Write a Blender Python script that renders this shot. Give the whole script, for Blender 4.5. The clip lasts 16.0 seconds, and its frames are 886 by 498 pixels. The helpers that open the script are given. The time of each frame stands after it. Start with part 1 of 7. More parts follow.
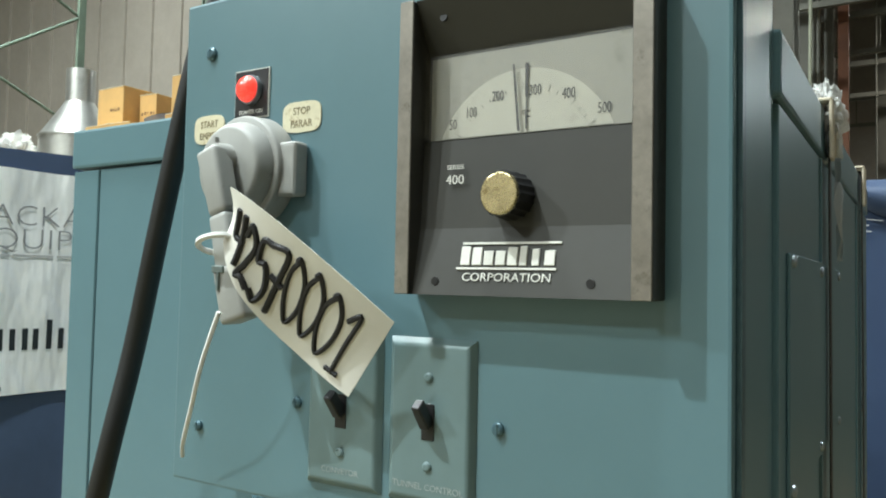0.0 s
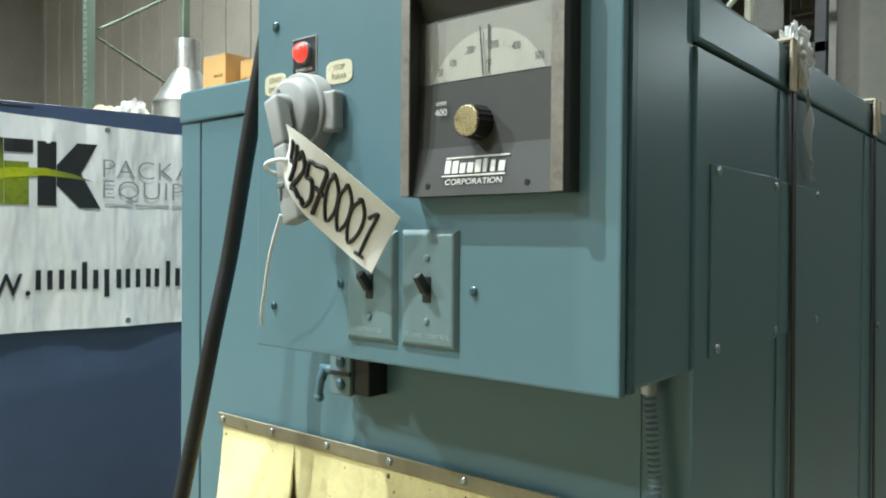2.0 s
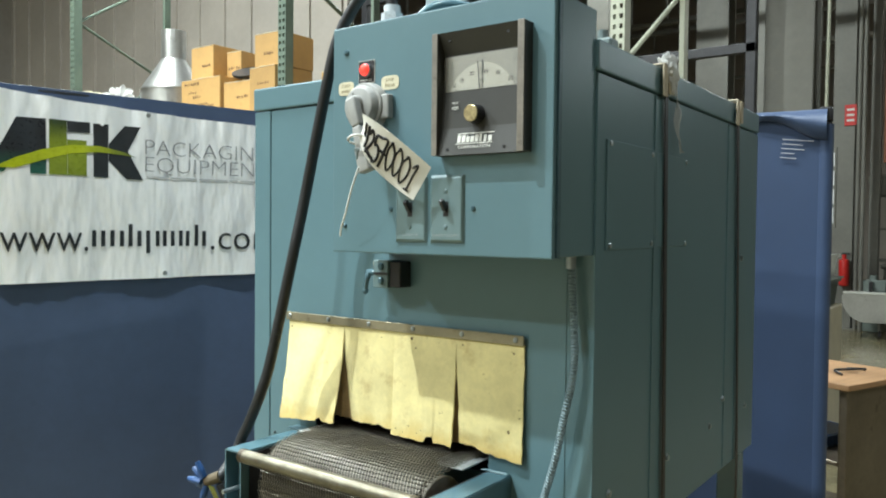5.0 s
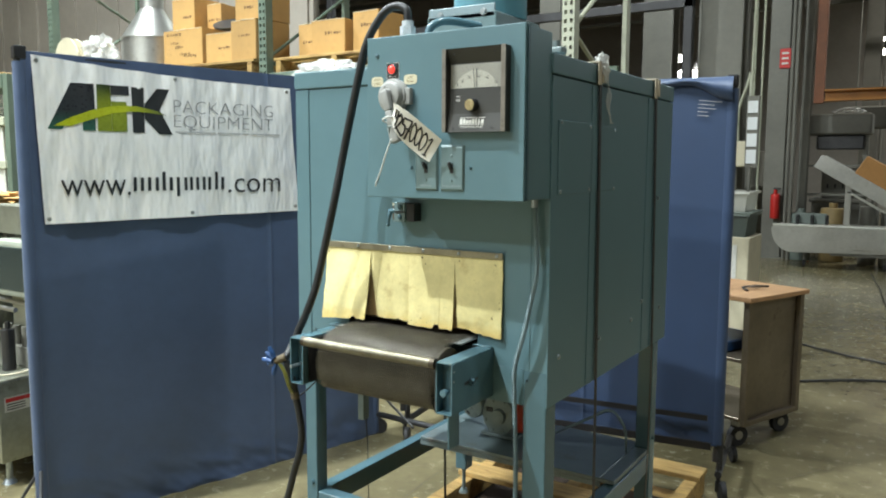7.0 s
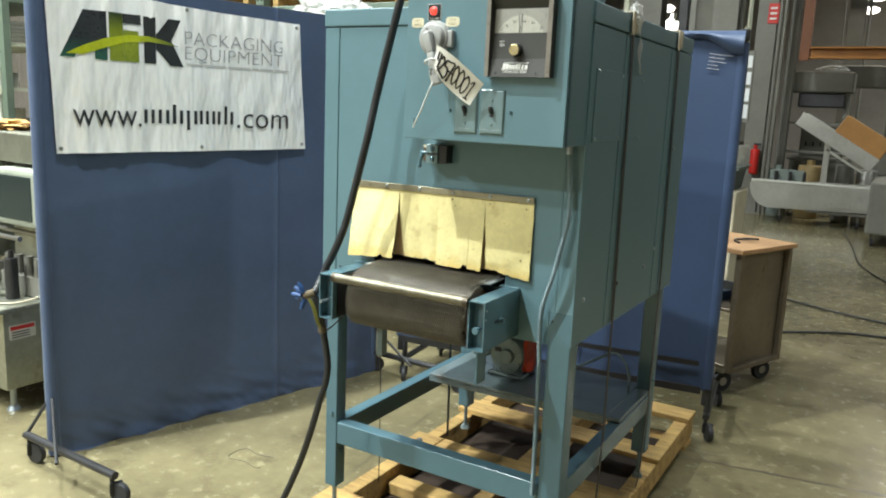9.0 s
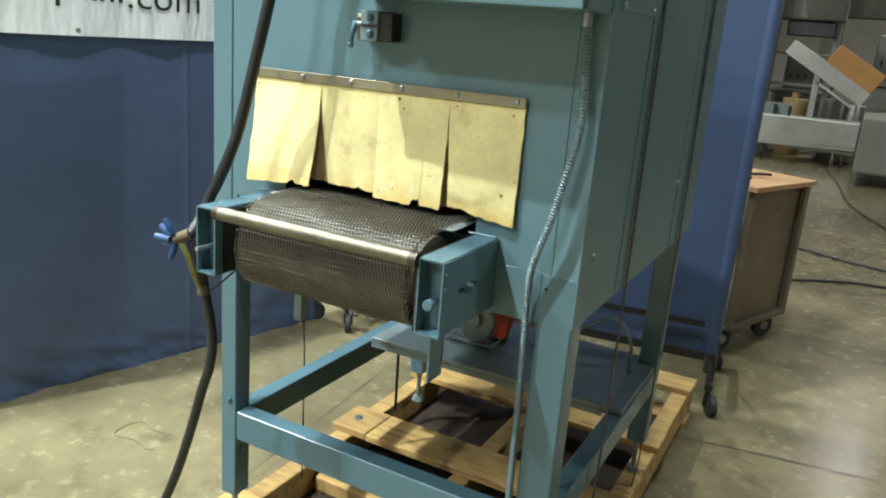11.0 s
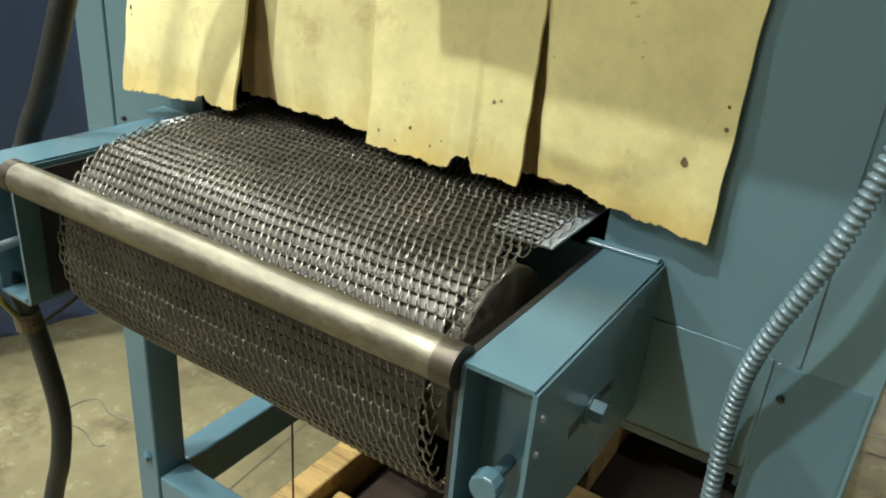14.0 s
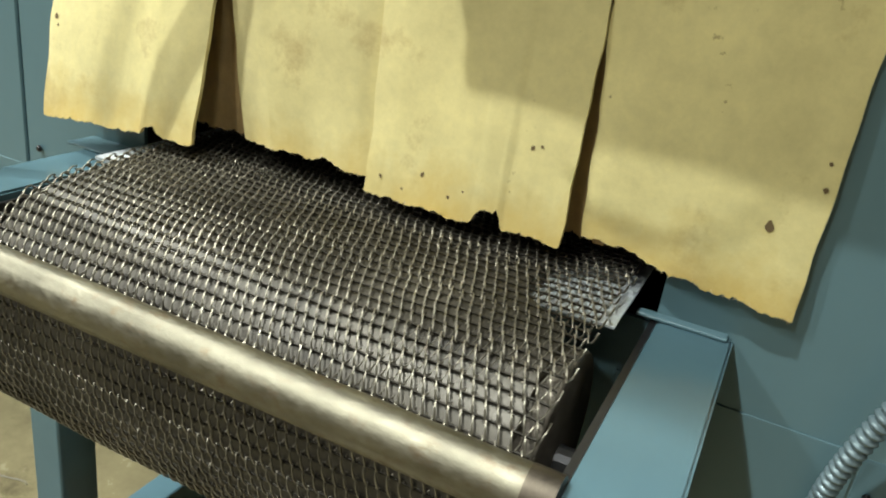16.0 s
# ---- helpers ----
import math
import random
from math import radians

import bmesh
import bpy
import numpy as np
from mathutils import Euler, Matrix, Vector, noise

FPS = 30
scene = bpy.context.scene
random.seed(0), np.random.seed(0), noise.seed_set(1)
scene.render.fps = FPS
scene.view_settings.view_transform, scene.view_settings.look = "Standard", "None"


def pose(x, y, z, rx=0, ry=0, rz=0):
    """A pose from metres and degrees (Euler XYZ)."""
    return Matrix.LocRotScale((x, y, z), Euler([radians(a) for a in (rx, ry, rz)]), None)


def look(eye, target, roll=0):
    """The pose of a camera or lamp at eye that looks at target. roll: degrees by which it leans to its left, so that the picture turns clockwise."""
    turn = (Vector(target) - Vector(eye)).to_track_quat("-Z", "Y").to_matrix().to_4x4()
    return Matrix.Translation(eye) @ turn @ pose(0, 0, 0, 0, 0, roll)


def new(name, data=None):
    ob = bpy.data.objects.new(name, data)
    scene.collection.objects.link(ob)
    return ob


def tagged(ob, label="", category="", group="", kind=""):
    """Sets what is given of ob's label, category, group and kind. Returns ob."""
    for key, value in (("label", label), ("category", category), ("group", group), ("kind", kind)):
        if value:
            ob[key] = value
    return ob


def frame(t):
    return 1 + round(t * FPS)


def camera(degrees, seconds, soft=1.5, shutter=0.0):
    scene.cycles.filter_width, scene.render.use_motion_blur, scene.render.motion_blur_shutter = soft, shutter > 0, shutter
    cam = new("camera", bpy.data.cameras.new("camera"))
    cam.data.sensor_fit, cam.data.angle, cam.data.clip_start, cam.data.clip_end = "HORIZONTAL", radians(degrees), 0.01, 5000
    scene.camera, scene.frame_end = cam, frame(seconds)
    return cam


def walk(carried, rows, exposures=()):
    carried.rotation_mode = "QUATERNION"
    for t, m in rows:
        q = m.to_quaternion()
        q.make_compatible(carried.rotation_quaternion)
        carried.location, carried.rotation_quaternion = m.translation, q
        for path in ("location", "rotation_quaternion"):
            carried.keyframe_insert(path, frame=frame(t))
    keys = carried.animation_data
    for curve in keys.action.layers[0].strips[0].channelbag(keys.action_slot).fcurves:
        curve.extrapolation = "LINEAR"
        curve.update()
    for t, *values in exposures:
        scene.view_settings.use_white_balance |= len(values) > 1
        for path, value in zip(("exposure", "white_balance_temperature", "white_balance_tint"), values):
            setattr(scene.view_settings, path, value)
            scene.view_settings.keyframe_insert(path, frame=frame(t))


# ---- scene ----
LENS = 60.0
cam = camera(LENS, 16.0, soft=2.0)
PATH = [
    (0, (0.5628, -0.4456, 1.5969), (0.0328, 0.4012, 1.6410), 1.18),
    (0.5, (0.6146, -0.4583, 1.5813), (0.0357, 0.3558, 1.6276), 0.89),
    (1, (0.6586, -0.4826, 1.5684), (0.0546, 0.3136, 1.6034), 0.93),
    (1.5, (0.6991, -0.5147, 1.5646), (0.0788, 0.2697, 1.5695), 0.79),
    (2, (0.7470, -0.5542, 1.5505), (0.1134, 0.2193, 1.5371), 0.43),
    (2.5, (0.7977, -0.6036, 1.5380), (0.1564, 0.1632, 1.5084), 0.52),
    (3, (0.8498, -0.6603, 1.5362), (0.2081, 0.1058, 1.5017), 0.61),
    (3.5, (0.8689, -0.7526, 1.5263), (0.2603, 0.0403, 1.4963), 0.49),
    (4, (0.9134, -0.8405, 1.5044), (0.3169, -0.0383, 1.4792), 0.61),
    (6.5, (1.2194, -1.4456, 1.4571), (0.6601, -0.6193, 1.3900), 0.31),
    (7, (1.2894, -1.6119, 1.5122), (0.7512, -0.7763, 1.4023), 0.28),
    (7.5, (1.3622, -1.7292, 1.5111), (0.8318, -0.8903, 1.3887), 1.02),
    (8, (1.4090, -1.8423, 1.4963), (0.8801, -1.0039, 1.3645), 1.94),
    (8.5, (1.3064, -1.8171, 1.5145), (0.7905, -0.9744, 1.3604), 1.99),
    (11, (0.8532, -1.0980, 1.3757), (0.4083, -0.2438, 1.1066), 4.65),
    (11.5, (0.7739, -0.9121, 1.3302), (0.2936, -0.0868, 1.0332), 5.33),
    (12, (0.6737, -0.7900, 1.3031), (0.2216, 0.0396, 0.9754), 5.73),
    (12.5, (0.5279, -0.6692, 1.2959), (0.1403, 0.1868, 0.9538), 6.51),
    (13, (0.4806, -0.5320, 1.2826), (0.0771, 0.3041, 0.9108), 5.74),
    (13.5, (0.4695, -0.4182, 1.2641), (0.0123, 0.3785, 0.8688), 5.02),
    (14, (0.4431, -0.3774, 1.2607), (-0.0265, 0.3989, 0.8403), 4.93),
    (14.5, (0.4350, -0.3418, 1.2534), (-0.0369, 0.4362, 0.8384), 5.32),
    (15, (0.3996, -0.3205, 1.2436), (-0.0435, 0.4811, 0.8424), 6.04),
    (15.5, (0.3428, -0.3190, 1.2352), (-0.0486, 0.5167, 0.8500), 6.95),
    (16, (0.3147, -0.3256, 1.2392), (-0.0498, 0.5237, 0.8574), 8.21),
]
EXPOSURES = [(0, -0.12, 6350, 7), (2.0, 0.05, 6200, 7), (4.2, 0.07, 6300, 8), (6.5, 0.0, 6300, 10), (8.5, 0.18, 6520, 10), (11.0, 0.2, 6350, 10), (12.5, 0.0, 6400, 10), (14.5, -0.31, 6750, 10), (16, -0.44, 6800, 10)]
walk(cam, [(t, look(e, a, r)) for t, e, a, r in PATH], EXPOSURES)

# ---- world and light ----
world = bpy.data.worlds.new("hall_air")
scene.world = world
world.use_nodes = True
world.node_tree.nodes["Background"].inputs[0].default_value = (0.80, 0.86, 1.0, 1)
world.node_tree.nodes["Background"].inputs[1].default_value = 0.09


def high_bay_or_fill(x, y, z, watts, radius=0.22, beam=180.0, tint=(0.92, 1.0, 0.995)):
    """A round high-bay lamp of the hall, or an added fill, shining down."""
    d = bpy.data.lights.new("high_bay_or_fill_light", "AREA")
    d.shape, d.size, d.energy, d.color, d.spread = "DISK", 2 * radius, watts, tint, radians(beam)
    ob = new("high_bay_or_fill_light", d)
    ob.matrix_world = pose(x, y, z)
    return ob


KEY = (-3.69, -4.53, 11.2)
high_bay_or_fill(*KEY, 1020, 0.11, 110)
high_bay_or_fill(-5.2, 1.6, 6.55, 540)
# two fills added out of view, front left and front, to brighten the front
high_bay_or_fill(-5.6, -4.6, 6.55, 580)
high_bay_or_fill(-1.8, -6.4, 6.55, 370)
high_bay_or_fill(1.8, 14.3, 6.55, 185, tint=(1.0, 0.96, 0.86))
high_bay_or_fill(-3.0, 8.2, 6.55, 330)
high_bay_or_fill(-2.15, -0.3, 6.55, 110, 0.22, 90)
# added over the machine to brighten the banner
high_bay_or_fill(0.5, -0.6, 6.55, 235)
# added out of view on the right to brighten the side panel
high_bay_or_fill(8.0, 3.6, 6.55, 255)
# added out of view at the far right for a sheen on the side panel
high_bay_or_fill(7.0, 19.0, 6.55, 430, tint=(0.86, 0.98, 1.0))
high_bay_or_fill(-4.41, 18.0, 4.02, 160, 0.27)


# ---- building tools ----
def thing(name, label, category, m=None, group="", kind=""):
    ob = new(name)
    ob.empty_display_size = 0.1
    if m is not None:
        ob.matrix_basis = m
    return tagged(ob, label, category, group, kind)


def part(name, bm, material, parent, label="", smooth=False):
    me = bpy.data.meshes.new(name)
    bmesh.ops.recalc_face_normals(bm, faces=bm.faces[:])
    if smooth:
        for f in bm.faces:
            f.smooth = True
    bm.to_mesh(me)
    bm.free()
    if smooth:
        me.set_sharp_from_angle(angle=radians(48))
    me.materials.append(material)
    ob = new(name, me)
    ob.parent = parent
    return tagged(ob, label)


def solo(name, bm, material, label, category, m=None, group="", kind="", smooth=False):
    """A thing that is one mesh."""
    ob = part(name, bm, material, None, "", smooth)
    if m is not None:
        ob.matrix_basis = m
    return tagged(ob, label, category, group, kind)


def raw(name, verts, faces, material, parent, label="", kind="", smooth=False):
    me = bpy.data.meshes.new(name)
    me.from_pydata([tuple(v) for v in verts], [], faces)
    if smooth:
        me.polygons.foreach_set("use_smooth", [True] * len(me.polygons))
    me.materials.append(material)
    ob = new(name, me)
    ob.parent = parent
    return tagged(ob, label, kind=kind)


def B():
    return bmesh.new()


def bx(bm, x0, x1, y0, y1, z0, z1, bev=0.0, seg=1, m=None):
    """A box, with bevelled edges if asked."""
    r = bmesh.ops.create_cube(bm, size=1.0)
    vs = r["verts"]
    for v in vs:
        v.co = Vector(((x0 + x1) / 2 + v.co.x * (x1 - x0), (y0 + y1) / 2 + v.co.y * (y1 - y0), (z0 + z1) / 2 + v.co.z * (z1 - z0)))
    if m is not None:
        bmesh.ops.transform(bm, matrix=m, verts=vs)
    if bev > 0:
        es = list({e for v in vs for e in v.link_edges})
        bmesh.ops.bevel(bm, geom=es, offset=bev, segments=seg, profile=0.6, affect="EDGES", clamp_overlap=True)
    return bm


def cyl(bm, p0, p1, r, seg=20, r2=None, bev=0.0):
    """A cylinder or cone from p0 to p1."""
    p0, p1 = Vector(p0), Vector(p1)
    d = p1 - p0
    m = Matrix.Translation((p0 + p1) / 2) @ d.to_track_quat("Z", "Y").to_matrix().to_4x4()
    r_ = bmesh.ops.create_cone(bm, cap_ends=True, segments=seg, radius1=r, radius2=r if r2 is None else r2, depth=d.length, matrix=m)
    if bev > 0:
        es = [e for e in {e for v in r_["verts"] for e in v.link_edges} if any(len(f.verts) > 4 for f in e.link_faces)]
        bmesh.ops.bevel(bm, geom=es, offset=bev, segments=2, profile=0.5, affect="EDGES")
    return bm


def ball(bm, c, r, sx=1, sy=1, sz=1, u=14, v=8):
    bmesh.ops.create_uvsphere(bm, u_segments=u, v_segments=v, radius=r, matrix=Matrix.Translation(c) @ Matrix.Diagonal((sx, sy, sz, 1)))
    return bm


def smooth_path(pts, n=8):
    """Catmull-Rom through the points."""
    p = [Vector(q) for q in pts]
    p = [2 * p[0] - p[1]] + p + [2 * p[-1] - p[-2]]
    out = []
    for i in range(1, len(p) - 2):
        a, b, c, d = p[i - 1 : i + 3]
        for k in range(n):
            t = k / n
            out.append(0.5 * (2 * b + (c - a) * t + (2 * a - 5 * b + 4 * c - d) * t * t + (3 * b - a - 3 * c + d) * t**3))
    return out + [p[-2]]


def sweep(bm, pts, r, seg=10, closed=False):
    """A tube along the points; r may be a list."""
    pts = [Vector(q) for q in pts]
    rs = r if isinstance(r, (list, tuple)) else [r] * len(pts)
    rings, side = [], None
    for i, q in enumerate(pts):
        d = (pts[min(i + 1, len(pts) - 1)] - pts[max(i - 1, 0)]).normalized()
        if side is None:
            side = d.orthogonal().normalized()
        side = (side - d * side.dot(d)).normalized()
        up = d.cross(side)
        rings.append([bm.verts.new(q + rs[i] * (math.cos(a) * side + math.sin(a) * up)) for a in (2 * math.pi * k / seg for k in range(seg))])
    for a, b in zip(rings, rings[1:]):
        for k in range(seg):
            bm.faces.new((a[k], a[(k + 1) % seg], b[(k + 1) % seg], b[k]))
    if closed:
        a, b = rings[-1], rings[0]
        for k in range(seg):
            bm.faces.new((a[k], a[(k + 1) % seg], b[(k + 1) % seg], b[k]))
    else:
        bm.faces.new(rings[0][::-1])
        bm.faces.new(rings[-1])
    return bm


def prism(bm, poly, y0, y1, m=None):
    """A polygon in the xz plane, thick from y0 to y1."""
    a = [bm.verts.new((x, y0, z)) for x, z in poly]
    b = [bm.verts.new((x, y1, z)) for x, z in poly]
    bm.faces.new(a)
    bm.faces.new(b[::-1])
    n = len(poly)
    for i in range(n):
        bm.faces.new((a[i], b[i], b[(i + 1) % n], a[(i + 1) % n]))
    if m is not None:
        bmesh.ops.transform(bm, matrix=m, verts=a + b)
    return bm


def sheet(bm, f, nu, nv, thick=0.0):
    """A sheet from f(u, v), given a back at f(u, v, thick) if thick."""
    g = [[bm.verts.new(f(i / nu, j / nv, 0.0)) for j in range(nv + 1)] for i in range(nu + 1)]
    for i in range(nu):
        for j in range(nv):
            bm.faces.new((g[i][j], g[i + 1][j], g[i + 1][j + 1], g[i][j + 1]))
    if thick:
        h = [[bm.verts.new(f(i / nu, j / nv, thick)) for j in range(nv + 1)] for i in range(nu + 1)]
        for i in range(nu):
            for j in range(nv):
                bm.faces.new((h[i][j], h[i][j + 1], h[i + 1][j + 1], h[i + 1][j]))
        rim = [(i, 0) for i in range(nu)] + [(nu, j) for j in range(nv)] + [(i, nv) for i in range(nu, 0, -1)] + [(0, j) for j in range(nv, 0, -1)]
        for (i, j), (k, l) in zip(rim, rim[1:] + rim[:1]):
            bm.faces.new((g[i][j], h[i][j], h[k][l], g[k][l]))
    return bm


def ring_plate(bm, x0, x1, z0, z1, hx0, hx1, hz0, hz1, y0, y1):
    """A plate with a rectangular opening right through it."""
    for a in ((x0, hx0, z0, z1), (hx1, x1, z0, z1), (hx0, hx1, z0, hz0), (hx0, hx1, hz1, z1)):
        bx(bm, a[0], a[1], y0, y1, a[2], a[3])
    bmesh.ops.remove_doubles(bm, verts=bm.verts[:], dist=1e-5)
    return bm


def lettering(txt, size, m, material, parent, name="lettering", depth=0.0004, squeeze=1.0, label="", align="CENTER", thin=0.0):
    """Words as a thin mesh; local x runs along the line, y up."""
    c = bpy.data.curves.new("words", "FONT")
    c.body, c.size, c.extrude, c.align_x, c.align_y = txt, size, depth, align, "CENTER"
    c.resolution_u, c.offset = 3, -thin
    tmp = bpy.data.objects.new("words", c)
    scene.collection.objects.link(tmp)
    bpy.context.view_layer.update()
    me = bpy.data.meshes.new_from_object(tmp)
    bpy.data.objects.remove(tmp)
    bpy.data.curves.remove(c)
    me.transform(m @ Matrix.Diagonal((squeeze, 1, 1, 1)))
    me.name = name
    me.materials.clear()
    me.materials.append(material)
    ob = new(name, me)
    ob.parent = parent
    return tagged(ob, label)


FRONT = Matrix.Rotation(radians(90), 4, "X")


def on_front(x, y, z, turn=0.0):
    """Lettering on a face that looks towards -y."""
    return Matrix.Translation((x, y, z)) @ Matrix.Rotation(radians(turn), 4, "Y") @ FRONT


# ---- materials ----
def mat(name, color, rough=0.5, metal=0.0, var=0.12, scale=6.0, bump=0.0, bscale=80.0, spot=None, spots=0.0, sscale=14.0, aniso=None, sheen=0.0, coat=0.0, emit=0.0, per=0.0, spec=0.5, specks=None, fade=None, rvar=0.08, bdet=4.0):
    """A surface: two scales of variation, stains of colour spot, fine relief."""
    m = bpy.data.materials.new(name)
    m.use_nodes = True
    nt = m.node_tree
    n, l = nt.nodes, nt.links
    p = n["Principled BSDF"]
    tc = n.new("ShaderNodeTexCoord")
    src = tc.outputs["Object"]
    if aniso:
        mp = n.new("ShaderNodeMapping")
        mp.inputs["Scale"].default_value = aniso
        l.new(src, mp.inputs[0])
        src = mp.outputs[0]

    def tex(sc, det=5, rg=0.6):
        t = n.new("ShaderNodeTexNoise")
        t.inputs["Scale"].default_value, t.inputs["Detail"].default_value, t.inputs["Roughness"].default_value = sc, det, rg
        l.new(src, t.inputs["Vector"])
        return t.outputs["Fac"]

    def ramp(fac, lo, hi, a, b):
        r = n.new("ShaderNodeMapRange")
        r.inputs[1].default_value, r.inputs[2].default_value, r.inputs[3].default_value, r.inputs[4].default_value = lo, hi, a, b
        l.new(fac, r.inputs[0])
        return r.outputs[0]

    def mul(a, b):
        q = n.new("ShaderNodeMath")
        q.operation = "MULTIPLY"
        l.new(a, q.inputs[0])
        l.new(b, q.inputs[1])
        return q.outputs[0]

    big, small = tex(scale), tex(scale * 9, 6, 0.7)
    gain = mul(ramp(big, 0.3, 0.7, 1 - var, 1 + var), ramp(small, 0.3, 0.7, 1 - var * 0.6, 1 + var * 0.6))
    if per:
        oi = n.new("ShaderNodeObjectInfo")
        gain = mul(gain, ramp(oi.outputs["Random"], 0, 1, 1 - per, 1 + per))
    hsv = n.new("ShaderNodeHueSaturation")
    hsv.inputs["Color"].default_value = (*color, 1)
    l.new(gain, hsv.inputs["Value"])
    out = hsv.outputs[0]
    if spot:
        mx = n.new("ShaderNodeMix")
        mx.data_type = "RGBA"
        mx.inputs["B"].default_value = (*spot, 1)
        l.new(out, mx.inputs["A"])
        l.new(ramp(tex(sscale, 8, 0.72), 0.62 - 0.25 * spots, 0.74 - 0.2 * spots, 0, 1), mx.inputs["Factor"])
        out = mx.outputs["Result"]
    if specks:
        mx = n.new("ShaderNodeMix")
        mx.data_type = "RGBA"
        mx.inputs["B"].default_value = (*specks, 1)
        l.new(out, mx.inputs["A"])
        l.new(mul(ramp(tex(95, 3, 0.6), 0.68, 0.74, 0, 0.8), ramp(tex(11, 3, 0.5), 0.5, 0.62, 0, 1)), mx.inputs["Factor"])
        out = mx.outputs["Result"]
    if fade:
        # a second colour that takes over along one axis, from lo to hi, with a blotchy border
        axis, lo, hi, blot, other = fade
        sx = n.new("ShaderNodeSeparateXYZ")
        l.new(tc.outputs["Object"], sx.inputs[0])
        ad = n.new("ShaderNodeMath")
        ad.operation = "MULTIPLY_ADD"
        l.new(tex(28, 5, 0.65), ad.inputs[0])
        ad.inputs[1].default_value = blot
        l.new(sx.outputs[axis], ad.inputs[2])
        mx = n.new("ShaderNodeMix")
        mx.data_type = "RGBA"
        mx.inputs["B"].default_value = (*other, 1)
        l.new(out, mx.inputs["A"])
        l.new(ramp(ad.outputs[0], lo + blot / 2, hi + blot / 2, 0, 1), mx.inputs["Factor"])
        out = mx.outputs["Result"]
    l.new(out, p.inputs["Base Color"])
    l.new(ramp(small, 0.25, 0.75, max(0.02, rough - rvar), min(1, rough + rvar * 1.2)), p.inputs["Roughness"])
    p.inputs["Metallic"].default_value = metal
    p.inputs["Specular IOR Level"].default_value = spec
    if sheen:
        p.inputs["Sheen Weight"].default_value = sheen
    if coat:
        p.inputs["Coat Weight"].default_value, p.inputs["Coat Roughness"].default_value = coat, 0.2
    if emit:
        p.inputs["Emission Color"].default_value, p.inputs["Emission Strength"].default_value = (*color, 1), emit
    if bump:
        b = n.new("ShaderNodeBump")
        b.inputs["Strength"].default_value, b.inputs["Distance"].default_value = 1.0, bump
        l.new(tex(bscale, bdet, 0.6), b.inputs["Height"])
        l.new(b.outputs[0], p.inputs["Normal"])
    return m


TEAL = mat("teal_enamel", (0.102, 0.182, 0.207), 0.34, 0, 0.04, 2.5, rvar=0.012)
TEAL_BLUE = mat("blue_green_gloss_paint", (0.073, 0.139, 0.166), 0.22, 0, 0.05, 3, rvar=0.015)
DUSTY_TEAL = mat("dusty_dark_teal_paint", (0.12, 0.155, 0.16), 0.33, 0, 0.15, 6, 0, 80, (0.1, 0.095, 0.08), 0.15, 9)
PLATE_GREY = mat("grey_green_plate_paint", (0.135, 0.2, 0.205), 0.38, 0, 0.05, 8)
GREY_PLASTIC = mat("light_grey_plastic", (0.3, 0.3, 0.282), 0.5, 0, 0.07, 15, 0, 80, (0.22, 0.21, 0.19), 0.1, 40)
DARK_GREY = mat("charcoal_paint", (0.032, 0.031, 0.026), 0.58, 0, 0.12, 14, 0.00004, 600)
EDGE_ALU = mat("worn_aluminium_edge", (0.22, 0.2, 0.17), 0.42, 0.6, 0.2, 25, 0, 80, (0.09, 0.08, 0.06), 0.2, 40)
DIAL = mat("dial_card", (0.25, 0.24, 0.2), 0.6, 0, 0.07, 10, 0, 80, (0.19, 0.18, 0.145), 0.2, 30)
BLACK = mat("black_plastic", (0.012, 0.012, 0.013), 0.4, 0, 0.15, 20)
BLACK_RUBBER = mat("black_rubber", (0.012, 0.0125, 0.013), 0.5, 0, 0.2, 12, 0.0004, 60, (0.03, 0.03, 0.03), 0.1, 20)
INK = mat("black_ink", (0.012, 0.011, 0.013), 0.6, 0, 0.1, 30)
FADED_INK = mat("worn_brown_ink", (0.2, 0.16, 0.09), 0.7, 0, 0.3, 90)
FADED_PRINT = mat("worn_pale_print", (0.3, 0.34, 0.33), 0.6, 0, 0.15, 90)
DIAL_FIELD = mat("dial_pale_field", (0.4, 0.385, 0.32), 0.6, 0, 0.06, 14, 0, 80, (0.33, 0.31, 0.25), 0.15, 30)
WHITE_PRINT = mat("white_print", (0.62, 0.61, 0.56), 0.6, 0, 0.08, 60)
PAPER = mat("white_card", (0.74, 0.72, 0.66), 0.7, 0, 0.03, 12, 0.0003, 30)
IVORY = mat("ivory_label", (0.62, 0.57, 0.4), 0.6, 0, 0.08, 30, 0, 80, (0.3, 0.22, 0.1), 0.25, 60)
TIE = mat("white_nylon", (0.72, 0.72, 0.7), 0.4, 0, 0.03, 20)
SCREW = mat("zinc_screw", (0.38, 0.42, 0.44), 0.35, 0.9, 0.15, 60)
BLUE_SCREW = mat("painted_screw", (0.07, 0.13, 0.155), 0.35, 0.3, 0.15, 60)
RED_LENS = mat("red_lens", (1.0, 0.06, 0.04), 0.25, 0, 0.2, 60, emit=0.9)
STEEL = mat("brushed_steel", (0.42, 0.41, 0.38), 0.36, 1.0, 0.15, 8, 0.0001, 120, (0.2, 0.17, 0.13), 0.12, 25)
TUBE = mat("worn_steel_tube", (0.176, 0.162, 0.121), 0.48, 1.0, 0.3, 34, 0.0004, 120, (0.15, 0.115, 0.075), 0.36, 70, aniso=(0.6, 1, 1), rvar=0.16)
ROD_SHADE = mat("shade_dark_rod", (0.05, 0.045, 0.036), 0.55, 0.7, 0.3, 30)
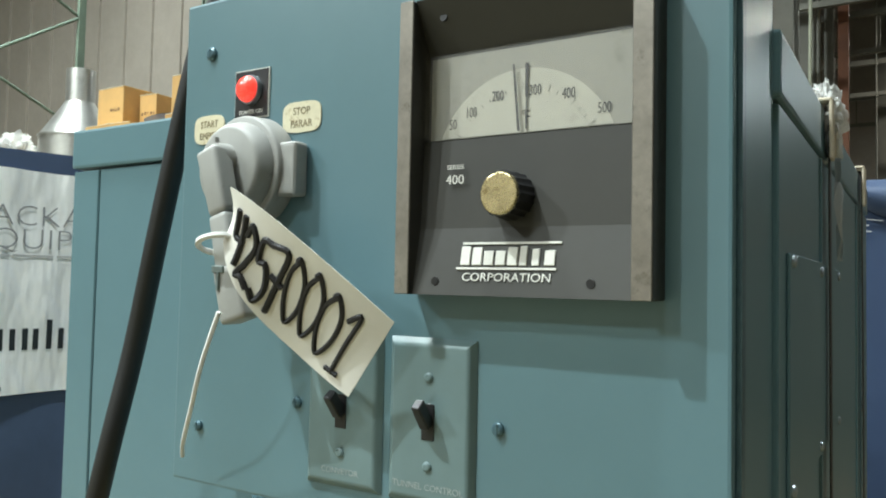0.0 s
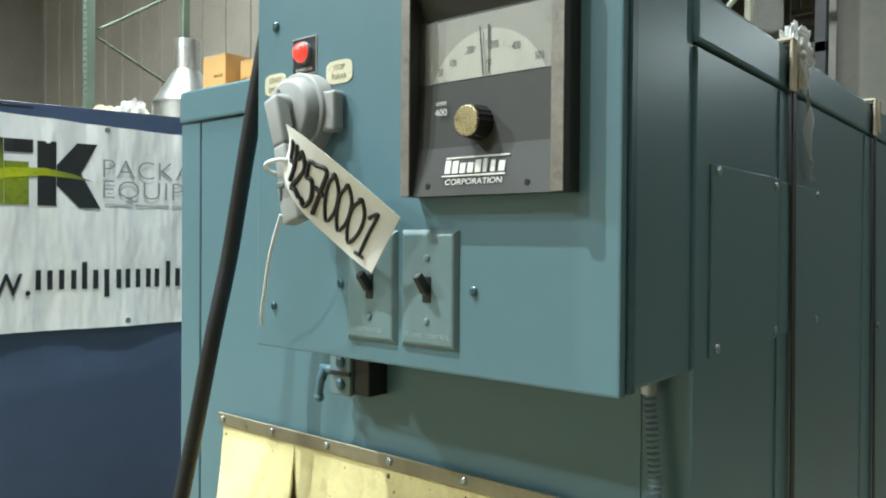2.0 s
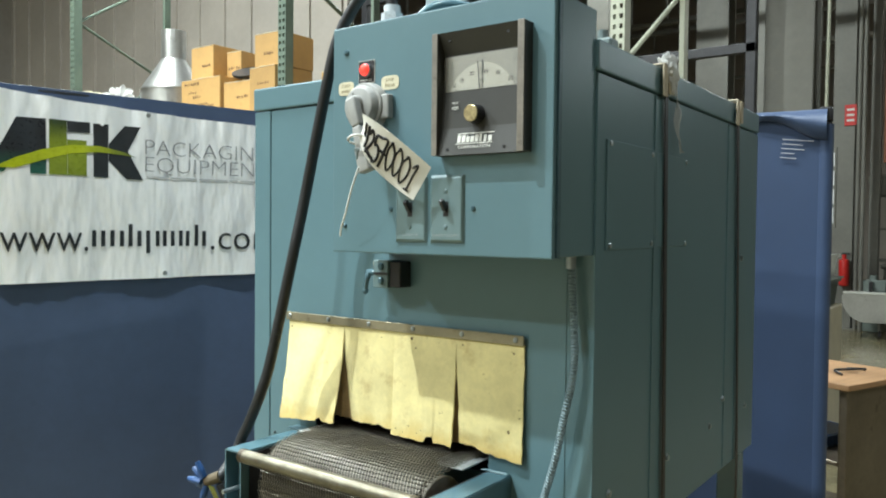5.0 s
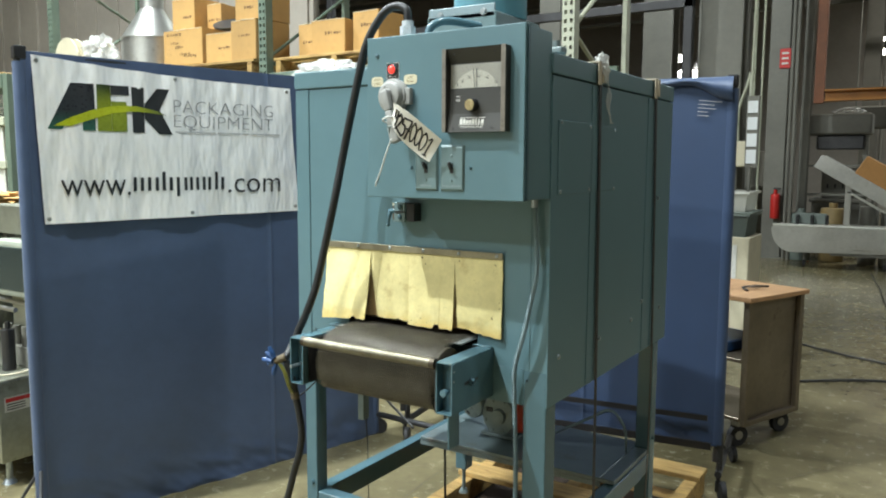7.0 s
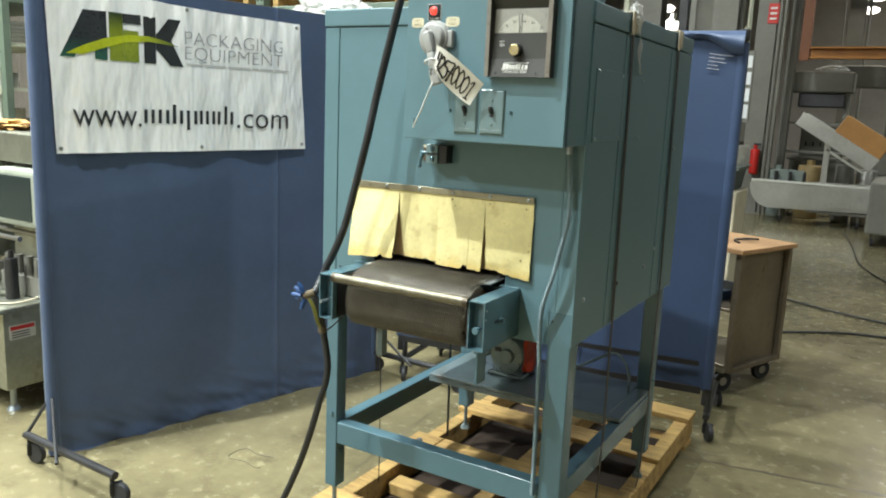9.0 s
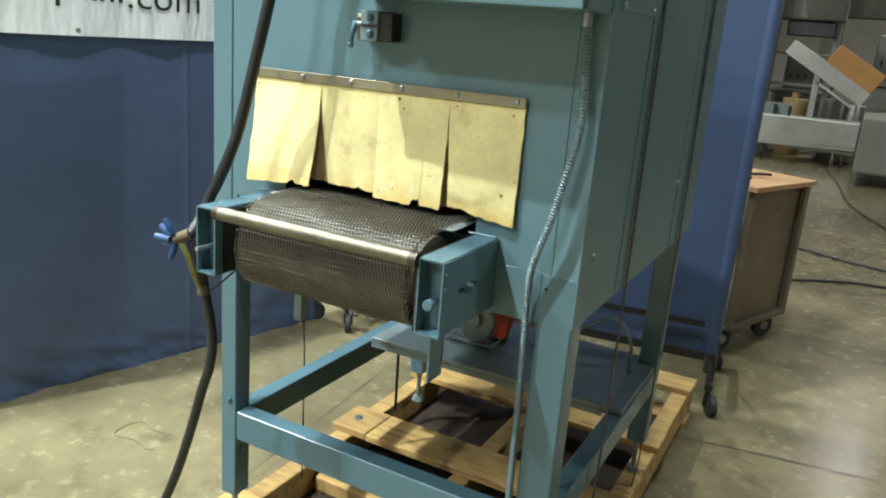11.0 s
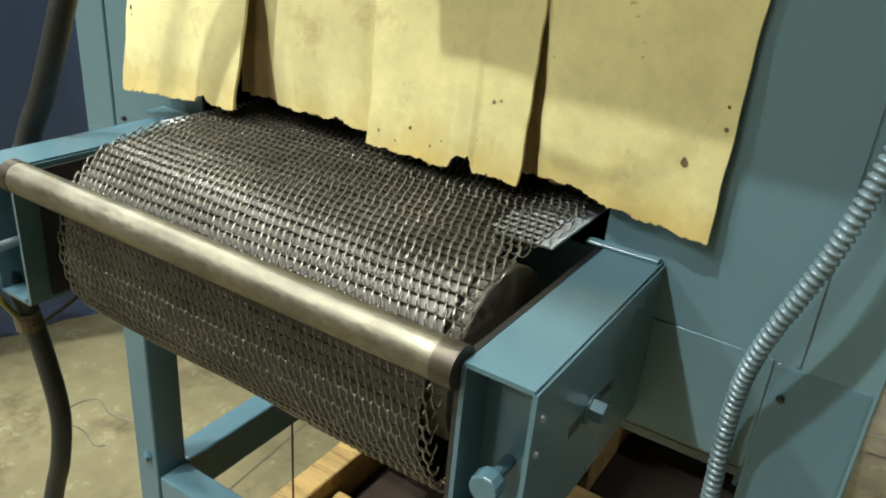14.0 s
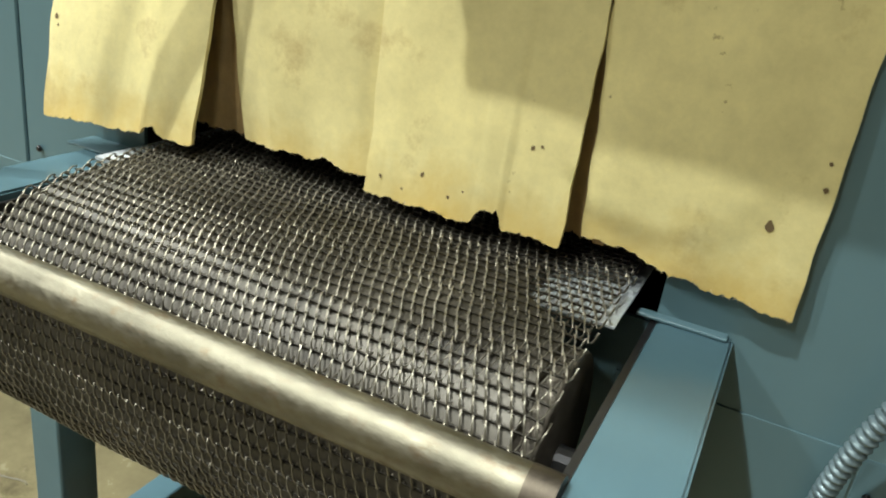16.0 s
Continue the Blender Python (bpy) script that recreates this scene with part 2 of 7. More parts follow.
WIRE = mat("oiled_steel_wire", (0.21, 0.19, 0.147), 0.38, 0.65, 0.3, 30, 0, 80, (0.06, 0.045, 0.03), 0.25, 60)
TAPE = mat("brown_friction_tape", (0.1, 0.075, 0.04), 0.7, 0, 0.2, 30)
HARDBOARD = mat("shade_dark_hardboard", (0.022, 0.012, 0.006), 0.9, 0, 0.2, 5)
DRUM_END = mat("dull_brown_steel", (0.105, 0.09, 0.068), 0.6, 0.25, 0.3, 20, 0.0003, 60, (0.05, 0.035, 0.022), 0.35, 24)
# for the sheet added behind the belt wires, dark in place of shade
BELT_BACKING = mat("dark_belt_backing", (0.066, 0.058, 0.044), 0.44, 0.4, 0.3, 20, 0.0003, 60, (0.04, 0.035, 0.03), 0.3, 24)
GALV = mat("galvanised_sheet", (0.6, 0.64, 0.66), 0.36, 0.2, 0.2, 30, 0, 80, (0.3, 0.3, 0.28), 0.2, 30)
CONDUIT = mat("painted_steel_conduit", (0.175, 0.24, 0.262), 0.38, 0.25, 0.15, 30)
SUEDE = mat("yellow_suede_leather", (0.69, 0.595, 0.275), 0.85, 0, 0.13, 9, 0.0006, 60, (0.46, 0.34, 0.14), 0.2, 8, sheen=0.2, specks=(0.26, 0.17, 0.07), fade=("Z", 1.1, 1.045, 0.09, (0.58, 0.41, 0.11)))
SUEDE_SHADE = mat("shade_brown_leather", (0.4, 0.265, 0.11), 0.85, 0, 0.2, 12, 0.0006, 60, (0.22, 0.13, 0.05), 0.3, 10)
SUEDE_EDGE = mat("frayed_leather_edge", (0.66, 0.54, 0.32), 0.9, 0, 0.2, 40, 0.0008, 120)
BAR = mat("tarnished_bar", (0.27, 0.24, 0.16), 0.42, 0.55, 0.15, 10, 0.0001, 80, (0.15, 0.12, 0.07), 0.2, 30)
OVEN_DARK = mat("dark_oven_interior", (0.03, 0.027, 0.022), 0.7, 0, 0.2, 8)
CONCRETE = mat("polished_concrete", (0.168, 0.144, 0.079), 0.23, 0, 0.3, 1.5, 0.0003, 14, (0.092, 0.077, 0.043), 0.36, 4.2, spec=0.3)
JOINT = mat("floor_joint_filler", (0.062, 0.047, 0.03), 0.5, 0, 0.25, 9, 0, 80, (0.13, 0.105, 0.06), 0.3, 12)
SCRAPE = mat("floor_scrape", (0.115, 0.096, 0.055), 0.45, 0, 0.25, 9)
PALLET_WOOD = mat("raw_pine", (0.39, 0.25, 0.085), 0.75, 0, 0.28, 3, 0.0016, 40, (0.17, 0.085, 0.027), 0.4, 5, aniso=(1.0, 7, 7), per=0.25)
CURTAIN = mat("navy_nylon_curtain", (0.054, 0.084, 0.158), 0.46, 0, 0.12, 2.2, 0.0006, 300, sheen=0.15)
CURTAIN_SIDE = mat("blue_nylon_curtain", (0.023, 0.046, 0.104), 0.6, 0, 0.1, 2.2, 0.0006, 300, sheen=0.15)
VINYL = mat("white_banner_vinyl", (0.9, 0.9, 0.89), 0.3, 0, 0.03, 4, 0.042, 3.4, aniso=(2.2, 1, 0.7), coat=0.6, bdet=3.0)
LOGO_DARK = mat("banner_charcoal_print", (0.02, 0.021, 0.022), 0.35, 0, 0.25, 9)
LOGO_FADE = mat("banner_charcoal_to_green_print", (0.022, 0.023, 0.026), 0.3, 0, 0.15, 9, fade=("Z", 1.73, 1.645, 0.01, (0.02, 0.11, 0.07)))
LOGO_GREEN = mat("banner_green_print", (0.22, 0.27, 0.015), 0.3, 0, 0.2, 9, fade=("Z", 1.76, 1.83, 0.01, (0.04, 0.06, 0.015)))
LOGO_LIME = mat("banner_lime_print", (0.42, 0.47, 0.01), 0.3, 0, 0.2, 9, fade=("X", 0.36, 0.54, 0.01, (0.1, 0.13, 0.03)))
PRINT_GREY = mat("banner_grey_print", (0.28, 0.28, 0.29), 0.4, 0, 0.1, 9)
PRINT_PALE = mat("banner_pale_print", (0.5, 0.5, 0.5), 0.4, 0, 0.1, 9)
FRAME_TUBE = mat("dark_steel_tube", (0.05, 0.05, 0.052), 0.4, 0.6, 0.15, 12)
CASTER = mat("black_caster_tyre", (0.022, 0.022, 0.024), 0.6, 0, 0.15, 20)
STRAP = mat("dark_strapping", (0.02, 0.017, 0.014), 0.45, 0, 0.15, 20)
RAG = mat("folded_card_pad", (0.5, 0.43, 0.32), 0.8, 0, 0.15, 30)
RED_PAINT = mat("red_paint", (0.5, 0.02, 0.015), 0.4, 0, 0.1, 15)
ORANGE_RED = mat("orange_red_motor_paint", (0.62, 0.07, 0.025), 0.45, 0, 0.12, 20)
MOTOR_GREY = mat("grey_green_motor_paint", (0.17, 0.21, 0.205), 0.45, 0.1, 0.15, 14, 0, 80, (0.05, 0.05, 0.045), 0.15, 20)
PALE_BLUE = mat("pale_blue_grey_plate", (0.24, 0.31, 0.33), 0.4, 0.2, 0.08, 10)
MOTOR_BLUE = mat("blue_blower_paint", (0.15, 0.34, 0.41), 0.35, 0, 0.08, 14)
PLUG_BLUE = mat("blue_wire_connector", (0.015, 0.058, 0.175), 0.4, 0, 0.2, 40)
WIRE_GREEN = mat("green_yellow_wire", (0.15, 0.15, 0.025), 0.45, 0, 0.2, 40)
CARTON = mat("brown_cardboard", (0.43, 0.255, 0.085), 0.8, 0, 0.1, 3, 0.0003, 60, (0.3, 0.17, 0.06), 0.06, 8, per=0.2)
CARTON_INK = mat("faded_brown_print", (0.13, 0.07, 0.028), 0.8)
RACK_GREEN = mat("grey_green_rack_paint", (0.12, 0.16, 0.12), 0.5, 0.1, 0.15, 6)
RACK_CREAM = mat("cream_rack_paint", (0.4, 0.41, 0.31), 0.5, 0, 0.1, 6)
HALL_GREY = mat("dull_grey_steelwork", (0.165, 0.16, 0.135), 0.6, 0.1, 0.15, 2)
HALL_PALE = mat("pale_wall_panel", (0.3, 0.27, 0.23), 0.8, 0, 0.1, 1.2)
HALL_ROOF = mat("dark_roof_deck", (0.06, 0.055, 0.05), 0.8, 0, 0.2, 1.0)
OLD_STAINLESS = mat("dull_stained_stainless", (0.3, 0.305, 0.245), 0.38, 0.75, 0.22, 3, 0, 80, (0.17, 0.165, 0.12), 0.3, 5)
SCREEN_FRAME = mat("grey_green_screen_frame", (0.27, 0.29, 0.235), 0.45, 0, 0.12, 8)
DARK_GLASS = mat("dark_screen_glass", (0.02, 0.03, 0.03), 0.12, 0, 0.15, 5)
STAINLESS = mat("stainless_sheet", (0.5, 0.5, 0.47), 0.36, 0.9, 0.12, 3, 0, 80, (0.3, 0.28, 0.24), 0.1, 8)
CART_STEEL = mat("tarnished_cart_steel", (0.25, 0.21, 0.16), 0.42, 0.8, 0.22, 3, 0, 80, (0.13, 0.1, 0.07), 0.2, 6)
PLYWOOD = mat("orange_plywood", (0.38, 0.215, 0.1), 0.6, 0, 0.15, 3, aniso=(1, 8, 1))
BEIGE = mat("beige_plastic", (0.55, 0.5, 0.36), 0.5, 0, 0.08, 8)
OCHRE = mat("dull_ochre_paint", (0.24, 0.17, 0.07), 0.6, 0, 0.2, 6)
CRANE_POST = mat("rust_brown_post_paint", (0.16, 0.055, 0.02), 0.6, 0, 0.2, 3)
CRANE = mat("orange_crane_paint", (0.3, 0.12, 0.014), 0.5, 0, 0.15, 3)
TOTE_WHITE = mat("white_tote", (0.62, 0.62, 0.56), 0.5, 0, 0.08, 8)
TOTE_GREY = mat("grey_tote", (0.16, 0.19, 0.17), 0.5, 0, 0.1, 8)
CABLE = mat("dark_cable", (0.02, 0.02, 0.02), 0.5, 0, 0.15, 10)
LAMP_GLOW = mat("lit_lamp_glass", (1.0, 0.95, 0.85), 0.4, 0, 0.02, 5, emit=7)
DOOR_GLOW = mat("bright_paper", (0.7, 0.72, 0.72), 0.6, 0, 0.05, 6)


def clear_wrap(name, rough=0.25, milk=0.35):
    m = bpy.data.materials.new(name)
    m.use_nodes = True
    nt = m.node_tree
    p = nt.nodes["Principled BSDF"]
    p.inputs["Base Color"].default_value, p.inputs["Roughness"].default_value = (0.8, 0.8, 0.77, 1), rough
    p.inputs["Alpha"].default_value = milk
    t = nt.nodes.new("ShaderNodeTexNoise")
    t.inputs["Scale"].default_value = 22
    b = nt.nodes.new("ShaderNodeBump")
    b.inputs["Distance"].default_value = 0.006
    nt.links.new(t.outputs["Fac"], b.inputs["Height"])
    nt.links.new(b.outputs[0], p.inputs["Normal"])
    return m


WRAP = clear_wrap("cloudy_stretch_wrap")
POLY = clear_wrap("white_poly_bag", 0.25, 0.45)
FILM = clear_wrap("dusty_stretch_film", 0.35, 0.6)
GLASS = clear_wrap("dusty_dial_glass", 0.08, 0.05)
GLASS.node_tree.nodes["Bump"].inputs["Distance"].default_value = 0.0002

# ---- the hall ----
def hall():
    bm = B()
    bx(bm, -14, 14, -9, 26, -0.2, 0.0)
    solo("floor", bm, CONCRETE, "worn yellowish polished concrete hall floor with stains", "floor", kind="structure")
    bm = B()
    bx(bm, -14, 14, -9, 26, 12.0, 12.2)
    for k in range(13):
        y = -8 + 2.7 * k
        bx(bm, -14, 14, y - 0.06, y + 0.06, 11.55, 12.0)
    for k in range(8):
        x = -13 + 3.6 * k
        bx(bm, x - 0.05, x + 0.05, -9, 26, 11.7, 11.9)
    solo("ceiling", bm, HALL_ROOF, "dark ribbed steel roof deck on joists", "ceiling", kind="structure")
    for name, a in (("wall_north", (-14, 14, 26, 26.2)), ("wall_south", (-14, 14, -9.2, -9)), ("wall_west", (-14.2, -14, -9.2, 26.2)), ("wall_east", (14, 14.2, -9.2, 26.2))):
        bm = B()
        bx(bm, *a, 0, 12.2)
        solo(name, bm, HALL_PALE, "pale ribbed hall wall panel", "wall", kind="structure")


hall()


# floor marks: control joints and scuffs
def joint(x0, y0, x1, y1, w=0.006):
    bm = B()
    d = Vector((x1 - x0, y1 - y0, 0))
    s = d.cross(Vector((0, 0, 1))).normalized() * w / 2
    q = [Vector((x0, y0, 0.001)) + s, Vector((x0, y0, 0.001)) - s, Vector((x1, y1, 0.001)) - s, Vector((x1, y1, 0.001)) + s]
    bm.faces.new([bm.verts.new(p) for p in q])
    bmesh.ops.solidify(bm, geom=bm.faces[:], thickness=0.001)
    return bm


def ragged_joint(x0, y0, x1, y1, w):
    """A filled joint whose dirty borders wander."""
    bm = B()
    d = Vector((x1 - x0, y1 - y0, 0))
    s = d.cross(Vector((0, 0, 1))).normalized() * w / 2
    n_ = int(d.length / 0.012)
    row = None
    for k in range(n_ + 1):
        q = Vector((x0, y0, 0.001)) + d * (k / n_)
        a = 0.45 + 1.5 * max(0, noise.noise((k * 0.09, 3.0, 0)) + 0.25 * noise.noise((k * 0.5, 1.0, 0)))
        b = 0.45 + 1.7 * max(0, noise.noise((k * 0.08, 9.0, 0)) + 0.25 * noise.noise((k * 0.5, 5.0, 0)))
        cur = (bm.verts.new(q + s * a), bm.verts.new(q - s * b))
        if row:
            bm.faces.new((row[0], row[1], cur[1], cur[0]))
        row = cur
    return bm


solo("trim", ragged_joint(0.44, 1.63, 3.6, 2.15, 0.02), JOINT, "dark filled floor joint", "floor joint", kind="structure")
# a dark line along the pallet's left side, drawn with the joint's shape and colour
solo("trim", ragged_joint(-0.61, 0.45, -0.70, 1.45, 0.006), JOINT, "dark filled floor joint", "floor joint", kind="structure")
ringpts = [(-1.05 + 0.1 * math.cos(a), 0.5 + 0.06 * math.sin(a) + 0.02 * math.sin(3 * a), 0.001) for a in np.linspace(0.6, 5.9, 30)]
solo("floor_scuff", sweep(B(), ringpts, 0.0022, 5), SCRAPE, "dark ring-shaped scuff on the concrete", "scuff")

def scuffs():
    """Short dark scrapes and hairline cracks in the concrete."""
    rs_ = random.Random(11)
    bm = B()
    for k in range(46):
        x, y, t = rs_.uniform(-1.7, 2.6), rs_.uniform(-0.4, 4.2), rs_.uniform(0, 6.28)
        c, n_, step = rs_.uniform(-0.5, 0.5), rs_.randint(4, 11), rs_.uniform(0.02, 0.07)
        w = rs_.uniform(0.0012, 0.004)
        row = None
        for i in range(n_):
            s_ = Vector((-math.sin(t), math.cos(t), 0)) * w * math.sin(math.pi * (i + 0.4) / n_)
            q = Vector((x, y, 0.0008))
            cur = (bm.verts.new(q + s_), bm.verts.new(q - s_))
            if row:
                bm.faces.new((row[0], row[1], cur[1], cur[0]))
            row = cur
            x, y, t = x + step * math.cos(t), y + step * math.sin(t), t + c * rs_.uniform(0.2, 1.0)
    solo("floor_scuff", bm, SCRAPE, "dark scrapes and hairline cracks in the concrete", "scuff", kind="stuff")


scuffs()

# ---- shrink tunnel ----
SLIM = 0.972
SLIM_POSE = Matrix.Translation((0.475 * (1 - SLIM), 0, 0)) @ Matrix.Diagonal((SLIM, 1, 1, 1))
tunnel = thing("shrink_tunnel", "blue-green enamelled shrink tunnel machine standing on a pallet", "packaging machine", SLIM_POSE)
XL, XR, YF, YB, ZB, ZT = -0.41, 0.475, 0.15, 1.16, 0.885, 1.787

# oven shell: front with an opening right through, sides, back, top, bottom
bm = B()
ring_plate(bm, -0.352, XR - 0.003, ZB, 1.733, -0.2, 0.262, 1.02, 1.255, YF, YF + 0.004)
front = part("front_panel", bm, TEAL, tunnel)
bm = B()
bx(bm, XL, -0.355, YF - 0.001, YF + 0.02, ZB - 0.02, 1.733, 0.0015)
part("corner_panel", bm, TEAL, tunnel)
bm = B()
bx(bm, XR - 0.004, XR, YF, YB, ZB, 1.732, 0.001)
part("side_panel", bm, TEAL, tunnel)
bm = B()
bx(bm, XL, XL + 0.004, YF + 0.021, YB, ZB, 1.732)
part("side_panel", bm, TEAL, tunnel)
bm = B()
bx(bm, XL + 0.005, XR - 0.005, YB - 0.004, YB, ZB, 1.732)
part("back_panel", bm, TEAL, tunnel)
bm = B()
bx(bm, XL - 0.002, XR + 0.002, YF - 0.004, YB + 0.003, 1.736, ZT, 0.004, 2)
part("lid", bm, TEAL, tunnel)
bm = B()
bx(bm, XL + 0.005, XR - 0.005, YF + 0.02, YB - 0.005, ZB, ZB + 0.004)
part("floor_pan", bm, TEAL, tunnel)
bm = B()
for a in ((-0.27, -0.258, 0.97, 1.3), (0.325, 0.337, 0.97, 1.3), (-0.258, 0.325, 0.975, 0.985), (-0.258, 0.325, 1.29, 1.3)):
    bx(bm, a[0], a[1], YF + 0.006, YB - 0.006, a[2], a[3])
part("oven_liner", bm, OVEN_DARK, tunnel, "very dark oven lining")
# seams and dents of the side
bm = B()
bx(bm, XR - 0.002, XR + 0.0025, 0.404, 0.41, ZB + 0.005, 1.73)
part("side_seam", bm, TEAL, tunnel)
bm = B()
bx(bm, XR - 0.002, XR + 0.0025, 0.885, 0.9, ZB + 0.005, 1.73, 0.001)
part("side_seam", bm, TEAL, tunnel)
bm = B()
bx(bm, XR - 0.002, XR + 0.002, 0.975, 0.983, ZB + 0.005, 1.73)
part("side_seam", bm, TEAL, tunnel)
# lower front apron, below the seam
bm = B()
bx(bm, 0.245, 0.4045, YF - 0.0014, YF, ZB - 0.002, 0.979, 0.0003)
part("apron", bm, TEAL, tunnel)
bm = B()
bx(bm, -0.40, -0.205, YF - 0.0014, YF, ZB - 0.002, 0.979, 0.0003)
part("apron", bm, TEAL, tunnel)


def screw_head(bm, c, d, r=0.006, h=0.003):
    """A low round head at c facing d."""
    c, d = Vector(c), Vector(d)
    cyl(bm, c, c + d * h * 0.6, r, 14)
    cyl(bm, c + d * h * 0.6, c + d * h, r, 14, r * 0.6)


def hexbolt(bm, c, d, r=0.007, h=0.005):
    c, d = Vector(c), Vector(d)
    cyl(bm, c, c + d * 0.0012, r * 1.35, 16)
    cyl(bm, c + d * 0.0012, c + d * h, r, 6)


# access panel on the side, with its screws
bm = B()
bx(bm, XR, XR + 0.003, 0.185, 0.402, 1.436, 1.625, 0.001)
panel = part("access_panel", bm, TEAL, tunnel)
bm = B()
bx(bm, XR, XR + 0.0022, 0.412, 0.598, 1.438, 1.622, 0.001)
panel2 = part("access_panel", bm, TEAL, tunnel)
for y, z in ((0.2, 1.619), (0.39, 1.615), (0.2, 1.444), (0.39, 1.446)):
    bm = B()
    screw_head(bm, (XR + 0.003, y, z), (1, 0, 0), 0.005)
    part("screw", bm, SCREW, panel)
for y, z in ((0.582, 1.614), (0.582, 1.444)):
    bm = B()
    screw_head(bm, (XR + 0.002, y, z), (1, 0, 0), 0.005)
    part("screw", bm, SCREW, panel2)
for y, z in ((0.216, 1.009), (0.502, 1.005), (0.78, 1.013), (1.076, 1.009), (0.88, 1.06), (1.02, 1.4)):
    bm = B()
    hexbolt(bm, (XR, y, z), (1, 0, 0), 0.006)
    part("side_bolt", bm, SCREW, tunnel)
for x, z in ((0.416, 0.951), (-0.335, 1.0)):
    bm = B()
    screw_head(bm, (x, YF - 0.0014, z), (0, -1, 0), 0.003)
    part("front_screw", bm, BLACK, tunnel)

# control box with its hinged lid
bm = B()
bx(bm, 0.004, 0.471, 0.012, YF, 1.427, 1.834, 0.003, 2)
cbox = part("control_box", bm, TEAL, tunnel)
bm = B()
bx(bm, 0.0, 0.4735, 0.0, 0.011, 1.425, 1.836, 0.0025, 2)
part("box_lid", bm, TEAL, cbox)
bm = B()
bx(bm, 0.472, 0.4765, 0.0115, 0.021, 1.427, 1.834)
part("lid_gasket", bm, BLUE_SCREW, cbox)
for x, z, dark in ((0.034, 1.789, 1), (0.033, 1.473, 1), (0.146, 1.503, 1), (0.325, 1.503, 1)):
    bm = B()
    screw_head(bm, (x, 0, z), (0, -1, 0), 0.0058 if z > 1.7 else 0.0044, 0.0035)
    bx(bm, x - 0.0007, x + 0.0007, -0.0041, -0.0028, z - 0.0035, z + 0.0035)
    part("lid_screw", bm, BLUE_SCREW if dark else SCREW, cbox)

# temperature controller
MX0, MX1, MZ0, MZ1, MD = 0.256, 0.435, 1.589, 1.787, 0.033
bm = B()
bx(bm, MX0, MX1, -0.0022, -0.001, MZ0, MZ1, 0.0003)
meter = part("temperature_controller", bm, DARK_GREY, tunnel, "charcoal temperature controller with a dial and knob")
meter.location.y = 0.008
for a in ((MX0, MX0 + 0.011), (MX1 - 0.012, MX1)):
    bm = B()
    bx(bm, a[0], a[1], -MD, -0.0023, MZ0, MZ1, 0.001)
    part("side_cheek", bm, DARK_GREY, meter)
for a in ((MX0 - 0.0002, MX0 + 0.0112), (MX1 - 0.0122, MX1 + 0.0002)):
    bm = B()
    bx(bm, a[0], a[1], -MD - 0.0012, -MD, MZ0, MZ1, 0.0005)
    part("worn_edge", bm, EDGE_ALU, meter, "rubbed bare aluminium front edge")
# its folded face: upper slope, dial bay, flat, lower slope
a, b = MX0 + 0.0112, MX1 - 0.0122
prof = [(-MD + 0.002, MZ1), (-0.012, 1.752), (-0.012, 1.6925), (-0.017, 1.6925), (-0.02, 1.633), (-MD + 0.004, MZ0), (-0.002, MZ0), (-0.002, MZ1)]
bm = B()
va = [bm.verts.new((a, y, z)) for y, z in prof]
vb = [bm.verts.new((b, y, z)) for y, z in prof]
bm.faces.new(va)
bm.faces.new(vb[::-1])
for i in range(len(prof)):
    j = (i + 1) % len(prof)
    bm.faces.new((va[i], va[j], vb[j], vb[i]))
part("face", bm, DARK_GREY, meter)
bm = B()
bx(bm, a + 0.003, b - 0.0005, -0.0136, -0.0124, 1.694, 1.7505)
part("dial_card", bm, DIAL, meter)
# pale field under the arc of the dial; the darker card above paints shade
bm = B()
cx, cz = (a + b) / 2 - 0.003, 1.668
field = [(cx + 0.068 * math.cos(t), cz + 0.068 * math.sin(t)) for t in np.linspace(radians(23), radians(157), 24)]
prism(bm, [(min(max(x, a + 0.004), b - 0.002), min(z, 1.75)) for x, z in field], -0.0139, -0.0137)
part("dial_field", bm, DIAL_FIELD, meter)
bm = B()
for k in range(19):
    t = radians(150 - 120 * k / 18)
    u = Vector((math.cos(t), 0, math.sin(t)))
    p = Vector((cx, -0.0139, cz)) + u * 0.0535
    s = u.cross(Vector((0, 1, 0))) * 0.0003
    q = u * (0.005 if k % 3 == 0 else 0.0025)
    bm.faces.new([bm.verts.new(v) for v in (p + s, p - s, p - s + q, p + s + q)])
part("dial_ticks", bm, INK, meter)
for txt, x, z in (("50", -0.0535, 1.7035), ("100", -0.039, 1.7105), ("200", -0.0185, 1.7195), ("300", 0.009, 1.7205), ("400", 0.0325, 1.716), ("500", 0.0565, 1.7045), ("°F", 0.0025, 1.7035)):
    lettering(txt, 0.0098 if txt != "°F" else 0.0125, on_front(cx + x, -0.0141, z), INK, meter, "dial_number", 0.0001, 0.62)
bm = B()
prism(bm, [(cx - 0.0065, 1.7385), (cx - 0.0052, 1.7385), (cx - 0.001, 1.695), (cx - 0.0026, 1.695)], -0.0165, -0.016)
part("needle", bm, INK, meter)
bm = B()
prism(bm, [(cx + 0.002, 1.739), (cx + 0.0042, 1.739), (cx + 0.0042, 1.717), (cx + 0.002, 1.717)], -0.015, -0.0146)
prism(bm, [(cx + 0.0026, 1.717), (cx + 0.0036, 1.717), (cx + 0.0036, 1.696), (cx + 0.0026, 1.696)], -0.015, -0.0146)
part("set_pointer", bm, LOGO_DARK, meter)
bm = B()
bx(bm, a + 0.0005, b, -0.0185, -0.0178, 1.693, 1.751)
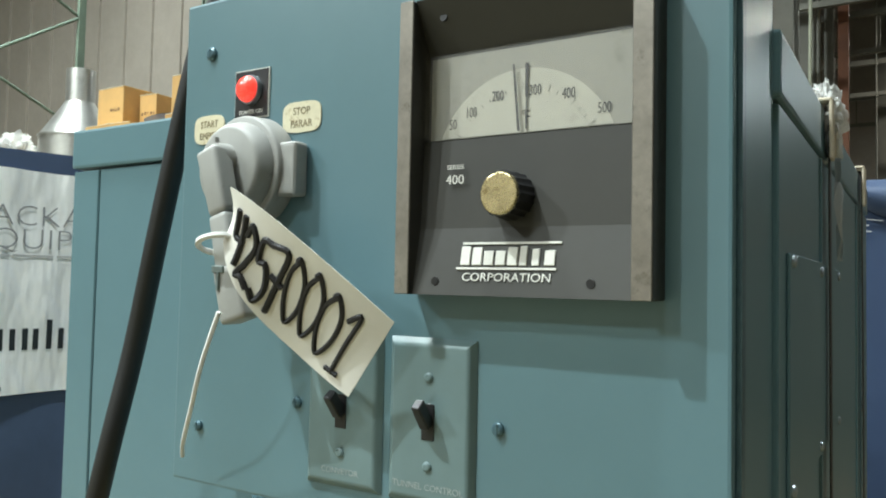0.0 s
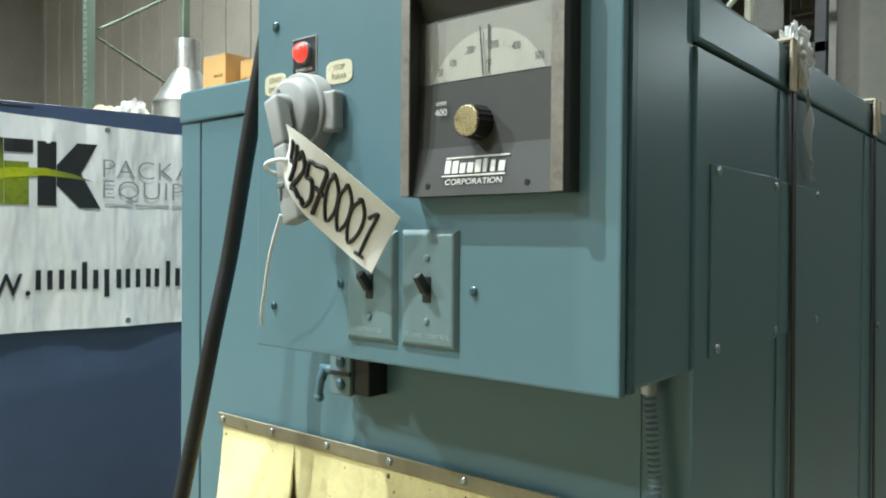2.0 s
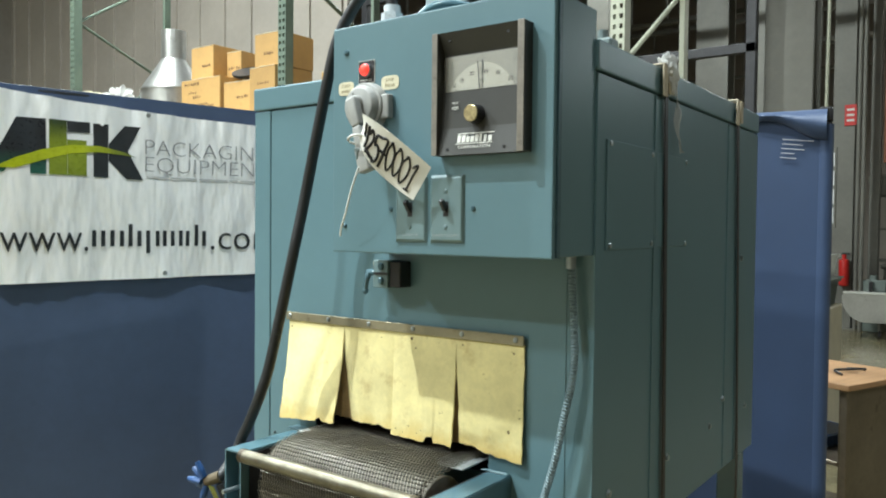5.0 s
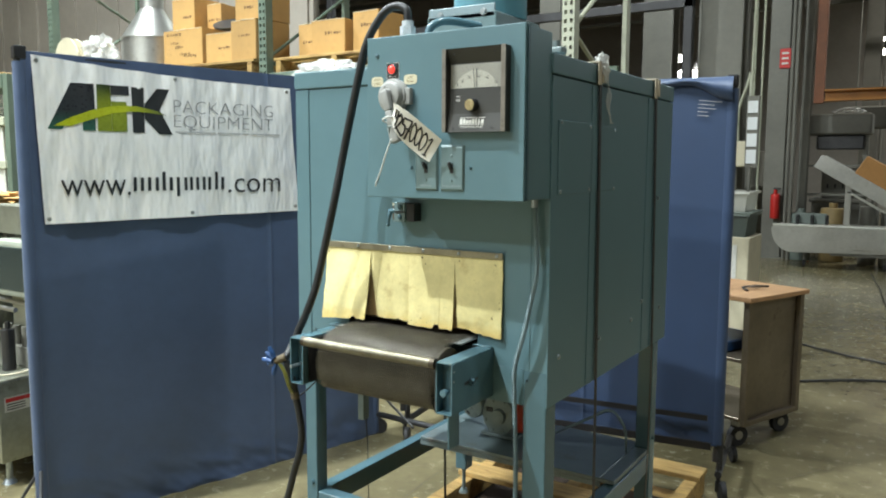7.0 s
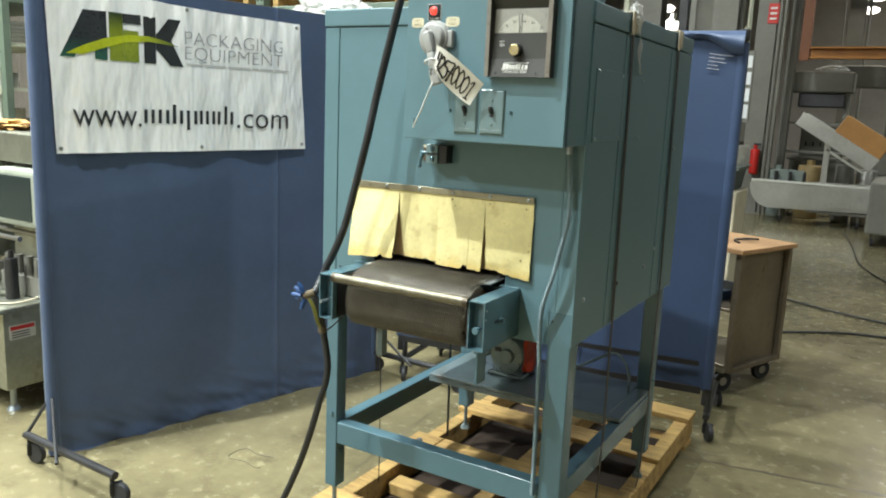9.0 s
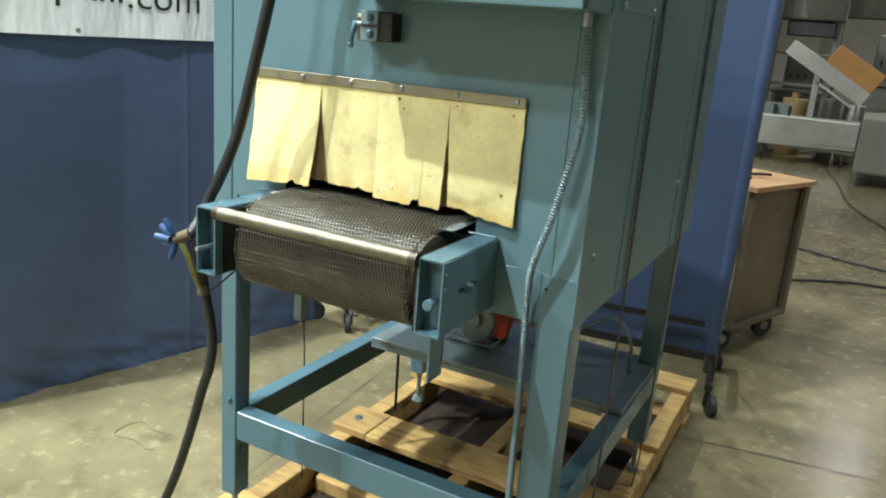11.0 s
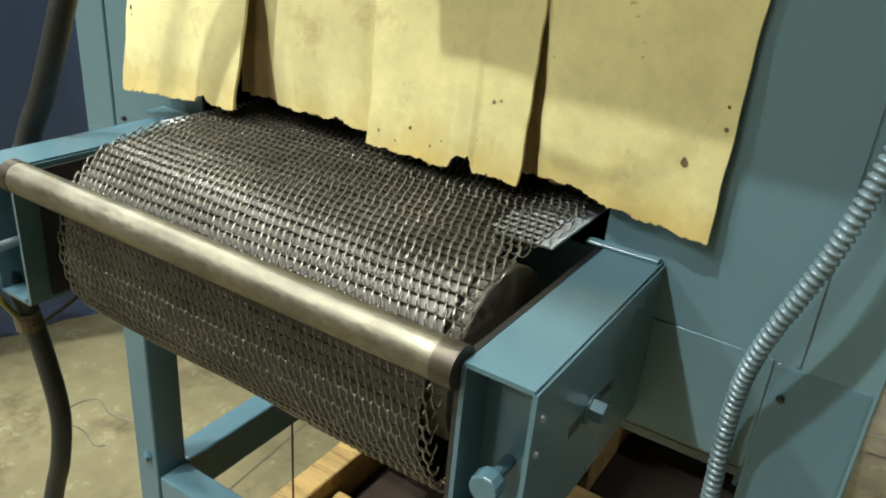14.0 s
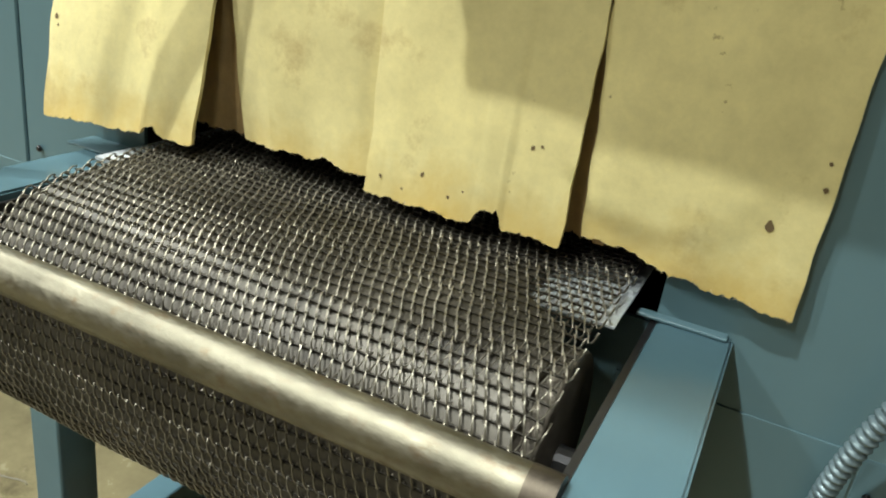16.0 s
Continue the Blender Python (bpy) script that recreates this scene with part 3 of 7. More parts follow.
part("dial_glass", bm, GLASS, meter).visible_shadow = False
kx, kz = 0.339, 1.6525
bm = B()
cyl(bm, (kx, -0.018, kz), (kx, -0.038, kz), 0.0158, 36, 0.0145)
for v in bm.verts:
    t = math.atan2(v.co.z - kz, v.co.x - kx)
    if round(t / (2 * math.pi / 36)) % 2:
        v.co.x, v.co.z = kx + (v.co.x - kx) * 0.93, kz + (v.co.z - kz) * 0.93
knob = part("knob", bm, BLACK, meter, "black knurled knob with a brassy cap", True)
bm = B()
cyl(bm, (kx, -0.0375, kz), (kx, -0.0398, kz), 0.0138, 32, 0.0130, 0.0006)
part("knob_cap", bm, mat("brassy_cap", (0.55, 0.47, 0.27), 0.25, 0.95, 0.2, 90, 0, 80, (0.25, 0.19, 0.09), 0.2, 120), knob)
lettering("SERIES", 0.0042, on_front(0.2955, -0.0212, 1.6735), WHITE_PRINT, meter, "lettering", 0.0001, 1.15)
lettering("400", 0.0088, on_front(0.2955, -0.0214, 1.665), WHITE_PRINT, meter, "lettering", 0.0001, 1.1)
# maker's mark as plain shapes, and the word under it
slope = math.degrees(math.atan2(0.009, 0.044))
lm = Matrix.Translation((0.338, -0.0248, 1.6125)) @ Matrix.Rotation(radians(-slope), 4, "X")
bm = B()
bx(bm, -0.034, 0.037, -0.0006, 0.0006, 0.0098, 0.0111, 0, 1, lm)
bx(bm, -0.037, 0.035, -0.0006, 0.0006, -0.0068, -0.0055, 0, 1, lm)
for k, h in enumerate((0.0125, 0.0118, 0.0095, 0.0095, 0.0118, 0.0125, 0.0105, 0.0095)):
    x = -0.0345 + 0.0087 * k
    bx(bm, x, x + (0.0072 if k not in (5, 6) else 0.0052), -0.0006, 0.0006, -0.004, -0.004 + h, 0.0004, 1, lm)
part("maker_mark", bm, WHITE_PRINT, meter)
lettering("CORPORATION", 0.0076, Matrix.Translation((0.338, -0.0272, 1.6008)) @ Matrix.Rotation(radians(-slope), 4, "X") @ FRONT, WHITE_PRINT, meter, "lettering", 0.0003, 1.18)
for x, z, y in ((0.286, 1.775, -0.0245), (0.4, 1.775, -0.0245), (0.285, 1.598, -0.0272), (0.396, 1.598, -0.0272)):
    bm = B()
    cyl(bm, (x, y + 0.004, z), (x, y - 0.0008, z), 0.0028, 14)
    part("face_screw", bm, BLACK, meter)


# switch plates
def switch_plate(x0, x1, z0, z1, words):
    bm = B()
    vs = [(x0, 0, z0), (x1, 0, z0), (x1, 0, z1), (x0, 0, z1)]
    d = 0.0045
    inner = [(x0 + d, -0.0055, z0 + d), (x1 - d, -0.0055, z0 + d), (x1 - d, -0.0055, z1 - d), (x0 + d, -0.0055, z1 - d)]
    o, i = [bm.verts.new((x, -0.0005, z)) for x, y, z in vs], [bm.verts.new(v) for v in inner]
    bm.faces.new(i)
    bm.faces.new(o[::-1])
    for k in range(4):
        bm.faces.new((o[k], o[(k + 1) % 4], i[(k + 1) % 4], i[k]))
    es = [e for e in bm.edges if all(abs(v.co.y + 0.0055) < 1e-5 for v in e.verts)]
    bmesh.ops.bevel(bm, geom=es, offset=0.002, segments=3, profile=0.5, affect="EDGES")
    p = part("switch_plate", bm, PLATE_GREY, tunnel, "grey-green painted toggle switch plate")
    c, m_ = (x0 + x1) / 2, (z0 + z1) / 2
    bm = B()
    bx(bm, c - 0.0052, c + 0.0052, -0.0062, -0.0054, m_ - 0.0122, m_ + 0.0122, 0.0002)
    part("toggle_slot", bm, BLACK, p)
    bm = B()
    prism(bm, [(-0.004, -0.004), (0.004, -0.004), (0.0034, 0.0165), (-0.0034, 0.0165)], -0.0045, 0.0045, Matrix.Translation((c, -0.009, m_ + 0.001)) @ Matrix.Rotation(radians(38), 4, "X"))
    bmesh.ops.bevel(bm, geom=bm.edges[:], offset=0.0009, segments=1, affect="EDGES")
    part("toggle", bm, BLACK, p)
    for z in (m_ + 0.03, m_ - 0.03):
        bm = B()
        screw_head(bm, (c, -0.0054, z), (0, -1, 0), 0.0034, 0.002)
        part("plate_screw", bm, PLATE_GREY, p)
    lettering(words, 0.0062, on_front(c, -0.0057, z0 + 0.0125), FADED_PRINT, p, "lettering", 0.0001, 1.05)


switch_plate(0.159, 0.230, 1.446, 1.558, "CONVEYOR")
switch_plate(0.2365, 0.3085, 1.446, 1.559, "TUNNEL CONTROL")

# indicator lamp
bm = B()
bx(bm, 0.0655, 0.1055, -0.0012, 0.0, 1.7285, 1.769)
lamp = part("indicator_lamp", bm, WHITE_PRINT, tunnel, "lit red pilot lamp on a black plate")
bm = B()
bx(bm, 0.0665, 0.1045, -0.0018, -0.001, 1.7295, 1.768)
part("lamp_plate", bm, BLACK, lamp)
bm = B()
cyl(bm, (0.0855, -0.0015, 1.7515), (0.0855, -0.006, 1.7515), 0.0125, 28, 0.0118)
part("lamp_bezel", bm, SCREW, lamp)
bm = B()
ball(bm, (0.0855, -0.006, 1.7515), 0.0108, 1, 0.75, 1, 20, 12)
part("lamp_lens", bm, RED_LENS, lamp, "glowing red lens", True)
lettering("POWER ON", 0.0052, on_front(0.0855, -0.0019, 1.7335), WHITE_PRINT, lamp, "lettering", 0.0001, 1.0)


def oval_label(x, z, w, h, lines, label):
    bm = B()
    k = 0.75
    pts = []
    for t in np.linspace(0, 2 * math.pi, 33)[:-1]:
        c, s = math.cos(t), math.sin(t)
        pts.append((x + w / 2 * math.copysign(abs(c) ** 0.5, c), z + h / 2 * math.copysign(abs(s) ** 0.55, s)))
    prism(bm, pts, -0.0009, -0.0001)
    p = part("label", bm, IVORY, tunnel, label)
    for i, t in enumerate(lines):
        lettering(t, 0.0085, on_front(x, -0.0011, z + (0.0045, -0.0055)[i]), FADED_INK, p, "lettering", 0.0001, 0.9)
    return p


oval_label(0.034, 1.7235, 0.038, 0.0245, ("START", "EMPIEZ"), "stained ivory sticker with worn lettering")
oval_label(0.142, 1.7245, 0.041, 0.0245, ("STOP", "PARAR"), "ivory oval sticker with worn lettering")

# rotary switch with its long lever
rc = Vector((0.095, 0, 1.683))
bm = B()
cyl(bm, rc, rc + Vector((0, -0.020, 0)), 0.0445, 48, 0.043, 0.002)
rotary = part("rotary_switch", bm, GREY_PLASTIC, tunnel, "grey plastic rotary disconnect switch with a long lever", True)
bm = B()
cyl(bm, rc + Vector((0, -0.019, 0)), rc + Vector((0, -0.034, 0)), 0.0385, 48, 0.033, 0.003)
part("dome", bm, GREY_PLASTIC, rotary, "", True)
bm = B()
bx(bm, rc.x + 0.03, rc.x + 0.056, -0.016, -0.0005, rc.z - 0.022, rc.z + 0.02, 0.004, 3)
part("side_tab", bm, GREY_PLASTIC, rotary)
bm = B()
prism(bm, [(rc.x - 0.012, rc.z + 0.024), (rc.x - 0.01, rc.z + 0.024), (rc.x - 0.009, rc.z + 0.006), (rc.x - 0.014, rc.z + 0.006)], -0.0375, -0.033)
part("pointer_rib", bm, GREY_PLASTIC, rotary)
bm = B()
for q0, q1, w0, w1, d0, d1 in (((0.092, 1.695), (0.108, 1.645), 0.0115, 0.0095, -0.054, -0.036), ((0.108, 1.645), (0.1195, 1.603), 0.0095, 0.0112, -0.0545, -0.037), ((0.119, 1.606), (0.131, 1.566), 0.0128, 0.0138, -0.056, -0.036)):
    ax = Vector((q1[0] - q0[0], 0, q1[1] - q0[1])).normalized()
    sd = Vector((ax.z, 0, -ax.x))
    c0, c1 = Vector((q0[0], 0, q0[1])), Vector((q1[0], 0, q1[1]))
    v8 = [bm.verts.new(c + sd * k * w + Vector((0, y, 0))) for c, w in ((c0, w0), (c1, w1)) for y in (d0, d1) for k in (-1, 1)]
    made = [bm.faces.new([v8[i] for i in f]) for f in ((0, 1, 3, 2), (4, 6, 7, 5), (0, 4, 5, 1), (2, 3, 7, 6), (0, 2, 6, 4), (1, 5, 7, 3))]
    bmesh.ops.bevel(bm, geom=list({e for f in made for e in f.edges}), offset=0.0042, segments=3, profile=0.6, affect="EDGES")
part("lever", bm, GREY_PLASTIC, rotary, "", True)
bm = B()
cyl(bm, (0.094, -0.03, 1.688), (0.094, -0.047, 1.69), 0.0135, 24, 0.0105)
part("lever_hub", bm, GREY_PLASTIC, rotary, "", True)
bm = B()
bx(bm, 0.109, 0.121, -0.0575, -0.0555, 1.601, 1.606, 0.0005)
bx(bm, 0.114, 0.117, -0.0578, -0.0555, 1.588, 1.602, 0.0005)
part("lock_slot", bm, MOTOR_GREY, rotary)

# latch clamp below the box
bm = B()
bx(bm, 0.0412, 0.07, 0.117, YF, 1.354, 1.404, 0.0015)
latch = part("limit_switch", bm, BLACK, tunnel, "black limit switch on a steel bracket with a blue hook lever")
bm = B()
bx(bm, 0.002, 0.041, 0.112, YF, 1.352, 1.406, 0.0015)
part("bracket", bm, PLATE_GREY, latch)
bm = B()
bx(bm, 0.006, 0.042, 0.109, 0.1125, 1.3775, 1.3825)
part("slot", bm, BLACK, latch)
for z in (1.366, 1.394):
    bm = B()
    screw_head(bm, (0.024, 0.112, z), (0, -1, 0), 0.0072, 0.0055)
    part("screw", bm, BLUE_SCREW, latch)
bm = B()
bx(bm, -0.03, 0.001, YF - 0.002, YF - 0.0002, 1.355, 1.402)
part("warning_label", bm, mat("brown_label", (0.09, 0.06, 0.035), 0.5), latch)
bm = B()
bx(bm, -0.0295, 0.0005, YF - 0.0025, YF - 0.002, 1.394, 1.4015)
part("label_bar", bm, IVORY, latch)
bm = B()
cyl(bm, (-0.02, 0.118, 1.381), (0.004, 0.118, 1.381), 0.0062, 16, None, 0.0015)
cyl(bm, (-0.008, 0.118, 1.381), (-0.008, YF - 0.002, 1.381), 0.005, 12)
sweep(bm, smooth_path([(-0.012, 0.116, 1.381), (-0.014, 0.112, 1.368), (-0.0185, 0.113, 1.353), (-0.02, 0.114, 1.344)], 5), [0.0062] * 6 + [0.005] * 10, 10)
ball(bm, (-0.02, 0.114, 1.3435), 0.0066)
part("hook_lever", bm, TEAL_BLUE, latch, "", True)

# clamping bar and the leather flaps over the mouth
bm = B()
bx(bm, -0.287, 0.342, 0.139, 0.1425, 1.2635, 1.2815, 0.0008)
bar = part("clamping_bar", bm, BAR, tunnel, "tarnished flat bar held by six screws")
for x in (-0.273, -0.152, -0.033, 0.085, 0.205, 0.325):
    bm = B()
    screw_head(bm, (x, 0.139, 1.2735), (0, -1, 0), 0.0048, 0.003)
    part("bar_screw", bm, SCREW, bar)


def flap(x0t, x1t, x0b, x1b, zl, zr, yb, bulge, seed, notches, fold=0.0, curl=0.0):
    """A hanging leather flap with a worn, uneven lower edge."""
    nu, nv = 110, 26

    def f(u, v, th):
        zb = zl + (zr - zl) * u + 0.0035 * noise.noise((u * 9 + seed, 1.3, 0)) + 0.0016 * noise.noise((u * 40 + seed, 7.3, 0)) + 0.0009 * noise.noise((u * 130 + seed, 3.3, 0))
        for c, w, d in notches:
            zb += d * math.exp(-(((u - c) / w) ** 4))
        z = 1.2645 + (zb - 1.2645) * v
        x = (x0t + (x0b - x0t) * v) * (1 - u) + (x1t + (x1b - x1t) * v) * u
        x += 0.0022 * noise.noise((v * 7 + seed, u * 2, 4.0)) * (1 if u in (0, 1) else 0.3)
        y = 0.1435 + (yb - 0.1435) * v**1.4 - bulge * math.sin(math.pi * min(1, v * 1.05)) * math.sin(math.pi * u) ** 0.8
        y += 0.004 * v * noise.noise((u * 3.1 + seed, v * 2.0, 2.0)) - fold * v * max(0, u - 0.82) * 2 + curl * v**0.7 * max(0, 0.24 - u) * 4
        return Vector((x, y + th, z))

    bm = sheet(B(), f, nu, nv, 0.0032)
    p = part("leather_flap", bm, SUEDE, tunnel, "worn yellow suede leather flap with a ragged edge", True)

    def stain(u, v, r):
        """A burnt hole or stain lying on the leather."""
        w, h = abs(x1t - x0t), 0.2
        bm = B()
        q = [f(u + r / w * (1 + 0.45 * noise.noise((t, seed, u * 9))) * math.cos(t), v + r / h * (1 + 0.45 * noise.noise((t, u * 7, seed))) * math.sin(t), -0.0005) for t in np.linspace(0, 2 * math.pi, 12)[:-1]]
        bm.faces.new([bm.verts.new(v_) for v_ in q])
        part("hole_stain", bm, BURNT, p)

    # frayed fibres along the lower edge
    rf = random.Random(int(seed))
    vs, fs = [], []
    for k in range(150):
        u = rf.uniform(0.01, 0.99)
        a = f(u, 0.995, rf.uniform(0.0, 0.003))
        b = a + Vector((rf.uniform(-0.0015, 0.0015), rf.uniform(-0.001, 0.0006), -rf.uniform(0.0008, 0.0034)))
        n0 = len(vs)
        vs += [a + Vector((-0.0003, 0, 0.001)), a + Vector((0.0003, 0, 0.001)), b, a + Vector((0, 0.0004, 0.001))]
        fs += [(n0, n0 + 1, n0 + 2), (n0 + 1, n0 + 3, n0 + 2), (n0 + 3, n0, n0 + 2)]
    raw("frayed_edge", vs, fs, SUEDE_EDGE, p, "", "stuff")
    p_stain[p] = stain
    return p


p_stain = {}
BURNT = mat("burnt_leather", (0.15, 0.1, 0.045), 0.9)


f1 = flap(-0.281, -0.108, -0.272, -0.104, 1.052, 1.066, 0.108, 0.01, 1.0, ((0.72, 0.05, 0.006), (0.9, 0.1, -0.002)), 0.006)
f2 = flap(-0.12, 0.036, -0.08, 0.056, 1.071, 1.069, 0.132, 0.003, 5.0, ((0.62, 0.1, 0.004),), -0.01, 0.008)
f3 = flap(0.032, 0.1895, 0.044, 0.1935, 1.063, 1.063, 0.121, 0.003, 9.0, ((0.64, 0.06, 0.011), (0.7, 0.02, 0.007)), 0.0)
f4 = flap(0.187, 0.341, 0.2035, 0.341, 1.068, 1.053, 0.137, 0.003, 14.0, ((0.12, 0.16, 0.003),), 0.0)
# an added second layer of leather, its brown painting the shade in the gaps
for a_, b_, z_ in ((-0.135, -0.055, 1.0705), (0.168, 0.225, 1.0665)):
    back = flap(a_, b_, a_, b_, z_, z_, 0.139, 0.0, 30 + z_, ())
    back.data.materials[0] = SUEDE_SHADE
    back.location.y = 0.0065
for p, spots_ in ((f1, ((0.06, 0.07, 0.002), (0.05, 0.62, 0.0022), (0.07, 0.65, 0.0012), (0.75, 0.1, 0.001))), (f2, ((0.55, 0.3, 0.0009), (0.75, 0.08, 0.0012), (0.4, 0.42, 0.0009))), (f3, ((0.3, 0.055, 0.0034), (0.37, 0.14, 0.002), (0.3, 0.89, 0.0016), (0.08, 0.93, 0.0013), (0.2, 0.95, 0.001), (0.45, 0.93, 0.0012), (0.52, 0.9, 0.0008), (0.8, 0.72, 0.0014), (0.84, 0.71, 0.001))), (f4, ((0.11, 0.06, 0.0022), (0.86, 0.08, 0.0022), (0.8, 0.76, 0.0032), (0.95, 0.55, 0.0012), (0.96, 0.62, 0.0016)))):
    for u_, v_, r_ in spots_:
        p_stain[p](u_, v_, r_)

# conveyor: side channels, guard tube, drum, belt
def channel(x0, x1, outer):
    """An end box of folded sheet, open to the front."""
    y0, y1, z0, z1, t = -0.06, 0.152, 0.894, 1.026, 0.0032
    bm = B()
    o = [(x0, z0), (x1, z0), (x1, z1), (x0, z1)]
    n_ = [(x0 + t, z0 + t), (x1 - t, z0 + t), (x1 - t, z1 - t), (x0 + t, z1 - t)]
    v = {(k, r, y): bm.verts.new((q[0], y, q[1])) for r, ring in enumerate((o, n_)) for k, q in enumerate(ring) for y in (y0, y1)}
    for k in range(4):
        j = (k + 1) % 4
        bm.faces.new((v[k, 0, y0], v[j, 0, y0], v[j, 0, y1], v[k, 0, y1]))
        bm.faces.new((v[k, 1, y0], v[k, 1, y1], v[j, 1, y1], v[j, 1, y0]))
        bm.faces.new((v[k, 0, y0], v[k, 1, y0], v[j, 1, y0], v[j, 0, y0]))
        bm.faces.new((v[k, 0, y1], v[j, 0, y1], v[j, 1, y1], v[k, 1, y1]))
    bmesh.ops.bevel(bm, geom=[e for e in bm.edges if abs(e.verts[0].co.y - e.verts[1].co.y) > 0.1 and (e.verts[0].co.x in (x0, x1) or abs(e.verts[0].co.x - x0) < 1e-6 or abs(e.verts[0].co.x - x1) < 1e-6)], offset=0.002, segments=2, affect="EDGES")
    p = part("side_channel", bm, TEAL_BLUE, tunnel)
    bm = B()
    bx(bm, x0 + t, x1 - t, -0.03, -0.026, z0 + t, z1 - t)
    part("inner_plate", bm, TEAL_BLUE, p)
    xm = (x0 + x1) / 2
    bm = B()
    cyl(bm, (xm, 0.012, 0.949), (xm, -0.052 if outer else -0.084, 0.949), 0.0045, 12, None, 0.0008)
    part("tension_bolt", bm, SCREW if not outer else TEAL_BLUE, p)
    bm = B()
    cyl(bm, (xm, -0.006, 0.949), (xm, -0.014, 0.949), 0.0085, 6)
    part("nut", bm, SCREW if not outer else TEAL_BLUE, p)
    if outer:
        bm = B()
        cyl(bm, (xm, -0.052, 0.949), (xm, -0.064, 0.949), 0.0098, 12, None, 0.0015)
        part("bolt_head", bm, TEAL_BLUE, p)
        bm = B()
        bx(bm, x1 - 0.001, x1 + 0.0006, 0.0, 0.068, 0.9585, 0.9665, 0.0002)
        part("slot", bm, BLACK, p)
        bm = B()
        hexbolt(bm, (x1 + 0.0005, 0.033, 0.9625), (1, 0, 0), 0.0082, 0.011)
        part("axle_bolt", bm, BLUE_SCREW, p)
        for y, z in ((-0.05, 1.004), (-0.052, 0.98)):
            bm = B()
            screw_head(bm, (x1, y, z), (1, 0, 0), 0.0022, 0.002)
            part("rivet", bm, SCREW, p)
    return p


channel(0.264, 0.313, True)
channel(-0.243, -0.193, False)
bm = B()
bx(bm, 0.2495, 0.309, 0.1405, 0.1495, 1.0264, 1.0288, 0.0006)
part("deck_lip", bm, TEAL, tunnel)
bm = B()
bx(bm, -0.262, -0.192, 0.121, 0.1495, 1.0264, 1.0288, 0.0006)
part("deck_lip", bm, TEAL, tunnel)
bm = B()
cyl(bm, (-0.192, -0.058, 1.02), (0.2635, -0.058, 1.02), 0.0135, 28)
tube = part("guard_tube", bm, TUBE, tunnel, "worn bare steel guard tube", True)
for a, b in ((-0.192, -0.18), (0.2485, 0.2635)):
    bm = B()
    cyl(bm, (a, -0.058, 1.02), (b, -0.058, 1.02), 0.0139, 28)
    part("tube_collar", bm, mat("rusty_collar", (0.085, 0.07, 0.052), 0.45, 0.85, 0.3, 40) if a < 0 else bpy.data.materials["rusty_collar"], tube, "", True)
DC = Vector((0, 0.033, 0.9725))
bm = B()
cyl(bm, (-0.158, DC.y, DC.z), (0.2405, DC.y, DC.z), 0.066, 48, None, 0.002)
drum = part("drum", bm, DRUM_END, tunnel, "dark belt drum", True)
bm = B()
cyl(bm, (-0.192, DC.y, DC.z), (0.264, DC.y, DC.z), 0.012, 16)
part("axle", bm, FRAME_TUBE, drum)
bm = B()
bx(bm, -0.19, 0.245, 0.09, 0.6, 1.036, 1.0385)
part("slider_bed", bm, GALV, tunnel, "bright galvanised slider bed under the belt")
# black sheets added inside the channels in place of the shade there
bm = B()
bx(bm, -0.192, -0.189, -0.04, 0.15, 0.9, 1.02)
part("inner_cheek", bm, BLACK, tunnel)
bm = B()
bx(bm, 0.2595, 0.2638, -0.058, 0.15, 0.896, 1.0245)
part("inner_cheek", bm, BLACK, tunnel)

# woven wire belt: flattened coils linked row by row along the loop
def belt_line():
    """The loop of the belt in the yz plane: over the bed, the drum, and the slack below."""
    pts = [(0.62, 1.044), (0.3, 1.046), (0.15, 1.0495), (0.10, 1.0495), (0.06, 1.0475), (0.035, 1.045), (0.008, 1.0405), (-0.016, 1.0275), (-0.033, 1.008), (-0.043, 0.982), (-0.046, 0.955), (-0.042, 0.925), (-0.03, 0.9), (-0.012, 0.886), (0.012, 0.88), (0.05, 0.882), (0.1, 0.89), (0.2, 0.9)]
    p = smooth_path([(0, y, z) for y, z in pts], 24)
    s = [0.0]
    for a, b in zip(p, p[1:]):
        s.append(s[-1] + (b - a).length)
    return np.array(s), np.array([[q.y, q.z] for q in p])


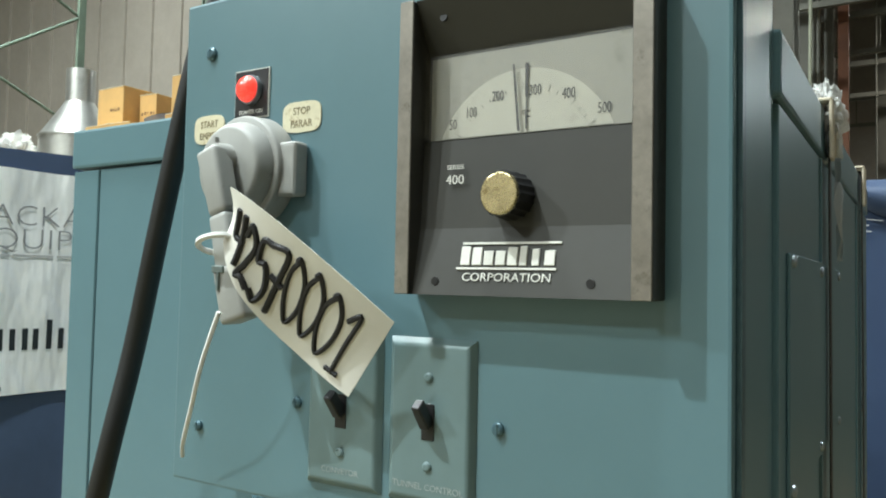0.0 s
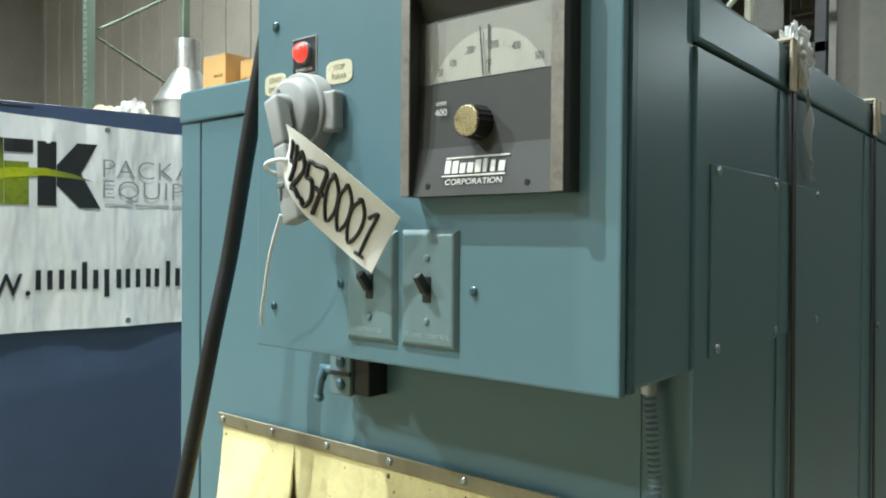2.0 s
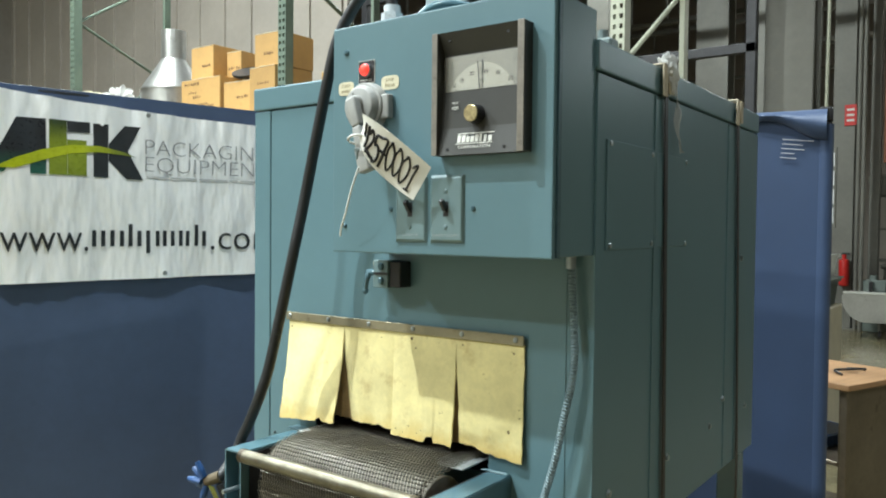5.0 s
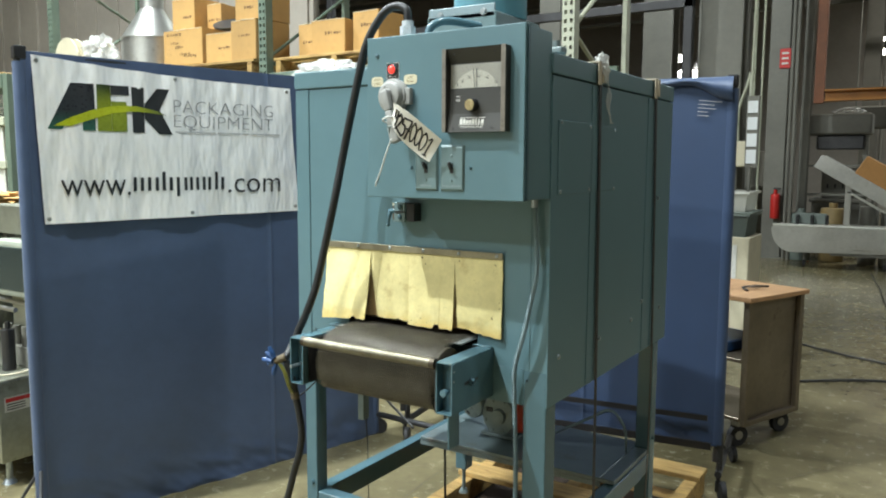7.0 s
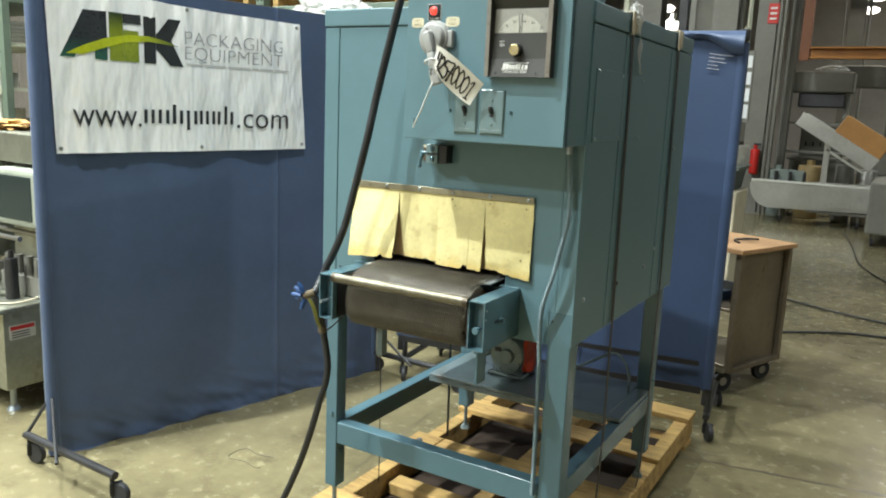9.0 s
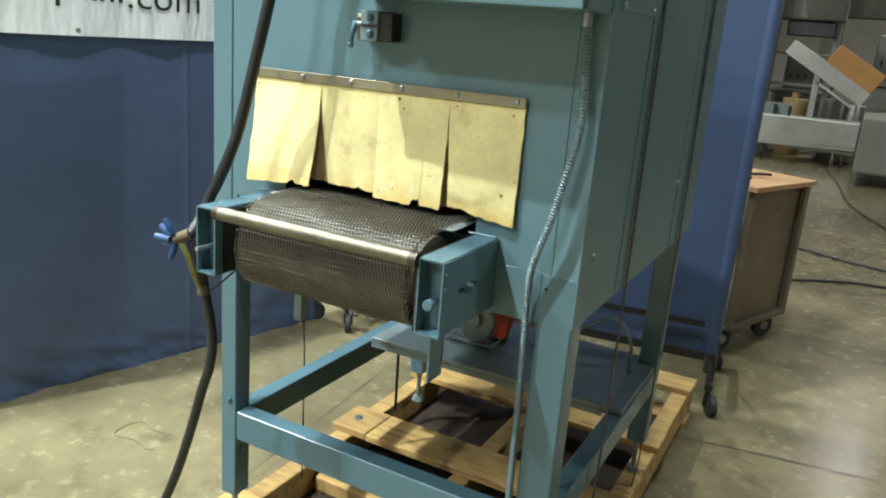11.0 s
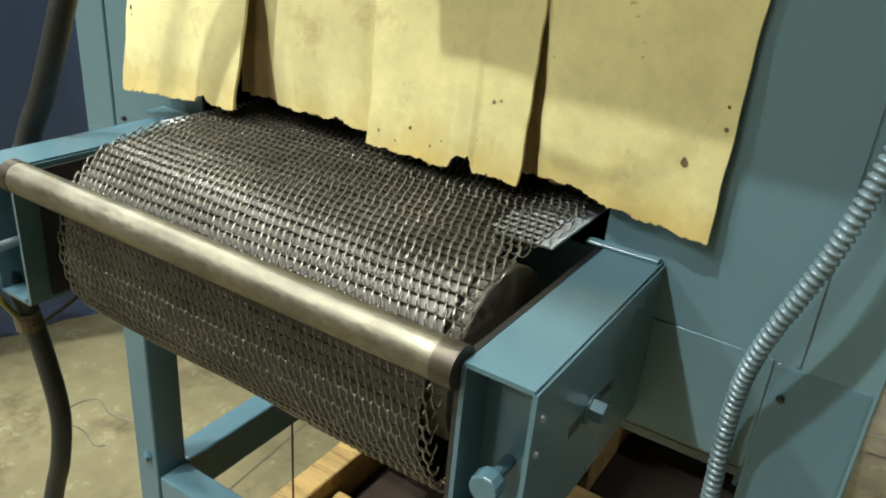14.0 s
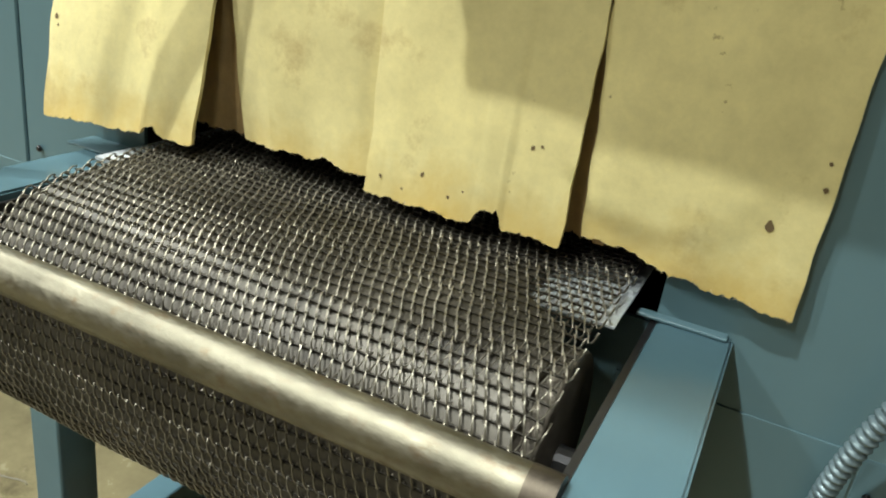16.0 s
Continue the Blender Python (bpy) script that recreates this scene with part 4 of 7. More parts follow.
def belt():
    s, p = belt_line()
    total, pitch, xl, xr = s[-1], 0.009, -0.156, 0.24
    loops, per = 56, 10
    step = (xr - xl) / loops
    verts, faces = [], []
    k4 = 4
    rows = int(total / pitch)
    rng = np.random.default_rng(3)

    def place(ss, h):
        y = np.interp(ss, s, p[:, 0])
        z = np.interp(ss, s, p[:, 1])
        e = 1e-3
        ty = np.interp(ss + e, s, p[:, 0]) - np.interp(ss - e, s, p[:, 0])
        tz = np.interp(ss + e, s, p[:, 1]) - np.interp(ss - e, s, p[:, 1])
        ln = np.hypot(ty, tz) + 1e-9
        return y + h * (tz / ln), z - h * (ty / ln)

    def wire(xs, ss, hs, r):
        y, z = place(ss, hs)
        c = np.stack([xs, y, z], 1)
        d = np.gradient(c, axis=0)
        d /= np.linalg.norm(d, axis=1)[:, None] + 1e-12
        ref = np.array([0.3, 0.5, 0.8])
        a = np.cross(d, ref)
        a /= np.linalg.norm(a, axis=1)[:, None] + 1e-12
        b = np.cross(d, a)
        base = len(verts)
        for k in range(k4):
            t = 2 * math.pi * k / k4
            ring = c + r * (math.cos(t) * a + math.sin(t) * b)
            if k == 0:
                rings = [ring]
            else:
                rings.append(ring)
        for i in range(len(c)):
            for k in range(k4):
                verts.append(rings[k][i])
        for i in range(len(c) - 1):
            for k in range(k4):
                q, w = base + i * k4, (k + 1) % k4
                faces.append((q + k, q + w, q + k4 + w, q + k4 + k))

    rods = []
    for r_ in range(rows):
        s0 = (r_ + 0.5) * pitch
        n = loops * per + 1
        t = np.linspace(0, loops * 2 * math.pi, n)
        sway = 0.0006 * math.sin(r_ * 1.7) + rng.normal(0, 0.0005)
        # each turn climbs slantwise on the face and drops back steeply behind
        k, q = np.divmod(t / (2 * math.pi), 1.0)
        up = np.minimum(q / 0.7, 1.0)
        down = np.maximum(q - 0.7, 0) / 0.3
        xs = xl + step * (k + 0.62 * up + 0.38 * down) + (step / 2 if r_ % 2 else 0) + sway
        ss = s0 + (up - 0.5 - down) * pitch * 1.3 + 0.0004 * np.sin(xs * 23 + r_) + 0.0003 * np.sin(xs * 310 + 2 * r_)
        hs = np.where(q <= 0.7, 0.0008 + 0.0017 * np.sin(math.pi * up), -0.0026 * np.sin(math.pi * down)) + 0.0006 * np.sin(xs * 31 + r_ * 0.4)
        wire(xs, ss, hs, 0.00064)
        rods.append(s0 + pitch / 2)
    raw("mesh_belt", verts, faces, WIRE, tunnel, "dark oily woven steel wire mesh belt", "stuff")
    verts.clear()
    faces.clear()
    # rods coloured darker than the wire to paint the shade between coil rows
    for k, s0 in enumerate(rods):
        m = 40
        wire(np.linspace(xl, xr, m), np.full(m, s0) + 0.0005 * np.sin(np.arange(m) * 1.3 + k), np.full(m, 0.0002), 0.0008)
    raw("belt_rodding", verts, faces, ROD_SHADE, tunnel, "cross rods linking the belt coils, coloured dark as if shaded", "stuff")


belt()
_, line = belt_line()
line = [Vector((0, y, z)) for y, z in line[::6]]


# added sheet inside the belt loop, standing in for its shaded interior
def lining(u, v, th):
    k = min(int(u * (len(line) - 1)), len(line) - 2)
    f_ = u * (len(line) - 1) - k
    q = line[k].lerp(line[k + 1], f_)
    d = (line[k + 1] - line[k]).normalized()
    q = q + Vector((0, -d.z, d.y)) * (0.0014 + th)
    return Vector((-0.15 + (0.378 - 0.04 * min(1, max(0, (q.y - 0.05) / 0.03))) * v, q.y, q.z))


part("belt_lining", sheet(B(), lining, 110, 2), BELT_BACKING, tunnel, "added dark sheet closing the belt loop to view", True)
# stray bright filler under the belt at its edges
bm = B()
bx(bm, 0.19, 0.247, 0.084, 0.2, 1.0388, 1.0402)
part("bed_lip", bm, GALV, tunnel)

# frame: legs, rails, shelf
def leg(x0, x1, y0, y1, z0, z1, rest=0.1425):
    """A square tube leg on a levelling foot that stands at the height rest."""
    bm = B()
    bx(bm, x0, x1, y0, y1, z0, z1, 0.004, 3)
    p = part("leg", bm, TEAL_BLUE, tunnel)
    xm, ym = (x0 + x1) / 2, (y0 + y1) / 2
    bm = B()
    cyl(bm, (xm, ym, rest + 0.016), (xm, ym, z0 + 0.002), 0.008, 10)
    cyl(bm, (xm, ym, z0 - 0.012), (xm, ym, z0 - 0.003), 0.0125, 6)
    cyl(bm, (xm, ym, rest), (xm, ym, rest + 0.016), 0.021, 18, 0.015)
    part("foot", bm, MOTOR_GREY, p)
    return p


L1 = leg(-0.387, -0.341, 0.15, 0.2, 0.24, ZB - 0.003)
L2 = leg(0.405, 0.473, 0.1494, 0.21, 0.24, 0.9785)
leg(-0.387, -0.335, 1.06, 1.115, 0.23, ZB, 0.119)
L4 = leg(0.41, 0.466, 1.06, 1.115, 0.23, ZB, 0.119)
for L, c in ((L1, (-0.36, 0.149, 0.5)), (L2, (0.43, 0.151, 0.42)), (L1, (-0.34, 0.176, 0.36)), (L4, (0.467, 1.085, 0.52))):
    bm = B()
    hexbolt(bm, c, (0, -1, 0) if c[1] < 0.16 else (1, 0, 0), 0.0065, 0.006)
    part("leg_bolt", bm, TEAL_BLUE, L)
for a in ((-0.3405, 0.4045, 0.152, 0.197, 0.397, 0.471), (-0.382, -0.337, 0.2005, 1.0595, 0.401, 0.47), (0.42, 0.465, 0.2105, 1.0595, 0.401, 0.47), (-0.3345, 0.4095, 1.065, 1.11, 0.401, 0.47)):
    bm = B()
    bx(bm, *a, 0.0045, 3)
    part("rail", bm, TEAL_BLUE, tunnel)
bm = B()
bx(bm, -0.33, 0.408, 0.715, 1.115, 0.471, 0.486, 0.002)
bx(bm, 0.408, 0.46, 0.715, 1.0595, 0.471, 0.486, 0.002)
bx(bm, -0.33, 0.408, 0.715, 0.72, 0.455, 0.4705)
shelf = part("motor_shelf", bm, DUSTY_TEAL, tunnel)
# gusset at the front leg and hanging bracket
bm = B()
prism(bm, [(0, 0), (0.06, 0), (0, 0.09)], 0, 0.004, Matrix.Translation((0.398, 0.3, ZB - 0.09)) @ Matrix.Rotation(radians(90), 4, "Z") @ Matrix.Translation((-0.06, 0, 0)))
part("gusset", bm, TEAL_BLUE, tunnel)
bm = B()
bx(bm, 0.262, 0.266, 0.0, 0.05, 0.78, 0.895)
bx(bm, 0.24, 0.266, 0.046, 0.05, 0.78, 0.895)
part("hanging_bracket", bm, TEAL_BLUE, tunnel)
bm = B()
bx(bm, -0.285, -0.262, 0.29, 0.32, 0.68, 0.92, 0.001)
part("hanging_bracket", bm, MOTOR_GREY, tunnel)

# gear motor on the shelf
GX, GY, GZ = -0.058, 0.93, 0.552
bm = B()
cyl(bm, (GX - 0.07, GY, GZ), (GX + 0.055, GY, GZ), 0.076, 36, None, 0.008)
bx(bm, GX - 0.06, GX + 0.05, GY - 0.06, GY + 0.06, 0.47, 0.56, 0.006)
motor = part("gear_motor", bm, MOTOR_GREY, tunnel, "grey-green gear motor with an orange end cover", True)
motor.location = (0.01, -0.02, 0.0305)
bm = B()
cyl(bm, (GX, GY - 0.055, GZ), (GX, GY - 0.085, GZ), 0.076, 36, 0.07, 0.003)
gear = part("gear_case", bm, MOTOR_GREY, motor, "", True)
for k in range(8):
    t_ = 2 * math.pi * (k + 0.5) / 8
    bm = B()
    hexbolt(bm, (GX + 0.06 * math.cos(t_), GY - 0.085, GZ + 0.06 * math.sin(t_)), (0, -1, 0), 0.0055)
    part("case_bolt", bm, MOTOR_GREY, gear)
bm = B()
cyl(bm, (GX + 0.005, GY - 0.085, GZ), (GX + 0.005, GY - 0.1, GZ), 0.03, 28, 0.026)
part("output_boss", bm, MOTOR_GREY, gear, "", True)
bm = B()
bx(bm, GX - 0.05, GX - 0.022, GY - 0.0905, GY - 0.086, GZ + 0.012, GZ + 0.03, 0.003)
part("vent_slot", bm, BLACK, gear)
bm = B()
cyl(bm, (GX - 0.128, GY - 0.03, GZ + 0.012), (GX - 0.128, GY - 0.065, GZ + 0.012), 0.05, 32, 0.046, 0.004)
cyl(bm, (GX - 0.128, GY + 0.08, GZ + 0.012), (GX - 0.128, GY - 0.03, GZ + 0.012), 0.044, 28)
fan = part("fan_cover", bm, MOTOR_GREY, motor, "", True)
for k in range(6):
    t_ = radians(60 + 36 * k)
    bm = B()
    bx(bm, -0.008, 0.008, -0.001, 0.001, -0.004, 0.004, 0, 1, Matrix.Translation((GX - 0.128 + 0.032 * math.cos(t_), GY - 0.0655, GZ + 0.012 + 0.032 * math.sin(t_))) @ Matrix.Rotation(-t_ + math.pi / 2, 4, "Y"))
    part("vent_slot", bm, BLACK, fan)
bm = B()
cyl(bm, (GX + 0.055, GY, GZ), (GX + 0.076, GY, GZ), 0.076, 36, 0.072, 0.004)
part("end_cover", bm, ORANGE_RED, motor, "orange-red end cover", True)
bm = B()
bx(bm, GX - 0.09, GX + 0.06, GY - 0.06, GY + 0.07, 0.4585, 0.4705, 0.002)
part("motor_base", bm, MOTOR_GREY, motor)
bm = B()
sweep(bm, smooth_path([(0.1, 0.95, 0.475), (0.25, 0.98, 0.56), (0.33, 1.0, 0.6), (0.385, 1.0, 0.545), (0.395, 0.995, 0.46)], 8), 0.005, 8)
part("motor_cable", bm, CONDUIT, motor, "", True)

# flexible conduit down the front
cpts = smooth_path([(0.438, 0.132, 1.424), (0.447, 0.128, 1.32), (0.452, 0.122, 1.24), (0.438, 0.117, 1.16), (0.421, 0.115, 1.08), (0.396, 0.12, 1.0), (0.388, 0.13, 0.94), (0.390, 0.132, 0.86), (0.393, 0.134, 0.76), (0.394, 0.136, 0.62), (0.395, 0.137, 0.5), (0.394, 0.14, 0.44)], 34)
ln = [0.0]
for a_, b_ in zip(cpts, cpts[1:]):
    ln.append(ln[-1] + (b_ - a_).length)
nn = int(ln[-1] / 0.00094)
cp = []
for k in range(nn + 1):
    s_ = ln[-1] * k / nn
    cp.append(Vector([np.interp(s_, ln, [q[i] for q in cpts]) for i in range(3)]))
bm = B()
sweep(bm, cp, [0.0048 + 0.0024 * (0, 0.6, 1, 1, 0.6, 0)[k % 6] for k in range(len(cp))], 12)
cond = part("conduit", bm, CONDUIT, tunnel, "ribbed flexible steel conduit", True)
bm = B()
cyl(bm, (0.438, 0.132, 1.405), (0.438, 0.132, 1.426), 0.009, 20)
part("connector", bm, SCREW, cond)

# vertical fold below the box at the front corner, where the box bottom stops
bm = B()
bx(bm, 0.418, 0.422, YF - 0.0015, YF, 0.98, 1.42)
part("front_seam", bm, TEAL, tunnel)

# blower motor and fittings on top
bm = B()
bx(bm, 0.05, 0.285, 0.17, 0.5, ZT, ZT + 0.06, 0.004)
bx(bm, 0.06, 0.275, 0.2, 0.206, 1.9, 1.935, 0.002)
blow = part("blower", bm, PALE_BLUE, tunnel, "blue blower motor on a grey mounting plate")
bm = B()
bx(bm, 0.055, 0.28, 0.2, 0.46, ZT + 0.06, 1.915, 0.003)
part("blower_mount", bm, PLATE_GREY, blow)
bm = B()
cyl(bm, (0.18, 0.34, 1.915), (0.18, 0.34, 2.1), 0.105, 40, None, 0.008)
part("motor_can", bm, MOTOR_BLUE, blow, "", True)
for x in (0.1, 0.24):
    bm = B()
    hexbolt(bm, (x, 0.2, 1.915), (0, -1, 0), 0.008)
    part("bolt", bm, SCREW, blow)
bm = B()
cyl(bm, (0.075, 0.08, 1.835), (0.075, 0.08, 1.872), 0.021, 6)
cyl(bm, (0.075, 0.08, 1.872), (0.075, 0.08, 1.886), 0.016, 20)
part("cable_gland", bm, GALV, tunnel)
bm = B()
sweep(bm, smooth_path([(0.125, 0.1, 1.836), (0.13, 0.11, 1.87), (0.16, 0.14, 1.888), (0.22, 0.2, 1.88), (0.3, 0.26, 1.86), (0.33, 0.3, 1.86)], 8), 0.011, 12)
part("top_hose", bm, TEAL_BLUE, tunnel, "", True)
bm = B()
cyl(bm, (0.33, 0.3, ZT), (0.33, 0.3, 1.87), 0.013, 14)
part("pipe_stub", bm, MOTOR_GREY, tunnel)
bm = B()
cyl(bm, (0.42, 0.28, ZT), (0.42, 0.28, 1.835), 0.01, 12)
bx(bm, 0.395, 0.445, 0.262, 0.298, 1.8, 1.818, 0.004)
part("pipe_stub", bm, MOTOR_GREY, tunnel)

# ---- things on and round the tunnel ----
# paper tag tied to the lever
def tag():
    p00, p10, p11, p01 = Vector((0.136, -0.066, 1.662)), Vector((0.126, -0.062, 1.624)), Vector((0.219, -0.024, 1.517)), Vector((0.258, -0.028, 1.570))
    top = Vector((0.166, -0.062, 1.654))

    def f(u, v, th):
        a = (1 - u) ** 2 * p00 + 2 * u * (1 - u) * Vector((0.186, -0.085, 1.648)) + u * u * p01
        b = (1 - u) ** 2 * p10 + 2 * u * (1 - u) * Vector((0.142, -0.052, 1.556)) + u * u * p11
        q = a * (1 - v) + b * v
        q.y += 0.006 * math.sin(math.pi * v) * (1 - u) - 0.005 * math.sin(2.2 * u * math.pi) * v + th
        return q

    t = thing("paper_tag", "white card tag with handwritten number, tied to grey lever", "tag", SLIM_POSE)
    part("card", sheet(B(), f, 24, 12, 0.0006), PAPER, t, "", True)
    # handwritten figures as pen strokes following the card
    glyph = {
        "4": [[(0.15, 1), (0.05, 0.45), (0.8, 0.5)], [(0.72, 1.0), (0.6, 0.0)]],
        "2": [[(0.1, 0.75), (0.4, 1.0), (0.75, 0.75), (0.4, 0.35), (0.05, 0.02), (0.4, 0.08), (0.85, 0.02)]],
        "5": [[(0.85, 1.0), (0.3, 0.95), (0.2, 0.6), (0.6, 0.62), (0.8, 0.3), (0.5, 0.0), (0.1, 0.08)]],
        "7": [[(0.1, 0.95), (0.8, 1.0), (0.55, 0.5), (0.35, -0.05)], [(0.15, 0.5), (0.8, 0.48)]],
        "0": [[(0.5, 1.0), (0.15, 0.7), (0.12, 0.3), (0.42, 0.0), (0.78, 0.3), (0.82, 0.72), (0.5, 1.0), (0.35, 0.95)]],
        "1": [[(0.25, 0.85), (0.55, 1.05), (0.5, 0.5), (0.48, 0.0)], [(0.2, 0.0), (0.75, 0.02)]],
    }
    xs = [0.13, 0.235, 0.34, 0.435, 0.54, 0.64, 0.735, 0.83]
    for k, ch in enumerate("42570001"):
        bm = B()
        for stroke in glyph[ch]:
            pts = smooth_path([(a, b, 0) for a, b in stroke], 5)
            uv = [(xs[k] + 0.125 * (q.x - 0.1) + 0.02 * q.y, 0.86 - 0.66 * q.y + 0.05 * math.sin(k)) for q in pts]
            fat = 0.0026 if k < 4 else 0.002
            sweep(bm, [f(min(0.99, u), v, -0.0004) for u, v in uv], fat, 6)
        bmesh.ops.scale(bm, vec=(1, 1, 1), verts=bm.verts[:])
        part("figure", bm, INK, t)


tag()
bm = B()
sweep(bm, smooth_path([(0.131, -0.068, 1.573), (0.112, -0.066, 1.535), (0.088, -0.055, 1.497), (0.06, -0.038, 1.468), (0.05, -0.03, 1.455)], 6), [0.0018] * 25, 6)
tie = solo("cable_tie", bm, TIE, "white nylon cable tie round the grey switch lever", "cable tie", SLIM_POSE, smooth=True)
bm = B()
ringp = [Vector((0.115, -0.0535, 1.622)) + 0.0165 * (math.cos(a) * Vector((1, 0.05, 0.28)) + math.sin(a) * Vector((0, -1, 0.25))) for a in np.linspace(0, 2 * math.pi, 25)[:-1]]
sweep(bm, ringp, 0.0024, 6, True)
part("loop", bm, TIE, tie, "", True)

# power cable over the box, taped down the side, with blue wire connectors
hose_pts = [(0.075, 0.08, 1.886), (0.07, 0.08, 1.915), (0.04, 0.08, 1.928), (0.005, 0.072, 1.916), (-0.028, 0.066, 1.878), (-0.05, 0.062, 1.84), (-0.068, 0.06, 1.79), (-0.11, 0.06, 1.645), (-0.143, 0.06, 1.525), (-0.158, 0.045, 1.42), (-0.188, 0.038, 1.295), (-0.214, 0.03, 1.185), (-0.229, 0.021, 1.129), (-0.259, 0.013, 1.06), (-0.272, 0.008, 1.034), (-0.278, 0.0, 1.008), (-0.276, -0.02, 0.986), (-0.268, -0.048, 0.966), (-0.272, -0.06, 0.957)]
cable = thing("power_cable", "thick black rubber power cable hanging over a control box", "cable", SLIM_POSE)
bm = B()
sweep(bm, smooth_path(hose_pts, 8), 0.0113, 14)
part("cable_run", bm, BLACK_RUBBER, cable, "", True)
bm = B()
sweep(bm, smooth_path([(-0.262, -0.056, 0.95), (-0.249, -0.047, 0.905), (-0.249, -0.034, 0.849), (-0.232, -0.03, 0.75), (-0.236, -0.035, 0.684), (-0.25, -0.04, 0.635), (-0.285, -0.05, 0.508), (-0.335, -0.055, 0.377), (-0.41, -0.08, 0.21), (-0.5, -0.13, 0.08), (-0.64, -0.24, 0.024), (-0.85, -0.45, 0.016), (-1.2, -1.0, 0.016)], 8), 0.0102, 14)
part("cable_run", bm, BLACK_RUBBER, cable, "", True)
bm = B()
cyl(bm, (-0.264, -0.055, 0.964), (-0.294, -0.068, 0.951), 0.0125, 12, 0.0105)
part("tape", bm, TAPE, cable, "wrapped brown tape")
bm = B()
for k in range(3):
    cyl(bm, (-0.2505 + 0.001 * k, -0.037, 0.86 - 0.006 * k), (-0.2505 + 0.001 * k, -0.037, 0.853 - 0.006 * k), 0.0125, 14)
part("tape", bm, TAPE, cable, "wrapped brown tape")
for dx, dy in ((-0.004, -0.012), (0.005, -0.013)):
    bm = B()
    sweep(bm, smooth_path([(-0.27 + dx, -0.068 + dy * 0.5, 0.948), (-0.256 + dx, -0.056 + dy, 0.92), (-0.251 + dx, -0.048 + dy, 0.885), (-0.25 + dx, -0.036 + dy, 0.86)], 6), 0.0028, 8)
    part("bare_wire", bm, WIRE_GREEN, cable, "green and yellow wire", True)
for c, d in (((-0.296, -0.072, 0.957), (-0.9, -0.1, 0.55)), ((-0.296, -0.078, 0.952), (-1, -0.2, 0.08)), ((-0.294, -0.068, 0.947), (-0.95, 0.1, -0.3)), ((-0.292, -0.074, 0.962), (-0.4, -0.2, 0.9)), ((-0.29, -0.07, 0.944), (-0.3, -0.1, -0.95))):
    bm = B()
    c, d = Vector(c), Vector(d).normalized()
    cyl(bm, c, c + d * 0.016, 0.0062, 10, 0.0078)
    cyl(bm, c + d * 0.016, c + d * 0.034, 0.0078, 8, 0.0055)
    part("wire_connector", bm, PLUG_BLUE, cable, "blue twist-on wire connector")
bm = B()
sweep(bm, smooth_path([(-0.246, -0.034, 0.842), (-0.232, -0.01, 0.858), (-0.215, 0.02, 0.885), (-0.205, 0.05, 0.9)], 6), 0.0022, 6)
part("thin_wire", bm, CABLE, cable, "", True)


# straps over the tunnel with protective pads
def strap(y0, y1, ylow, seed, slack=0.008):
    s = thing("strap", "dark plastic strap tied over the machine, padded at the edge", "strap", SLIM_POSE, group="straps over the machine")
    bm = B()
    path = [(-0.40, ylow, 0.1), (-0.405, ylow, 0.5), (-0.418, y0 + 0.02, 0.89), (-0.42, y0 + 0.01, 1.2), (-0.418, y0, ZT - 0.01), (-0.40, y0, ZT + 0.004), (0.46, y0, ZT + 0.004), (0.48, y0, ZT + 0.001), (0.4805, y0, ZT - 0.02), (0.4808, (y0 + y1) / 2, 1.35), (0.481, y1, 0.89), (0.478, ylow, 0.5), (0.47, ylow, 0.2), (0.46, ylow, 0.1)]
    t = 0.0009
    rows_ = []
    for i, p in enumerate(path):
        w = slack if i < 2 else 0.008
        p = Vector(p)
        d = (Vector(path[min(i + 1, len(path) - 1)]) - Vector(path[max(i - 1, 0)])).normalized()
        side = Vector((0, 1, 0))
        nrm = d.cross(side).normalized() * t
        rows_.append([bm.verts.new(p + o) for o in (-side * w - nrm, side * w - nrm, side * w + nrm, -side * w + nrm)])
    for a_, b_ in zip(rows_, rows_[1:]):
        for k in range(4):
            bm.faces.new((a_[k], a_[(k + 1) % 4], b_[(k + 1) % 4], b_[k]))
    bm.faces.new(rows_[0])
    bm.faces.new(rows_[-1][::-1])
    part("band", bm, STRAP, s)
    for k, dy in enumerate((-0.016, 0.014)):
        bm = B()
        bx(bm, 0.44, 0.486, y0 + dy - 0.011, y0 + dy + 0.011, ZT + 0.005, ZT + 0.0085, 0.001)
        bx(bm, 0.4825, 0.486, y0 + dy - 0.011, y0 + dy + 0.011, ZT - 0.055 + 0.008 * k, ZT + 0.0085, 0.001)
        part("edge_pad", bm, RAG, s)
    return s


strap(0.45, 0.472, 0.487, 1, 0.002)
strap(0.951, 0.995, 1.0, 2)


def crumple(c, rx, ry, rz, seed, amp=0.35, u=26, v=16):
    bm = B()
    ball(bm, (0, 0, 0), 1.0, 1, 1, 1, u, v)
    for w in bm.verts:
        n_ = noise.noise(w.co * 2.3 + Vector((seed, 0, 0))) + 0.7 * noise.noise(w.co * 6.1 + Vector((0, seed, 0)))
        k = 1 + amp * n_
        w.co = Vector((w.co.x * rx * k, w.co.y * ry * k, w.co.z * rz * k)) + Vector(c)
    return bm


solo("stretch_wrap", crumple((0.474, 0.468, ZT - 0.012), 0.017, 0.036, 0.04, 3.0, 0.5, 60, 36), FILM, "scrap of cloudy stretch wrap caught under a strap", "plastic wrap", smooth=True)
bm = B()


